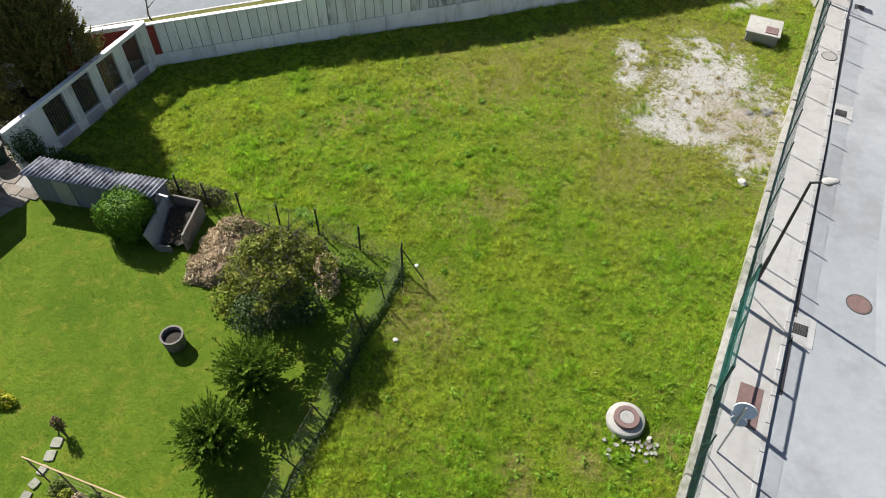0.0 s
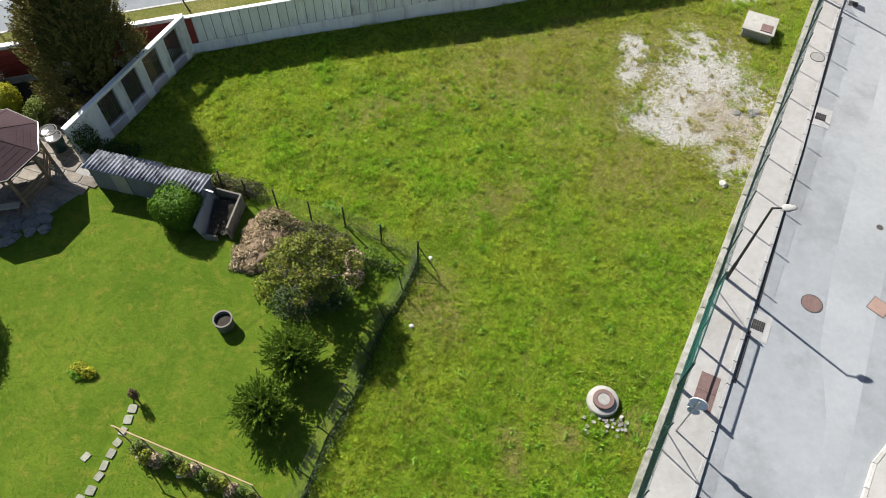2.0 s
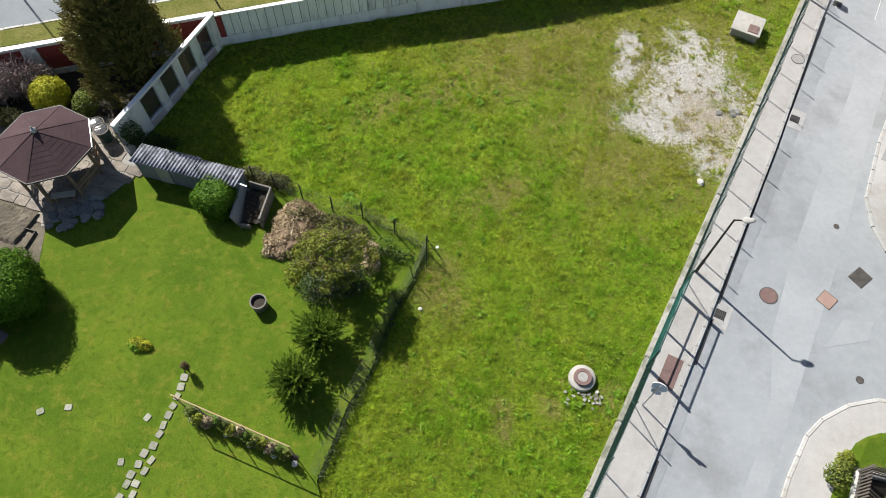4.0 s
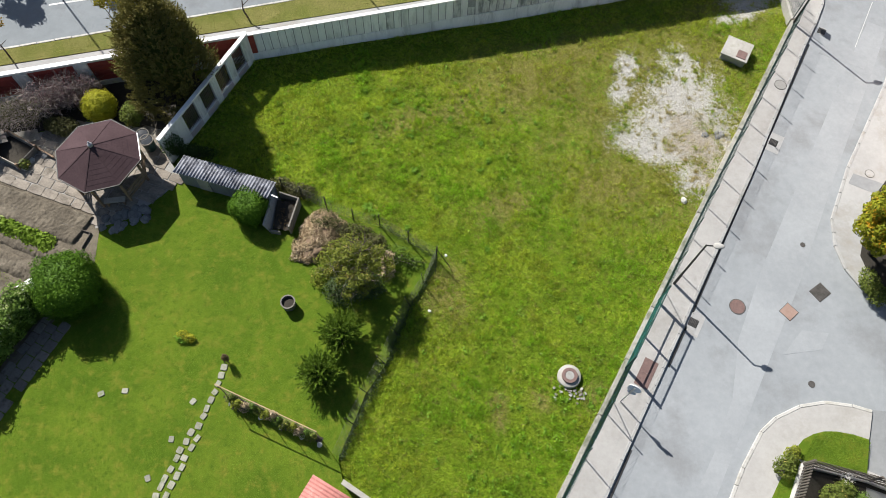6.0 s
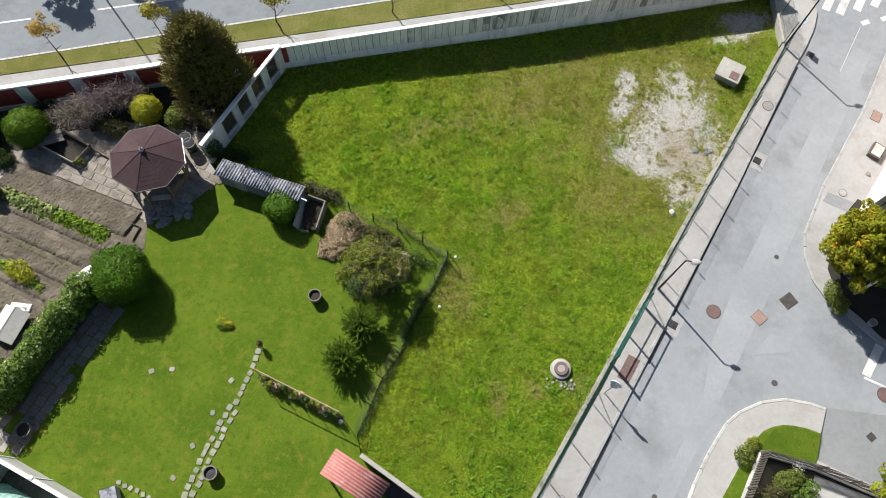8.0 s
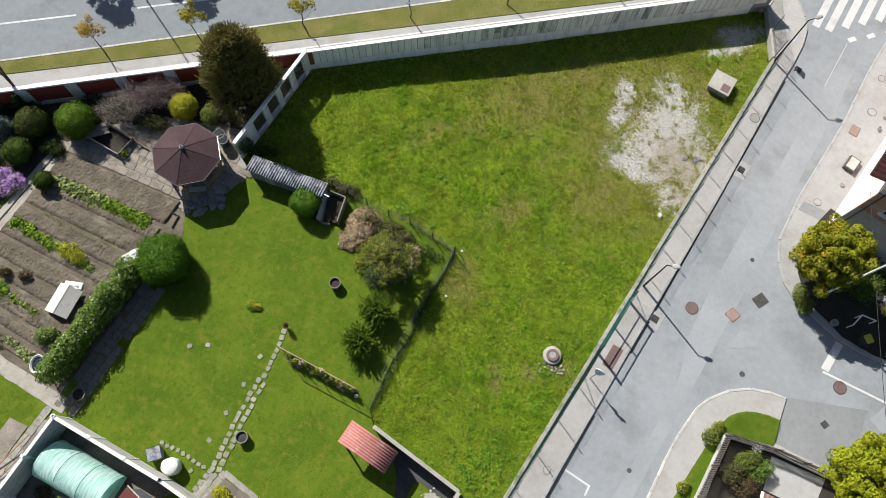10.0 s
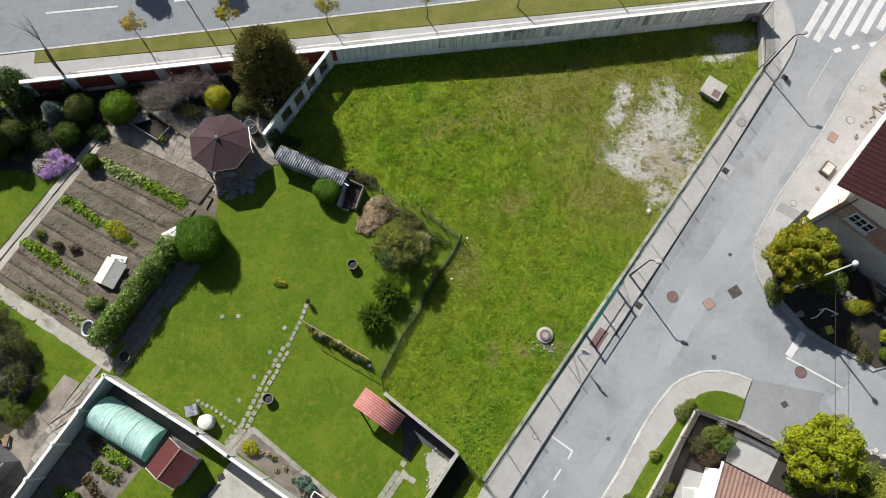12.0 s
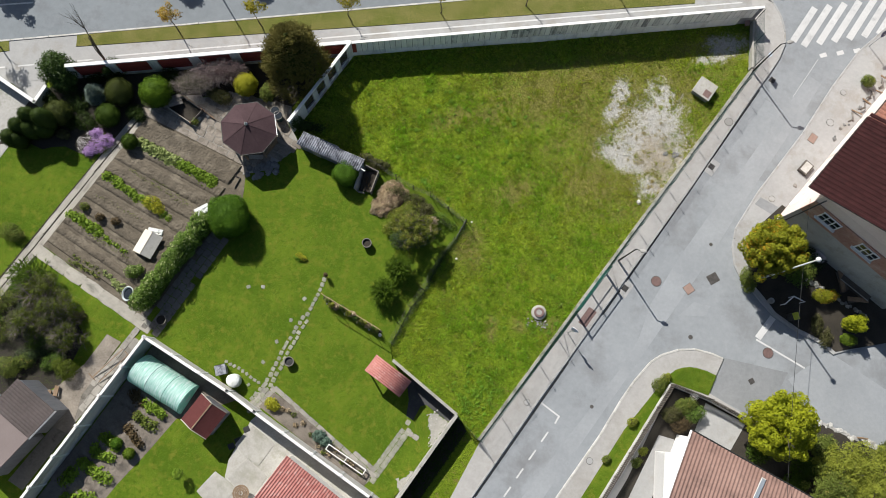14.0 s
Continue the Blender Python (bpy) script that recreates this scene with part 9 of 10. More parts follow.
for i in range(16):
    s = rng.uniform(0.8, 15.5)
    p = Vector(HA).lerp(Vector(HB), s / HL)
    stone(p.x - 0.5 + rng.normal(0, 0.15), p.y + 0.3 + rng.normal(0, 0.15), 0.1, rng.uniform(0.08, 0.18), 500 + i, SLATE_STONE if i % 2 else BOARD_GREY, "stone and rubble along the house front", "rubble along the house", 0.35, 50 * i)
for i in range(14):
    q = Vector(HA).lerp(Vector(HB), (10.9 + 0.45 * i) / HL)
    t = thing("old_board", q.x - 0.45 + 0.15 * math.sin(5.0 * i), q.y + 0.25, 0.1, 35 + 61 * i, "old board in a junk pile at the house front", "board", "junk at the house front")
    bm = bmesh.new()
    box(bm, 0, 0, -0.01 + 0.07 * (i % 4), 0.5 + 0.2 * (i % 3), 0.1 + 0.04 * (i % 2), 0.05, 0, 0, 6 * (i % 3))
    soften(bm, 0.006)
    part("board", bm, (FENCE_DARK, BOARD_GREY, TIMBER)[i % 3], t)
loose_shrub("shrub", *(28.97, 34.17), 0.1, [(0, 0, 0.45, 0.6, 0.5, 0.45)], MIXED_BUSH, "small green shrub at the house front", 1200, 0.06, 511)

# annex roof strip, gutters and clutter in the yard
t = thing("concrete_slab", 24.27, 21.0, 0.13, -25, "pale concrete slab lying on bricks beside the house", "slab")
bm = bmesh.new()
box(bm, 0, 0, 0.22, 1.35, 0.75, 0.1)
soften(bm, 0.015)
part("slab", bm, CONCRETE_GREY, t)
for sx in (-0.45, 0.45):
    bm = bmesh.new()
    box(bm, sx, 0, -0.02, 0.25, 0.6, 0.245)
    part("brick_pier", bm, BRICK_RENDER, t)
rng = np.random.default_rng(520)
for i in range(6):
    p = [(27.34, 18.80), (28.87, 19.35), (28.41, 16.96), (26.39, 19.30), (29.84, 15.89), (26.49, 20.72)][i]
    t = thing("board_stack", p[0], p[1], 0.13, 30 + 41 * i, "stack of old boards in the shaded yard", "boards", "junk in the yard")
    for k in range(4):
        bm = bmesh.new()
        box(bm, 0.05 * k, 0.04 * (k % 2), -0.01 + 0.09 * k, 1.6, 0.35, 0.08, 9 * (k % 3) - 8)
        soften(bm, 0.008)
        part("board", bm, (FENCE_DARK, TIMBER)[k % 2], t)
t = thing("old_window_frame", *(28.48, 19.21), 0.13, 20, "discarded white window frame leaning in the yard", "frame")
for a, b in (((-0.8, 0, 0.1), (0.8, 0, 0.1)), ((-0.8, 0.5, 0.7), (0.8, 0.5, 0.7)), ((-0.8, 0, 0.1), (-0.8, 0.5, 0.7)), ((0.8, 0, 0.1), (0.8, 0.5, 0.7)), ((0, 0, 0.1), (0, 0.5, 0.7))):
    bm = bmesh.new()
    bar(bm, a, b, 0.08)
    part("rail", bm, WHITE_PAINT, t)
t = thing("white_gate_rail", *(24.52, 14.86), 0.13, 25, "bent white rail in the shade of the tree", "rail")
for a, b in (((-0.8, -0.3, 0.7), (0, 0.1, 0.8)), ((0, 0.1, 0.8), (0.7, -0.5, 0.75)), ((-0.8, -0.3, 0), (-0.8, -0.3, 0.75)), ((0.0, 0.1, 0), (0, 0.1, 0.8)), ((0.7, -0.5, 0), (0.7, -0.5, 0.8))):
    bm = bmesh.new()
    bar(bm, a, b, 0.07)
    part("rail", bm, WHITE_PAINT, t)
bn = thing("waste_bin", *(24.73, 13.44), 0.1, 25, "waste bin with a yellow lid", "bin")
bm = bmesh.new()
box(bm, 0, 0, 0.02, 0.5, 0.55, 0.9)
soften(bm, 0.03, 2)
part("body", bm, BLACK_PLASTIC, bn)
bm = bmesh.new()
box(bm, 0, 0, 0.93, 0.5, 0.56, 0.08)
soften(bm, 0.03, 2)
part("lid", bm, YELLOW_PLASTIC, bn, "yellow lid")
for s in (-0.2, 0.2):
    bm = bmesh.new()
    rod(bm, (s - 0.03, -0.28, 0.08), (s + 0.03, -0.28, 0.08), 0.1, n=12)
    part("wheel", bm, BLACK_PLASTIC, bn)
ring = thing("planter", *(23.04, 14.38), 0.13, 0, "small grey planter under the tree", "planter", "planters")
bm = bmesh.new()
lathe(bm, [(0.2, -0.02), (0.24, 0.3), (0.2, 0.3), (0.18, 0.2)], 16)
part("pot", bm, CONCRETE_GREY, ring)

# dark felt lying against the gable
t = thing("felt_sheet", 29.9, 18.95, 0.13, -27, "dark roofing felt laid over boards in the yard", "sheet")
bm = bmesh.new()
box(bm, 0, 0, 0.0, 2.3, 1.3, 0.12, 0, 6)
bmesh.ops.subdivide_edges(bm, edges=bm.edges[:], cuts=4, use_grid_fill=True)
rough_up(bm, 0.06, 1.2)
part("felt", bm, BLACK_PLASTIC, t)
for k in range(4):
    bm = bmesh.new()
    box(bm, -0.9 + 0.6 * k, 0.1, -0.02, 0.14, 1.5, 0.06, 4 * k)
    part("board", bm, FENCE_DARK, t)
# crate, dark sheet and long boards in the shade
t = thing("crate", *(26.54, 18.92), 0.13, 55, "dusty pinkish crate in the shaded yard", "crate")
bm = bmesh.new()
box(bm, 0, 0, -0.02, 1.5, 0.9, 0.6)
soften(bm, 0.02)
part("body", bm, PLINTH_MAUVE, t)
bm = bmesh.new()
box(bm, 0, 0, 0.58, 1.56, 0.96, 0.05)
part("lid", bm, PLINTH_MAUVE, t)
t = thing("water_trough", *(29.40, 16.69), 0.13, -30, "long dark trough with a pale rim in the yard", "trough")
bm = bmesh.new()
box(bm, 0, 0, -0.02, 2.6, 0.5, 0.45)
part("body", bm, FENCE_DARK, t)
for sy in (-0.25, 0.25):
    bm = bmesh.new()
    box(bm, 0, sy, 0.42, 2.6, 0.06, 0.05)
    part("rim", bm, CONCRETE_GREY, t)
# autumn-coloured corner tree and shrubs
cx, cy = (21.41, 17.65)
puffed_tree("corner_tree", cx, cy, 0.13, 3.6, 0.13, 2.05, 2.1, 3.4, 190, 0.33, ORANGE_LEAF, "round tree with yellow, orange and green autumn leaves", 26000, 0.1, 531, 0.4, -0.6)
loose_shrub("shrub", *(20.86, 15.85), 0.13, [(0, 0, 0.4, 0.55, 0.8, 0.4), (0.3, -0.7, 0.4, 0.5, 0.6, 0.4)], MIXED_BUSH, "low green hedge at the kerb", 2200, 0.06, 532)
loose_shrub("shrub", *(25.36, 17.21), 0.13, [(0, 0, 0.5, 0.9, 0.6, 0.5), (-0.5, 0.4, 0.5, 0.7, 0.6, 0.45)], MIXED_BUSH, "shrub in the shade of the corner tree", 2000, 0.06, 533)
loose_shrub("shrub", *(26.81, 15.46), 0.13, [(0, 0, 0.6, 0.85, 0.55, 0.55), (0.6, 0.2, 0.6, 0.6, 0.45, 0.45)], ORANGE_LEAF, "low shrub with reddish autumn tips", 2400, 0.06, 534)
loose_shrub("shrub", *(29.09, 13.70), 0.13, [(0, 0, 1.0, 0.8, 0.65, 0.9), (0.5, 0.35, 0.9, 0.55, 0.5, 0.75), (-0.4, 0.1, 1.5, 0.4, 0.4, 0.5), (0.3, -0.3, 1.6, 0.35, 0.35, 0.5)], HONEY_LEAF, "yellow-green shrub at the verge", 3200, 0.08, 535)
loose_shrub("shrub", *(29.18, 12.54), 0.13, [(0, 0, 0.4, 0.7, 0.5, 0.4)], BUXUS_LIGHT, "low rounded green shrub at the verge", 1400, 0.05, 536)
loose_shrub("shrub", *(26.82, 20.74), 0.13, [(0, 0, 0.5, 0.8, 0.6, 0.5)], BUXUS, "dark green shrub under the house wall", 1500, 0.06, 537)
loose_shrub("shrub", *(26.74, 13.25), 0.13, [(0, 0, 0.3, 0.5, 0.9, 0.3), (0.8, -0.9, 0.25, 0.5, 0.8, 0.25)], GREY_BUSH, "dry growth along the yard edge", 1800, 0.06, 538)
# dense dark shrubs added to deepen the shade over the yard
for i, (p, m) in enumerate((((25.25, 18.33), LAUREL), ((30.6, 17.6), LAUREL), ((24.3, 16.9), BUSH_GREEN))):
    loose_shrub("shrub", p[0], p[1], 0.13, [(0, 0, 0.6, 1.0, 0.9, 0.6), (0.7, -0.4, 0.5, 0.8, 0.7, 0.5), (-0.6, 0.5, 0.45, 0.7, 0.7, 0.45)], m, "dense dark shrub added to deepen the yard's shade", 1900, 0.065, 900 + i, group="yard shrubs")
# low stone border of the yard
rng = np.random.default_rng(540)
for i in range(22):
    f = i / 21
    p = Vector((25.68, 16.67)).lerp(Vector((30.57, 14.72)), f)
    stone(p.x + rng.normal(0, 0.06), p.y + rng.normal(0, 0.06), 0.12, rng.uniform(0.12, 0.22), 541 + i, SLATE_STONE if i % 3 else CONCRETE_GREY, "stone in the yard border", "yard border stones", 0.5, 31 * i)

# ---- house south of the junction ----
h2 = thing("house", 0, 0, 0, 0, "single-storey house with a brown corrugated tile roof", "house")
ra, rb, rc = Vector((16.97, 3.43)), Vector((21.74, 2.50)), Vector((15.87, -1.48))
n = place_on(h2, ra, (26.13, 0.46), 0.1)
nd = (rc - ra).length
RL, RD = n + 4.0, nd + 4.0
bm = bmesh.new()
corrugated(bm, 0, RL, 0, RD, 3.5, 3.5, 0.27, 0.035)
bm.transform(Matrix.Diagonal((1, -1, 1, 1)))
dx = h2.matrix_basis.inverted() @ Vector((rc.x, rc.y, 3.6))
for v in bm.verts:
    v.co.x -= v.co.y * dx.x / abs(dx.y)
    v.co.z += 0.3 * (-v.co.y / RD)
part("roof", bm, BROWN_TILE, h2, "brown ridged roof tiles", True)
bm = bmesh.new()
ov = 0.35
k = dx.x / abs(dx.y)
prism(bm, [(ov + k * ov, -ov), (RL - ov, -ov), (RL - ov + k * (RD - ov), -RD + ov), (ov + k * (RD - ov), -RD + ov)], -0.1, 3.42)
part("wall", bm, WHITE_RENDER, h2)
bm = bmesh.new()
rod(bm, (0, 0.05, 3.45), (RL, 0.05, 3.45), 0.06, n=8)
part("gutter", bm, DARK_STEEL, h2)
bm = bmesh.new()
bar(bm, (-0.02, 0, 3.5), (k * RD - 0.02, -RD, 3.78), 0.12, 0.14)
part("verge_board", bm, WHITE_PAINT, h2)
pl = h2.matrix_basis.inverted() @ Vector((*(22.14, 0.60), 3.7))
bm = bmesh.new()
box(bm, pl.x, pl.y - 0.3, 3.52, 0.34, 1.9, 0.1)
soften(bm, 0.02)
sk = part("skylight", bm, KERB_STONE, h2)
bm = bmesh.new()
box(bm, pl.x, pl.y - 0.3, 3.62, 0.26, 1.75, 0.02)
part("pane", bm, SKY_PANE, sk, "pane that mirrors the sky")
# white flat-roofed annex
an = thing("house_annex", 0, 0, 0, 0, "white flat-roofed annex beside the house", "annex")
n = place_on(an, (15.72, 1.49), (17.28, 1.79), 0.1)
bm = bmesh.new()
box(bm, n / 2 + 0.1, -3.2, -0.1, n + 0.1, 6.4, 2.5)
bm.transform(pose(0, 0, 0, 0, 0, -5))
soften(bm, 0.02)
part("wall", bm, WHITE_RENDER, an)
bm = bmesh.new()
box(bm, n / 2 + 0.1, -3.2, 2.4, n + 0.3, 6.6, 0.08)
bm.transform(pose(0, 0, 0, 0, 0, -5))
part("roof_slab", bm, COPING, an)

# slatted garden fence with slats leaning out over the path
FP = [(12.23, -2.73), (16.24, 6.51), (19.14, 5.98), (22.39, 4.93)]
FP = [(FP[0][0] - 4.5, FP[0][1] - 9.6)] + FP
for (x0, y0), (x1, y1) in zip(FP, FP[1:]):
    n = math.hypot(x1 - x0, y1 - y0)
    bays = max(1, round(n / 2.2))
    turn = math.degrees(math.atan2(y1 - y0, x1 - x0))
    for i in range(bays):
        q = (x0 + (x1 - x0) * i / bays, y0 + (y1 - y0) * i / bays)
        w = n / bays
        f = thing("slat_fence", q[0], q[1], 0.1, turn, "dark slatted garden fence bay on a pale footing", "fence", "bays of the slat fence")
        bm = bmesh.new()
        box(bm, w / 2, 0, -0.1, w, 0.2, 0.35)
        soften(bm, 0.012)
        part("footing", bm, KERB_STONE, f)
        bm = bmesh.new()
        box(bm, 0, 0, 0.2, 0.09, 0.09, 1.15)
        part("post", bm, FENCE_DARK, f)
        for z in (0.45, 1.05):
            bm = bmesh.new()
            bar(bm, (0, -0.05, z), (w, -0.05, z), 0.04, 0.07)
            part("rail", bm, FENCE_DARK, f)
        m = max(6, int(w / 0.14))
        for j in range(m):
            bm = bmesh.new()
            box(bm, w * (j + 0.5) / m, 0.0, 0.28, 0.075, 0.02, 1.05)
            part("slat", bm, FENCE_DARK, f)
slab("courtyard", [(18.95, 5.73), (22.23, 4.77), (21.29, 2.49), (18.24, 3.56)], 0.0, 0.14, PAVE_PALE, "pale concrete courtyard", "courtyard")
slab("garden_path", [(15.90, 2.67), (18.08, 2.48), (15.92, -2.00), (14.28, -2.32)], 0.0, 0.14, PAVE_PALE, "pale concrete garden path", "path")
slab("shrub_bed", [(16.50, 6.18), (19.08, 5.75), (18.42, 3.17), (15.84, 3.08)], 0.0, 0.145, SOIL_AND_SHADE, "dark earth bed behind the fence", "shrub bed")
for i, (p, m, n) in enumerate((((17.30, 5.07), MIXED_BUSH, 2200), ((16.37, 4.25), GREY_BUSH, 1500), ((18.04, 4.59), IVY, 1300), ((17.11, 3.57), RED_VEG, 800))):
    loose_shrub("shrub", p[0], p[1], 0.14, [(0, 0, 0.55, 0.7, 0.6, 0.5), (0.4, 0.3, 0.6, 0.5, 0.5, 0.45)], m, "tangled shrub behind the slat fence", n, 0.06, 551 + i)
loose_shrub("rose_bush", *(17.92, 5.91), 0.14, [(0, 0, 0.7, 0.35, 0.3, 0.2)], WHITE_PETAL, "white roses over the fence", 120, 0.05, 556, 0.8)
for i, (p, s) in enumerate((((15.27, 6.27), 0.75), ((13.72, 3.17), 0.5), ((12.21, 0.15), 0.4), ((15.74, 6.88), 0.5), ((14.43, 0.34), 0.5), ((14.81, 1.24), 0.45))):
    loose_shrub("shrub", p[0], p[1], 0.13, [(0, 0, 0.45 * s, 0.75 * s, 0.7 * s, 0.5 * s), (0.4 * s, 0.4 * s, 0.4 * s, 0.5 * s, 0.5 * s, 0.4 * s)], BUSH_LIGHT if i % 2 else MIXED_BUSH, "small green bush on the verge", int(1500 * s), 0.055, 560 + i, group="verge bushes")

# undergrowth round the big tree
for i, (p, m) in enumerate((((27.65, 4.22), MIXED_BUSH), ((26.56, 2.36), YEW), ((25.85, 1.00), YEW), ((32.38, 1.91), MIXED_BUSH), ((32.92, 4.85), OLIVE_BALL), ((23.16, 2.90), YEW))):
    loose_shrub("shrub", p[0], p[1], 0.12, [(0, 0, 0.6, 0.95, 0.9, 0.6), (0.6, 0.3, 0.55, 0.7, 0.7, 0.5)], m, "dense green undergrowth beside the big tree", 2200, 0.07, 590 + i, group="undergrowth")
# big yellow-green tree and dark shrubs
cx, cy = (23.37, 5.06)
puffed_tree("maple_tree", cx, cy, 0.1, 4.4, 0.17, 2.25, 2.0, 3.0, 170, 0.36, HONEY_LEAF, "broad tree with bright yellow-green leaves", 30000, 0.085, 571)
for i, (p, s, m) in enumerate((((29.11, 2.93), 1.0, BUSH_LIGHT), ((31.40, 3.18), 1.0, BUSH_LIGHT), ((28.43, 1.19), 1.0, MIXED_BUSH), ((30.92, 1.28), 1.1, BUSH_LIGHT))):
    tree("bushy_tree", p[0], p[1], 0.1, 2.4 * s, 0.1, spread_clumps(18, 1.7 * s, 1.7 * s, 1.0 * s, 2.6 * s, 0.55 * s, 572 + i, 0.9) + [(0, 0, 1.3 * s, 1.2 * s, 1.2 * s, 1.0 * s)], m, "dense light green bushy tree behind pale stones", 8500, 0.065, 572 + i, 7, 1.2, group="bushy trees")
rng = np.random.default_rng(580)
for i in range(34):
    p = Vector((27.37, 6.13)).lerp(Vector((33.53, 4.92)), i / 33)
    stone(p.x + rng.normal(0, 0.1), p.y + rng.normal(0, 0.12) - 0.1, 0.08, rng.uniform(0.1, 0.22), 581 + i, KERB_STONE if i % 3 else CONCRETE_GREY, "pale stone in a row along the street", "pale border stones", 0.4, 43 * i)

# overhead cable from the pink house across the side street to a pole
ca, cb = Vector((*(22.90, 21.40), 5.0)), Vector((*(23.31, 0.37), 6.2))
cb = ca + (cb - ca) * 1.9
cable = thing("overhead_cable", ca.x, ca.y, 0.0, 0, "dark overhead cable spanning the side street", "cable")
bm = bmesh.new()
tube(bm, [ca.lerp(cb, i / 24) - Vector((0, 0, 1.1 * (1 - ((i - 12) / 12) ** 2))) for i in range(25)], 0.016, 5)
part("cable", bm, BLACK_PLASTIC, cable, world=True)
bm = bmesh.new()
rod(bm, (cb.x, cb.y, -0.2), cb + Vector((0, 0, 0.2)), 0.1, 0.07, n=8)
part("pole", bm, TIMBER, cable, world=True)
pst = thing("bollard_post", *(30.81, 5.42), 0.1, 0, "dark wooden post beside the street", "post")
bm = bmesh.new()
rod(bm, (0, 0, -0.1), (0, 0, 1.1), 0.09, 0.07, n=8)
part("post", bm, TIMBER, pst)

# ---- road surface: repairs, covers, markings ----
def sheet(name, poly, z, material, label, category, group=""):
    bm = bmesh.new()
    prism(bm, poly, z - 0.02, z)
    return tagged(part(name, bm, material), label, category, group, "structure")


def disc_cover(x, y, z, r, material, rim, label):
    t = thing("manhole_cover", x, y, z + 0.01, 0, label, "manhole cover", "manhole covers")
    bm = bmesh.new()
    lathe(bm, [(r * 0.9, -0.02), (r, -0.02), (r, 0.006), (r * 0.9, 0.006)], 32, caps=False)
    part("frame", bm, rim, t)
    bm = bmesh.new()
    lathe(bm, [(0.0, -0.02), (r * 0.89, -0.02), (r * 0.89, 0.004), (0.0, 0.005)], 32)
    if r > 0.4:
        for k in (0.3, 0.55, 0.75):
            lathe(bm, [(r * k, 0.0), (r * k, 0.009), (r * k + 0.03, 0.009), (r * k + 0.03, 0.0)], 28, caps=False)
    part("lid", bm, material, t)
    return t


def plate_cover(x, y, z, w, h, turn, material, label):
    t = thing("access_cover", x, y, z + 0.01, turn, label, "access cover", "access covers")
    bm = bmesh.new()
    box(bm, 0, 0, -0.02, w, h, 0.025)
    part("frame", bm, IRON, t)
    bm = bmesh.new()
    box(bm, 0, 0, -0.01, w - 0.05, h - 0.05, 0.02)
    soften(bm, 0.004)
    part("lid", bm, material, t)
    return t


def drain(x, y, z, turn, pad=1.15):
    t = thing("road_drain", x, y, z + 0.008, turn, "iron street drain in a pale concrete patch", "drain", "street drains")
    bm = bmesh.new()
    box(bm, 0.06, 0, -0.03, pad * 0.68, pad * 1.15, 0.034)
    part("surround", bm, PAVE_PALE, t, "pale concrete surround")
    bm = bmesh.new()
    for s in (-1, 1):
        box(bm, s * 0.21, 0, -0.02, 0.04, 0.46, 0.03)
        box(bm, 0, s * 0.21, -0.02, 0.46, 0.04, 0.03)
    box(bm, 0, 0, -0.02, 0.4, 0.4, 0.026)
    part("frame", bm, BLACK_PLASTIC, t)
    bm = bmesh.new()
    for i in range(5):
        box(bm, -0.16 + 0.08 * i, 0, 0.0, 0.03, 0.4, 0.014)
    box(bm, 0, 0, 0.0, 0.4, 0.05, 0.014)
    part("grate", bm, IRON, t)


ST = 64.3
disc_cover(14.13, 14.16, 0.0, 0.42, RUST_IRON, IRON, "round rusty brown manhole cover in the street")
disc_cover(23.4, 10.38, 0.0, 0.42, RUST_IRON, IRON, "round brown manhole cover near the junction line")
plate_cover(16.73, 14.08, 0.0, 0.72, 0.72, ST - 20, RUST_PALE, "square rust-coloured plate in the street")
plate_cover(18.5, 15.28, 0.0, 0.85, 0.75, ST - 25, IRON, "square dark iron cover in the street")
disc_cover(*(17.34, 10.39), 0.0, 0.17, IRON, IRON, "small round iron valve cover")
disc_cover(*(10.66, 3.73), 0.0, 0.14, IRON, IRON, "small round iron valve cover in the lane")
disc_cover(*(17.99, 17.95), 0.0, 0.14, IRON, IRON, "small round iron valve cover near the kerb")
plate_cover(*(22.38, 8.00), 0.0, 0.42, 0.4, 40, IRON, "small square iron cover in the driveway")
drain(11.8, 13.12, 0.0, ST - 90)
drain(17.24, 24.33, 0.0, ST - 90)
drain(21.3, 32.85, 0.0, ST - 90, 0.5)
disc_cover(18.13, 28.39, 0.11, 0.36, CONCRETE_GREY, IRON, "round grey cover in the pavement")
disc_cover(*(5.79, 3.09), 0.11, 0.24, PAVEMENT, IRON, "round concrete cover with an iron ring in the pavement")
for p, r in (((22.33, 22.63), 0.26), ((26.39, 30.09), 0.32), ((27.22, 32.95), 0.25), ((11.10, -0.18), 0.26)):
    disc_cover(p[0], p[1], 0.1, r, PAVE_PALE, IRON, "round pale cover with an iron ring in the pavement")
plate_cover(*(25.09, 28.42), 0.1, 0.8, 0.6, ST, RUST_PALE, "square brownish plate in the pavement")
# rusty plates in the pavement beside the sign
t = thing("access_cover", *(9.26, 10.3), 0.11, 64.3, "pair of rusty steel plates in the pavement", "access cover", "access covers")
for s in (-0.375, 0.375):
    bm = bmesh.new()
    box(bm, s, 0, -0.01, 0.742, 0.7, 0.022)
    soften(bm, 0.004)
    part("plate", bm, RUST_IRON, t)
sheet("pavement_patch", [(18.43, 37.67), (18.84, 37.92), (18.86, 37.34), (18.45, 37.14)], 0.116, RUST_PALE, "rust-coloured plate set in the pavement", "patch")

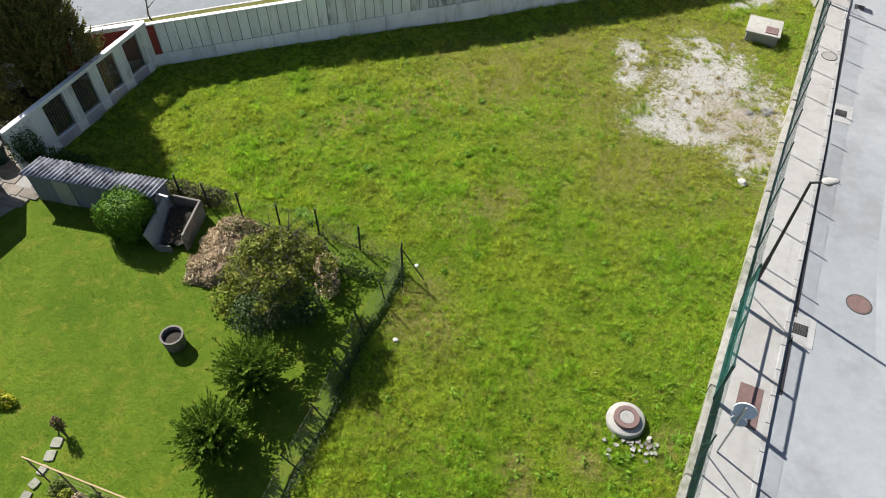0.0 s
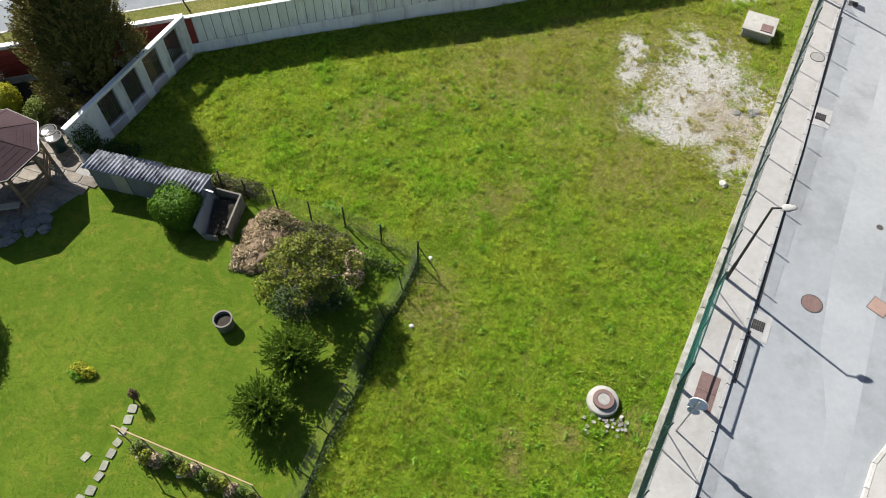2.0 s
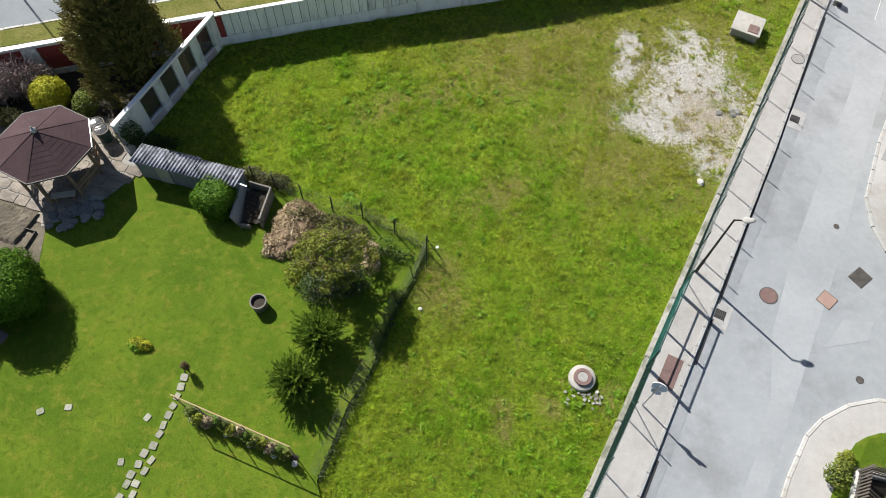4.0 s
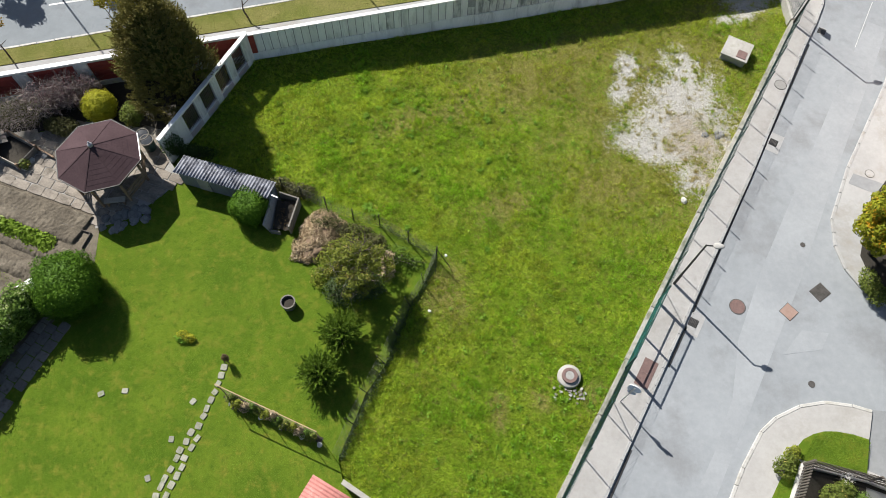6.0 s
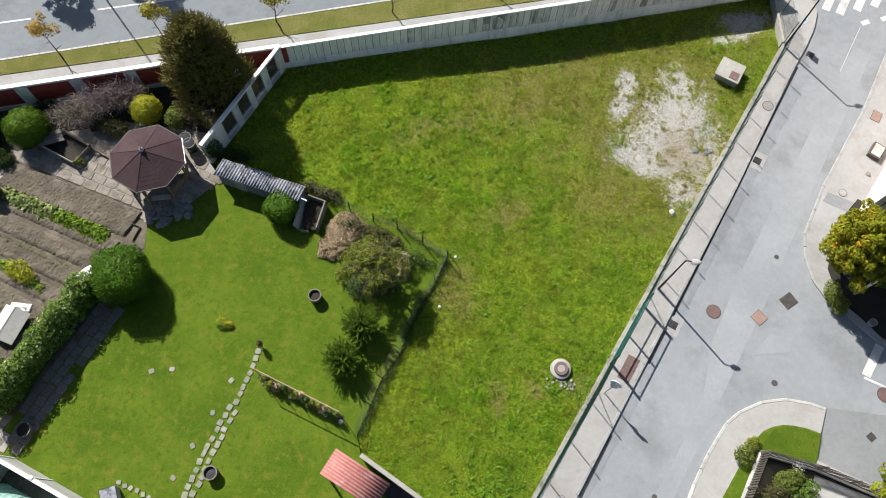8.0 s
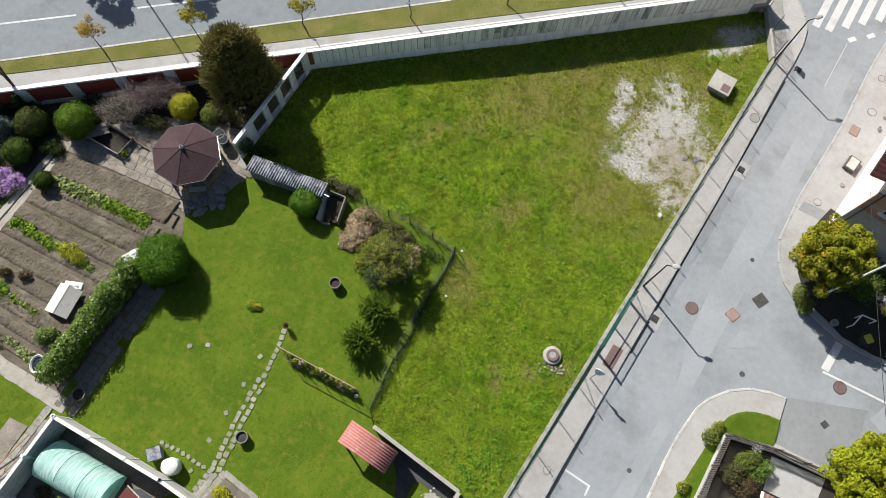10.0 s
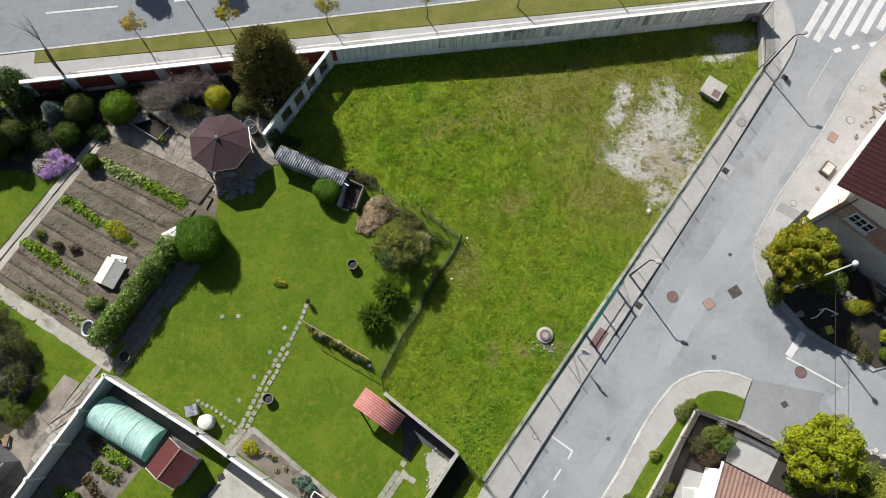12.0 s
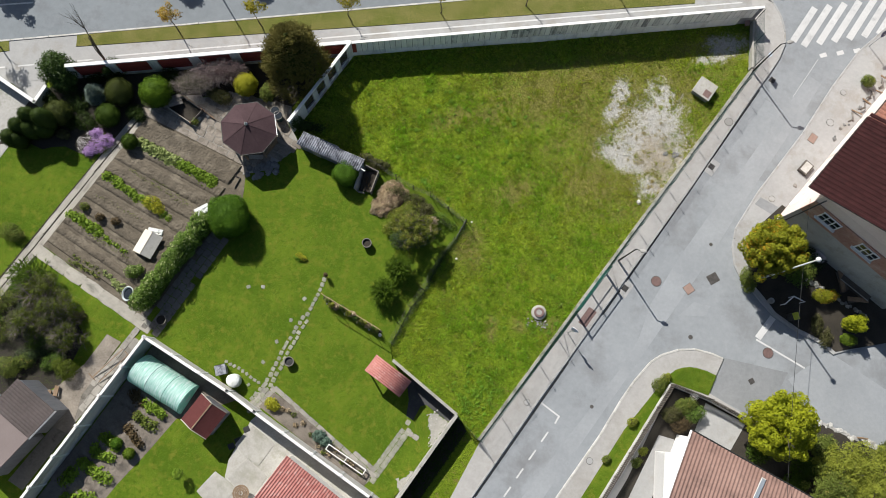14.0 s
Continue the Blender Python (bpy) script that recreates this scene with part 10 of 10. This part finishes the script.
# asphalt repairs
sheet("main_road_surface", [(-300.0, main_edge(-300.0) + 0.02), (17.0, main_edge(17.0) + 0.02), (21.5, 40.2), (24.5, 44.5), (60.0, main_edge(60.0) + 2.0), (60.0, main_edge(60.0) + 8.5), (-300.0, main_edge(-300.0) + 8.5)], 0.003, MAIN_ASPHALT, "darker bluish asphalt of the main road", "road")
sheet("asphalt_patch", [(-6.0, -33.0), (6.2, -7.5), (17.6, 15.9), (20.5, 22.6), (24.0, 30.2), (25.4, 33.4), (24.35, 33.9), (22.6, 30.6), (19.2, 23.6), (15.6, 16.3), (14.0, 12.4), (13.4, 9.4), (12.3, 6.8), (4.9, -6.9), (-7.3, -32.4)], 0.004, ASPHALT_PALE, "paler strip of newer asphalt along the street", "asphalt patch")
sheet("asphalt_patch", [(20.12, 9.33), (25.10, 9.20), (23.56, 5.25), (22.32, 5.51), (19.25, 6.47)], 0.006, ASPHALT_DARK, "dark asphalt driveway apron", "asphalt patch")
sheet("asphalt_patch", [(16.18, 11.79), (17.25, 13.13), (18.60, 13.09), (18.13, 12.19)], 0.007, ASPHALT_PALE, "small asphalt repair", "asphalt patch")
sheet("asphalt_patch", [(26.32, 9.79), (28.19, 11.35), (32.67, 9.42), (33.92, 5.41), (30.01, 5.69), (27.34, 6.42), (25.15, 8.69)], 0.006, ASPHALT_PALE, "pale asphalt of the side lane", "asphalt patch")
sheet("asphalt_patch", [(21.65, 32.02), (23.94, 30.98), (23.42, 30.11), (20.81, 31.07)], 0.007, ASPHALT_PALE, "rectangular pale asphalt repair", "asphalt patch")
sheet("asphalt_patch", [(21.42, 22.58), (23.57, 21.83), (23.19, 21.04), (21.03, 21.92)], 0.106, ASPHALT_DARK, "grey asphalt repair in the pavement", "asphalt patch")


def stripe(name, a, b, w, z, label, group="road markings"):
    a, b = Vector(a), Vector(b)
    n = Vector((-(b - a).y, (b - a).x)).normalized() * w / 2
    ob = sheet(name, [tuple(a - n), tuple(b - n), tuple(b + n), tuple(a + n)], z, ROAD_PAINT, label, "road marking", group)
    return ob


# zebra crossing
zd = Vector((0.405, 0.914))
for i in range(12):
    p = Vector((22.35, 36.0)) + Vector((1.245, 0.485)) * i * 1.0
    q = p + zd * 4.6
    s0 = 0.0 if i else 0.8
    stripe("zebra_stripe", tuple(p + zd * s0), tuple(q), 0.56, 0.008, "white zebra crossing stripe")
for i in range(4):
    p = Vector((25.32, 36.00)) + (Vector((26.72, 36.52)) - Vector((25.32, 36.00))) * i
    stripe("yield_dash", (p.x - 0.27, p.y - 0.14), (p.x + 0.27, p.y + 0.14), 0.36, 0.008, "short white give-way dash")
stripe("faint_line", (24.93, 35.55), (23.16, 31.73), 0.035, 0.008, "thin worn white line")
stripe("stop_line", (23.49, 13.19), (22.49, 11.34), 0.5, 0.008, "broad white line end at the junction")
stripe("edge_line", (22.37, 11.23), (26.32, 9.79), 0.14, 0.009, "white boundary line of the lane")
stripe("bay_line", (6.74, 3.33), (8.34, 2.55), 0.12, 0.008, "white end line of a parking bay")
stripe("bay_line", (8.38, 2.60), (8.14, 1.97), 0.12, 0.009, "white corner of a parking bay")
for i in range(9):
    a, b = Vector((7.74, 1.26)), Vector((7.36, 0.48))
    st = Vector((7.06, -0.20)) - a
    stripe("bay_dash", tuple(a + st * i), tuple(b + st * i), 0.12, 0.008, "white dash of a parking bay")
# main road lines
for i in range(-6, 12):
    x = -42.3 + i * 9.3
    y = 25.95 + (x + 42.26) * 0.303
    stripe("lane_dash", (x - 2.6, y - 2.6 * 0.303), (x + 2.6, y + 2.6 * 0.303), 0.14, 0.008, "white lane dash on the main road")
stripe("cycle_line", (-31.8, wall_y(-31.8) + 1.72), (18.0, wall_y(18.0) + 1.72), 0.12, 0.098, "white line beside the cycle path")
for i in range(8):
    x = -33.5 - 2.2 * i
    stripe("cycle_dash", (x, wall_y(x) + 1.55), (x - 1.2, wall_y(x - 1.2) + 1.55), 0.12, 0.098, "white dash of the cycle path")

# ---- street trees on the grass strip ----
for i, (x, y) in enumerate(((-40.9, 22.3), (-27.3, 26.6), (-20.9, 28.55), (-13.95, 30.75), (-6.8, 32.9), (0.05, 35.0), (7.8, 37.3))):
    h = 3.4 + 0.25 * (i % 3)
    m = ORANGE_TREE if i == 1 else STREET_LEAF
    tree("street_tree", x, y, 0.13, h * 0.8, 0.055, [(0, 0, h * 0.83, 0.6, 0.6, 0.6), (0.55, 0.3, h * 0.72, 0.45, 0.4, 0.35), (-0.55, 0.15, h * 0.76, 0.4, 0.45, 0.4), (0.15, -0.5, h * 0.95, 0.4, 0.4, 0.45), (0.2, 0.45, h * 1.0, 0.3, 0.3, 0.35)], m, "slender young street tree with orange leaves" if i == 1 else "slender young street tree with yellowing leaves", 800, 0.075, 601 + i, 6, 0.8, group="street trees", shell=0.3)
# trees and a lamp on the far side of the main road
for i, (x, y, h) in enumerate(((-45.0, 30.9, 6.0), (-31.9, 35.1, 5.8), (-26.5, 36.9, 6.4))):
    tree("avenue_tree", x, y, 0.0, h * 0.85, 0.14, spread_clumps(14, 1.35, 1.35, h * 0.72, h * 1.12, 0.5, 615 + i, 0.9), HONEY_LEAF, "avenue tree on the far side of the main road", 3200, 0.12, 621 + i, 9, 1.5, group="avenue trees", shell=0.25)
street_lamp(-29.0, 35.0, 9.6, 0.15, -72, GALV, "tall street lamp on the far side of the main road", 1.2)
# leafless pollarded tree behind the wall: bare stems with a brush of twigs
rng = np.random.default_rng(640)
bt = thing("bare_tree", -31.5, 22.0, 0.07, 0, "leafless pollarded tree with a brush of upright twigs", "tree")
for k, (mid, top) in enumerate((((-0.42, 0.87, 3.2), (-0.6, 1.4, 4.6)), ((-0.25, 0.75, 2.9), (-0.35, 1.15, 4.2)), ((-0.55, 0.75, 2.6), (-0.75, 1.2, 3.7)))):
    bm = bmesh.new()
    rod(bm, (0.08 * k, 0.05 * k, -0.1), mid, 0.055, 0.045, n=7)
    rod(bm, mid, top, 0.045, 0.03, n=7)
    if k == 0:
        for j in range(16):
            e = Vector(top) + Vector((-0.75 + rng.normal(0, 0.3), 0.45 + rng.normal(0, 0.3), 1.4 + rng.normal(0, 0.2)))
            m = Vector(top).lerp(e, 0.45) + Vector((rng.normal(0, 0.08), rng.normal(0, 0.08), 0.05))
            rod(bm, top, m, 0.016, 0.012, n=4)
            rod(bm, m, e, 0.012, 0.005, n=4)
    part("stem", bm, BARK, bt)
loose_shrub("ivy", -31.4, 21.6, 0.07, [(0, 0, 0.9, 0.4, 0.35, 0.9), (0.1, 0, 1.5, 0.3, 0.3, 0.5)], TOPIARY, "dark ivy round the foot of the bare tree", 900, 0.06, 641)

# ---- pieces: stepping stones, paving, kerbs, wall panels ----
rng = np.random.default_rng(700)


def stone_tile(name, w, h, t, material, seed):
    """A worn paving stone with a slightly uneven outline."""
    r = np.random.default_rng(seed)
    bm = bmesh.new()
    o = [(-w / 2, -h / 2), (w / 2, -h / 2), (w / 2, h / 2), (-w / 2, h / 2)]
    poly = []
    for (x0, y0), (x1, y1) in zip(o, o[1:] + o[:1]):
        poly.append((x0 * 0.93 + r.normal(0, 0.02) * w, y0 * 0.93 + r.normal(0, 0.02) * h))
        poly.append(((x0 + x1) / 2 + r.normal(0, 0.02) * w, (y0 + y1) / 2 + r.normal(0, 0.02) * h))
    low, mid, top = [bm.verts.new((x, y, -t)) for x, y in poly], [bm.verts.new((x, y, t * 0.6)) for x, y in poly], [bm.verts.new((x * 0.94, y * 0.94, t)) for x, y in poly]
    for a, b in ((low, mid), (mid, top)):
        for i in range(8):
            j = (i + 1) % 8
            bm.faces.new((a[i], a[j], b[j], b[i]))
    bm.faces.new(top)
    return mesh_of(name, bm, material)


# stepping stones across the lawn: one row, then two
path = thing("stepping_stone_path", -12.2, 4.5, 0.05, 0, "path of pale worn stepping stones across the lawn", "path", "", "structure")
tiles = [stone_tile("stepping_stone", 0.4, 0.34, 0.03, STEP_STONE, 701 + i) for i in range(6)]
tot, k = 0.0, 0
for (x0, y0), (x1, y1) in zip(STONE_LINE, STONE_LINE[1:]):
    n = math.hypot(x1 - x0, y1 - y0)
    ang = math.degrees(math.atan2(y1 - y0, x1 - x0))
    m = int(round(n / 0.44))
    for i in range(m):
        f = (i + 0.5) / m
        x, y = x0 + (x1 - x0) * f, y0 + (y1 - y0) * f
        nx, ny = -(y1 - y0) / n, (x1 - x0) / n
        double = y < 6.2
        for s in ((-0.2, 0.2) if double else (0.0,)):
            sh = 0.2 * (1 if s > 0 else 0)
            piece("stepping_stone", tiles[k % 6], path, Matrix.Translation((12.2, -4.5, 0)) @ pose(x + nx * s + (x1 - x0) / n * sh + rng.normal(0, 0.03), y + ny * s + (y1 - y0) / n * sh + rng.normal(0, 0.03), 0.02, 0, 0, ang + rng.normal(0, 9)) @ Matrix.Diagonal((rng.uniform(0.68, 0.95), rng.uniform(0.7, 0.95), 1, 1)))
            k += 1
for p in ((-12.27, 7.36), (-12.89, 5.56), (-13.55, 3.78), (-14.18, 2.10), (-15.57, 7.62), (-16.66, 7.40), (-12.66, 2.45)):
    ob = new("stepping_stone", tiles[k % 6])
    ob.matrix_basis = pose(p[0], p[1], 0.06, 0, 0, 30 * k) @ Matrix.Diagonal((0.75, 0.75, 1, 1))
    tagged(ob, "single pale stone set in the lawn", "stone", "single lawn stones")
    k += 1
row = thing("stone_row", -15.0, 1.0, 0.05, 0, "row of small pale stones set in the lawn", "path", "", "structure")
for i, p in enumerate(((-16.87, 1.60), (-16.52, 1.46), (-16.20, 1.39), (-15.83, 1.30), (-15.49, 1.15), (-15.15, 1.01), (-14.80, 0.83), (-14.47, 0.68), (-14.14, 0.58), (-14.83, 0.27), (-13.75, 0.40))):
    piece("stepping_stone", tiles[i % 6], row, Matrix.Translation((15.0, -1.0, 0)) @ pose(p[0], p[1], 0.02, 0, 0, 25 * i) @ Matrix.Diagonal((0.65, 0.65, 1, 1)))


def paved(name, poly, w, h, turn, z, material, label, gap=0.025, jitter=0.12, seed=1, category="paving", base=None, skip=0.0):
    """Paving stones in courses over a plan outline, each a piece of its own."""
    r = np.random.default_rng(seed)
    p = np.array(poly)
    c = p.mean(0)
    t = thing(name, c[0], c[1], z, turn, label, category, "", "structure")
    meshes = [stone_tile("paving_stone", 1 - gap, 1 - gap, 0.02, material, seed * 10 + i) for i in range(8)]
    co, si = math.cos(radians(turn)), math.sin(radians(turn))
    loc = [((x - c[0]) * co + (y - c[1]) * si, -(x - c[0]) * si + (y - c[1]) * co) for x, y in poly]
    lo, hi = np.min(loc, 0), np.max(loc, 0)
    y, j = lo[1], 0
    while y < hi[1]:
        x = lo[0] - w * (0.5 if j % 2 else 0.0)
        hh = h * r.uniform(1 - jitter, 1 + jitter)
        while x < hi[0]:
            ww = w * r.uniform(1 - 2 * jitter, 1 + 2 * jitter)
            q = np.array([x + ww / 2]), np.array([y + hh / 2])
            if inside(loc, *q)[0] and r.uniform() > skip:
                piece("paving_stone", meshes[r.integers(8)], t, pose(x + ww / 2, y + hh / 2, 0.0, r.normal(0, 0.4), r.normal(0, 0.4), r.normal(0, 1.0)) @ Matrix.Diagonal((ww, hh, 1, 1)))
            x += ww
        y += hh
        j += 1
    return t


PATIO = [(-28.2, 19.5), (-27.8, 19.1), (-19.6, 16.85), (-19.3, 16.1), (-17.7, 16.8), (-16.3, 18.3), (-15.6, 19.3), (-16.5, 20.3), (-17.0, 22.2), (-21.6, 22.4), (-26.3, 20.5)]
paved("patio", PATIO, 0.78, 0.55, -16.0, 0.09, PATIO_STONE, "patio of large pale paving stones", seed=71)
slab("path_base", [(-35.7, 3.2), (-34.4, 2.9), (-28.0, 18.6), (-28.2, 19.5), (-28.95, 19.2)], -0.1, 0.048, SOIL_AND_SHADE, "dark earth between path strips", "path")
strip = thing("garden_path", -35.05, 3.1, 0.05, math.degrees(math.atan2(15.8, 6.6)), "straight path of two narrow concrete strips", "path", "", "structure")
strips = [stone_tile("paving_stone", 1.0, 1.0, 0.02, STRIP_CONCRETE, 720 + i) for i in range(4)]
for sy in (-0.27, 0.27):
    q = 0.0
    while q < 16.9:
        ln = rng.uniform(1.6, 2.4)
        piece("paving_stone", strips[rng.integers(4)], strip, pose(q + ln / 2, sy + rng.normal(0, 0.01), 0.0, 0, 0, rng.normal(0, 0.4)) @ Matrix.Diagonal((ln * 1.06, 0.44, 1, 1)))
        q += ln
paved("garden_path", [(-33.45, 6.6), (-33.1, 7.45), (-23.4, 3.5), (-23.75, 2.65)], 1.6, 0.9, -22.2, 0.066, STRIP_CONCRETE, "path of pale concrete slabs beside the plot", seed=73, jitter=0.04, gap=-0.03)
paved("garden_path", [(-23.9, 3.4), (-22.9, 2.5), (-22.2, 2.7), (-19.5, 9.6), (-18.9, 12.6), (-19.8, 13.1), (-20.6, 10.9)], 0.6, 0.5, 68.0, 0.066, COMPOST_SLAB, "shaded path of worn stones along the hedge", seed=74, skip=0.06)
paved("garden_path", [(-24.2, 2.6), (-23.1, 1.6), (-26.0, -4.4), (-27.2, -3.4)], 0.7, 0.5, 66.0, 0.078, PAVING_STONE, "uneven stone path along the white wall", seed=75, skip=0.1)
paved("bed_edging", [(-13.0, 0.3), (-12.7, 0.5), (-4.2, -3.9), (-3.9, -4.5), (-4.5, -4.4), (-9.3, -1.75)], 0.75, 0.34, -29.0, 0.06, PAVING_STONE, "edging of pale stones along the earth bed", seed=76)
paved("garden_path", [(-3.05, 0.3), (-2.4, 0.1), (-2.35, -0.95), (-4.3, -4.85), (-4.85, -4.6), (-3.0, -0.9)], 0.48, 0.4, 65.0, 0.052, STEP_STONE, "worn stone edging across the lawn", seed=77, skip=0.08)
paved("garden_path", [(-2.75, -0.85), (-2.6, -0.4), (-1.4, -0.95), (-1.55, -1.35)], 0.55, 0.4, -20.0, 0.052, PAVING_STONE, "worn stones by the lean-to", seed=78, skip=0.3)
paved("terrace_paving", [(-14.0, -2.6), (-11.0, -4.1), (-14.4, -8.6), (-16.2, -8.2), (-14.9, -5.5)], 2.3, 2.1, -27.0, 0.13, CONCRETE, "terrace of large pale concrete slabs", seed=79, jitter=0.03)
paved("lawn_edge_path", [(-14.31, -0.93), (-13.86, 0.34), (-12.61, 0.34), (-13.72, -1.56), (-14.54, -1.72)], 0.5, 0.45, 60, 0.055, PAVING_STONE, "stones at the end of the stepping path", seed=80)


def kerb(name, line, z, label, seed, material=KERB_STONE):
    r = np.random.default_rng(seed)
    t = thing(name, line[0][0], line[0][1], 0, 0, label, "kerb", "", "structure")
    bm = bmesh.new()
    box(bm, 0, 0, -0.3, 0.985, KERB_W, 0.3 + z)
    soften(bm, 0.018)
    me = mesh_of("kerb_stone", bm, material)
    for (x0, y0), (x1, y1) in zip(line, line[1:]):
        n = math.hypot(x1 - x0, y1 - y0)
        m = max(1, round(n))
        for i in range(m):
            f = (i + 0.5) / m
            piece("kerb_stone", me, t, Matrix.Translation((-line[0][0], -line[0][1], 0)) @ pose(x0 + (x1 - x0) * f, y0 + (y1 - y0) * f, r.normal(0, 0.004), 0, 0, math.degrees(math.atan2(y1 - y0, x1 - x0)) + r.normal(0, 0.3)) @ Matrix.Diagonal((n / m, 1, 1, 1)))
    return t


kerb("kerb", [(-2.0, -15.0)] + offset_line(LEFT_KERB, -KERB_W / 2)[1:], 0.125, "kerb of pale stones along the pavement", 81, PAVE_PALE)
kerb("kerb", offset_line(EAST_KERB, KERB_W / 2), 0.112, "curved kerb of worn stones at the corner", 82, PAVE_PALE)
kerb("kerb", [(2.0, -17.4)] + offset_line(SOUTH_KERB, KERB_W / 2)[1:], 0.115, "curved worn kerb round the southern corner", 83)
kerb("kerb", [(-70.0, main_edge(-70.0) - 0.1), (17.0, main_edge(17.0) - 0.1)], 0.145, "kerb of pale stones along the main road", 84)

# dark gutter strip on the street: the kerb's cast shadow, painted as a sheet
for k0, k1 in (((11.75, 13.65), (20.3, 31.75)), ((10.35, 10.75), (11.4, 12.92)), ((3.2, -4.3), (8.35, 6.65))):
    sheet("kerb_joint", [(k0[0] + 0.0, k0[1]), (k1[0] + 0.0, k1[1]), (k1[0] + 0.1, k1[1] - 0.045), (k0[0] + 0.1, k0[1] - 0.045)], 0.012, BLACK_PLASTIC, "dark gutter strip painted as the kerb's shadow", "joint")

# upright panels and plinths of the north wall
bm = bmesh.new()
box(bm, 0, 0, 0.6, 0.415, 0.15, 1.44)
soften(bm, 0.012)
panel = mesh_of("panel", bm, PANEL_WALL)
bm = bmesh.new()
box(bm, 0, 0, 0.6, 0.415, 0.15, 1.44)
soften(bm, 0.012)
mossy = mesh_of("panel", bm, STAINED_PANEL)
i, s = 0, 0.38
while s + 0.45 < nl:
    grimy = math.exp(-((s - 14.5) / 4.0) ** 2) * 0.75 + 0.35 * math.exp(-((s - 25.0) / 3.0) ** 2)
    piece("panel", mossy if rng.uniform() < grimy else panel, north_wall, pose(s + 0.225, rng.normal(0, 0.006), 0, rng.normal(0, 0.3), 0, rng.normal(0, 0.5)))
    s += 0.4525
bm = bmesh.new()
box(bm, 0, 0, -0.7, 2.69, 0.19, 1.28)
soften(bm, 0.015)
plinth = mesh_of("plinth", bm, PANEL_WALL)
for i in range(12):
    piece("plinth", plinth, north_wall, pose(1.36 + 2.7 * i, rng.normal(0, 0.008), rng.normal(0, 0.01)))

# tiles on the street slope of the corner house, each a rounded pan laid over the one below
bm = bmesh.new()
prof = [(-0.17, 0.0), (-0.11, 0.045), (-0.02, 0.06), (0.07, 0.045), (0.12, 0.005), (0.165, 0.005)]
lo, hi = [bm.verts.new((x, -0.23, z + 0.035)) for x, z in prof], [bm.verts.new((x, 0.19, z)) for x, z in prof]
dn = [bm.verts.new((x, -0.23, z - 0.005)) for x, z in prof]
for i in range(5):
    bm.faces.new((lo[i], lo[i + 1], hi[i + 1], hi[i]))
    bm.faces.new((dn[i], dn[i + 1], lo[i + 1], lo[i]))
roof_tile = mesh_of("roof_tile", bm, DARK_TILE)
drop = math.degrees(math.atan2(RIDGE - EZ, OV + HW / 2))
rows_up, across = 16, 21
for j in range(rows_up):
    f = (j + 0.5) / rows_up
    for i in range(across):
        piece("roof_tile", roof_tile, street_slope, pose(0.03 + 0.362 * i, OV - (OV + HW / 2) * f, EZ + (RIDGE - EZ) * f + 0.03, 0, 0, 180) @ pose(0, 0, 0, drop, 0, rng.normal(0, 0.6)) @ Matrix.Translation((0, 0, rng.normal(0, 0.004))))
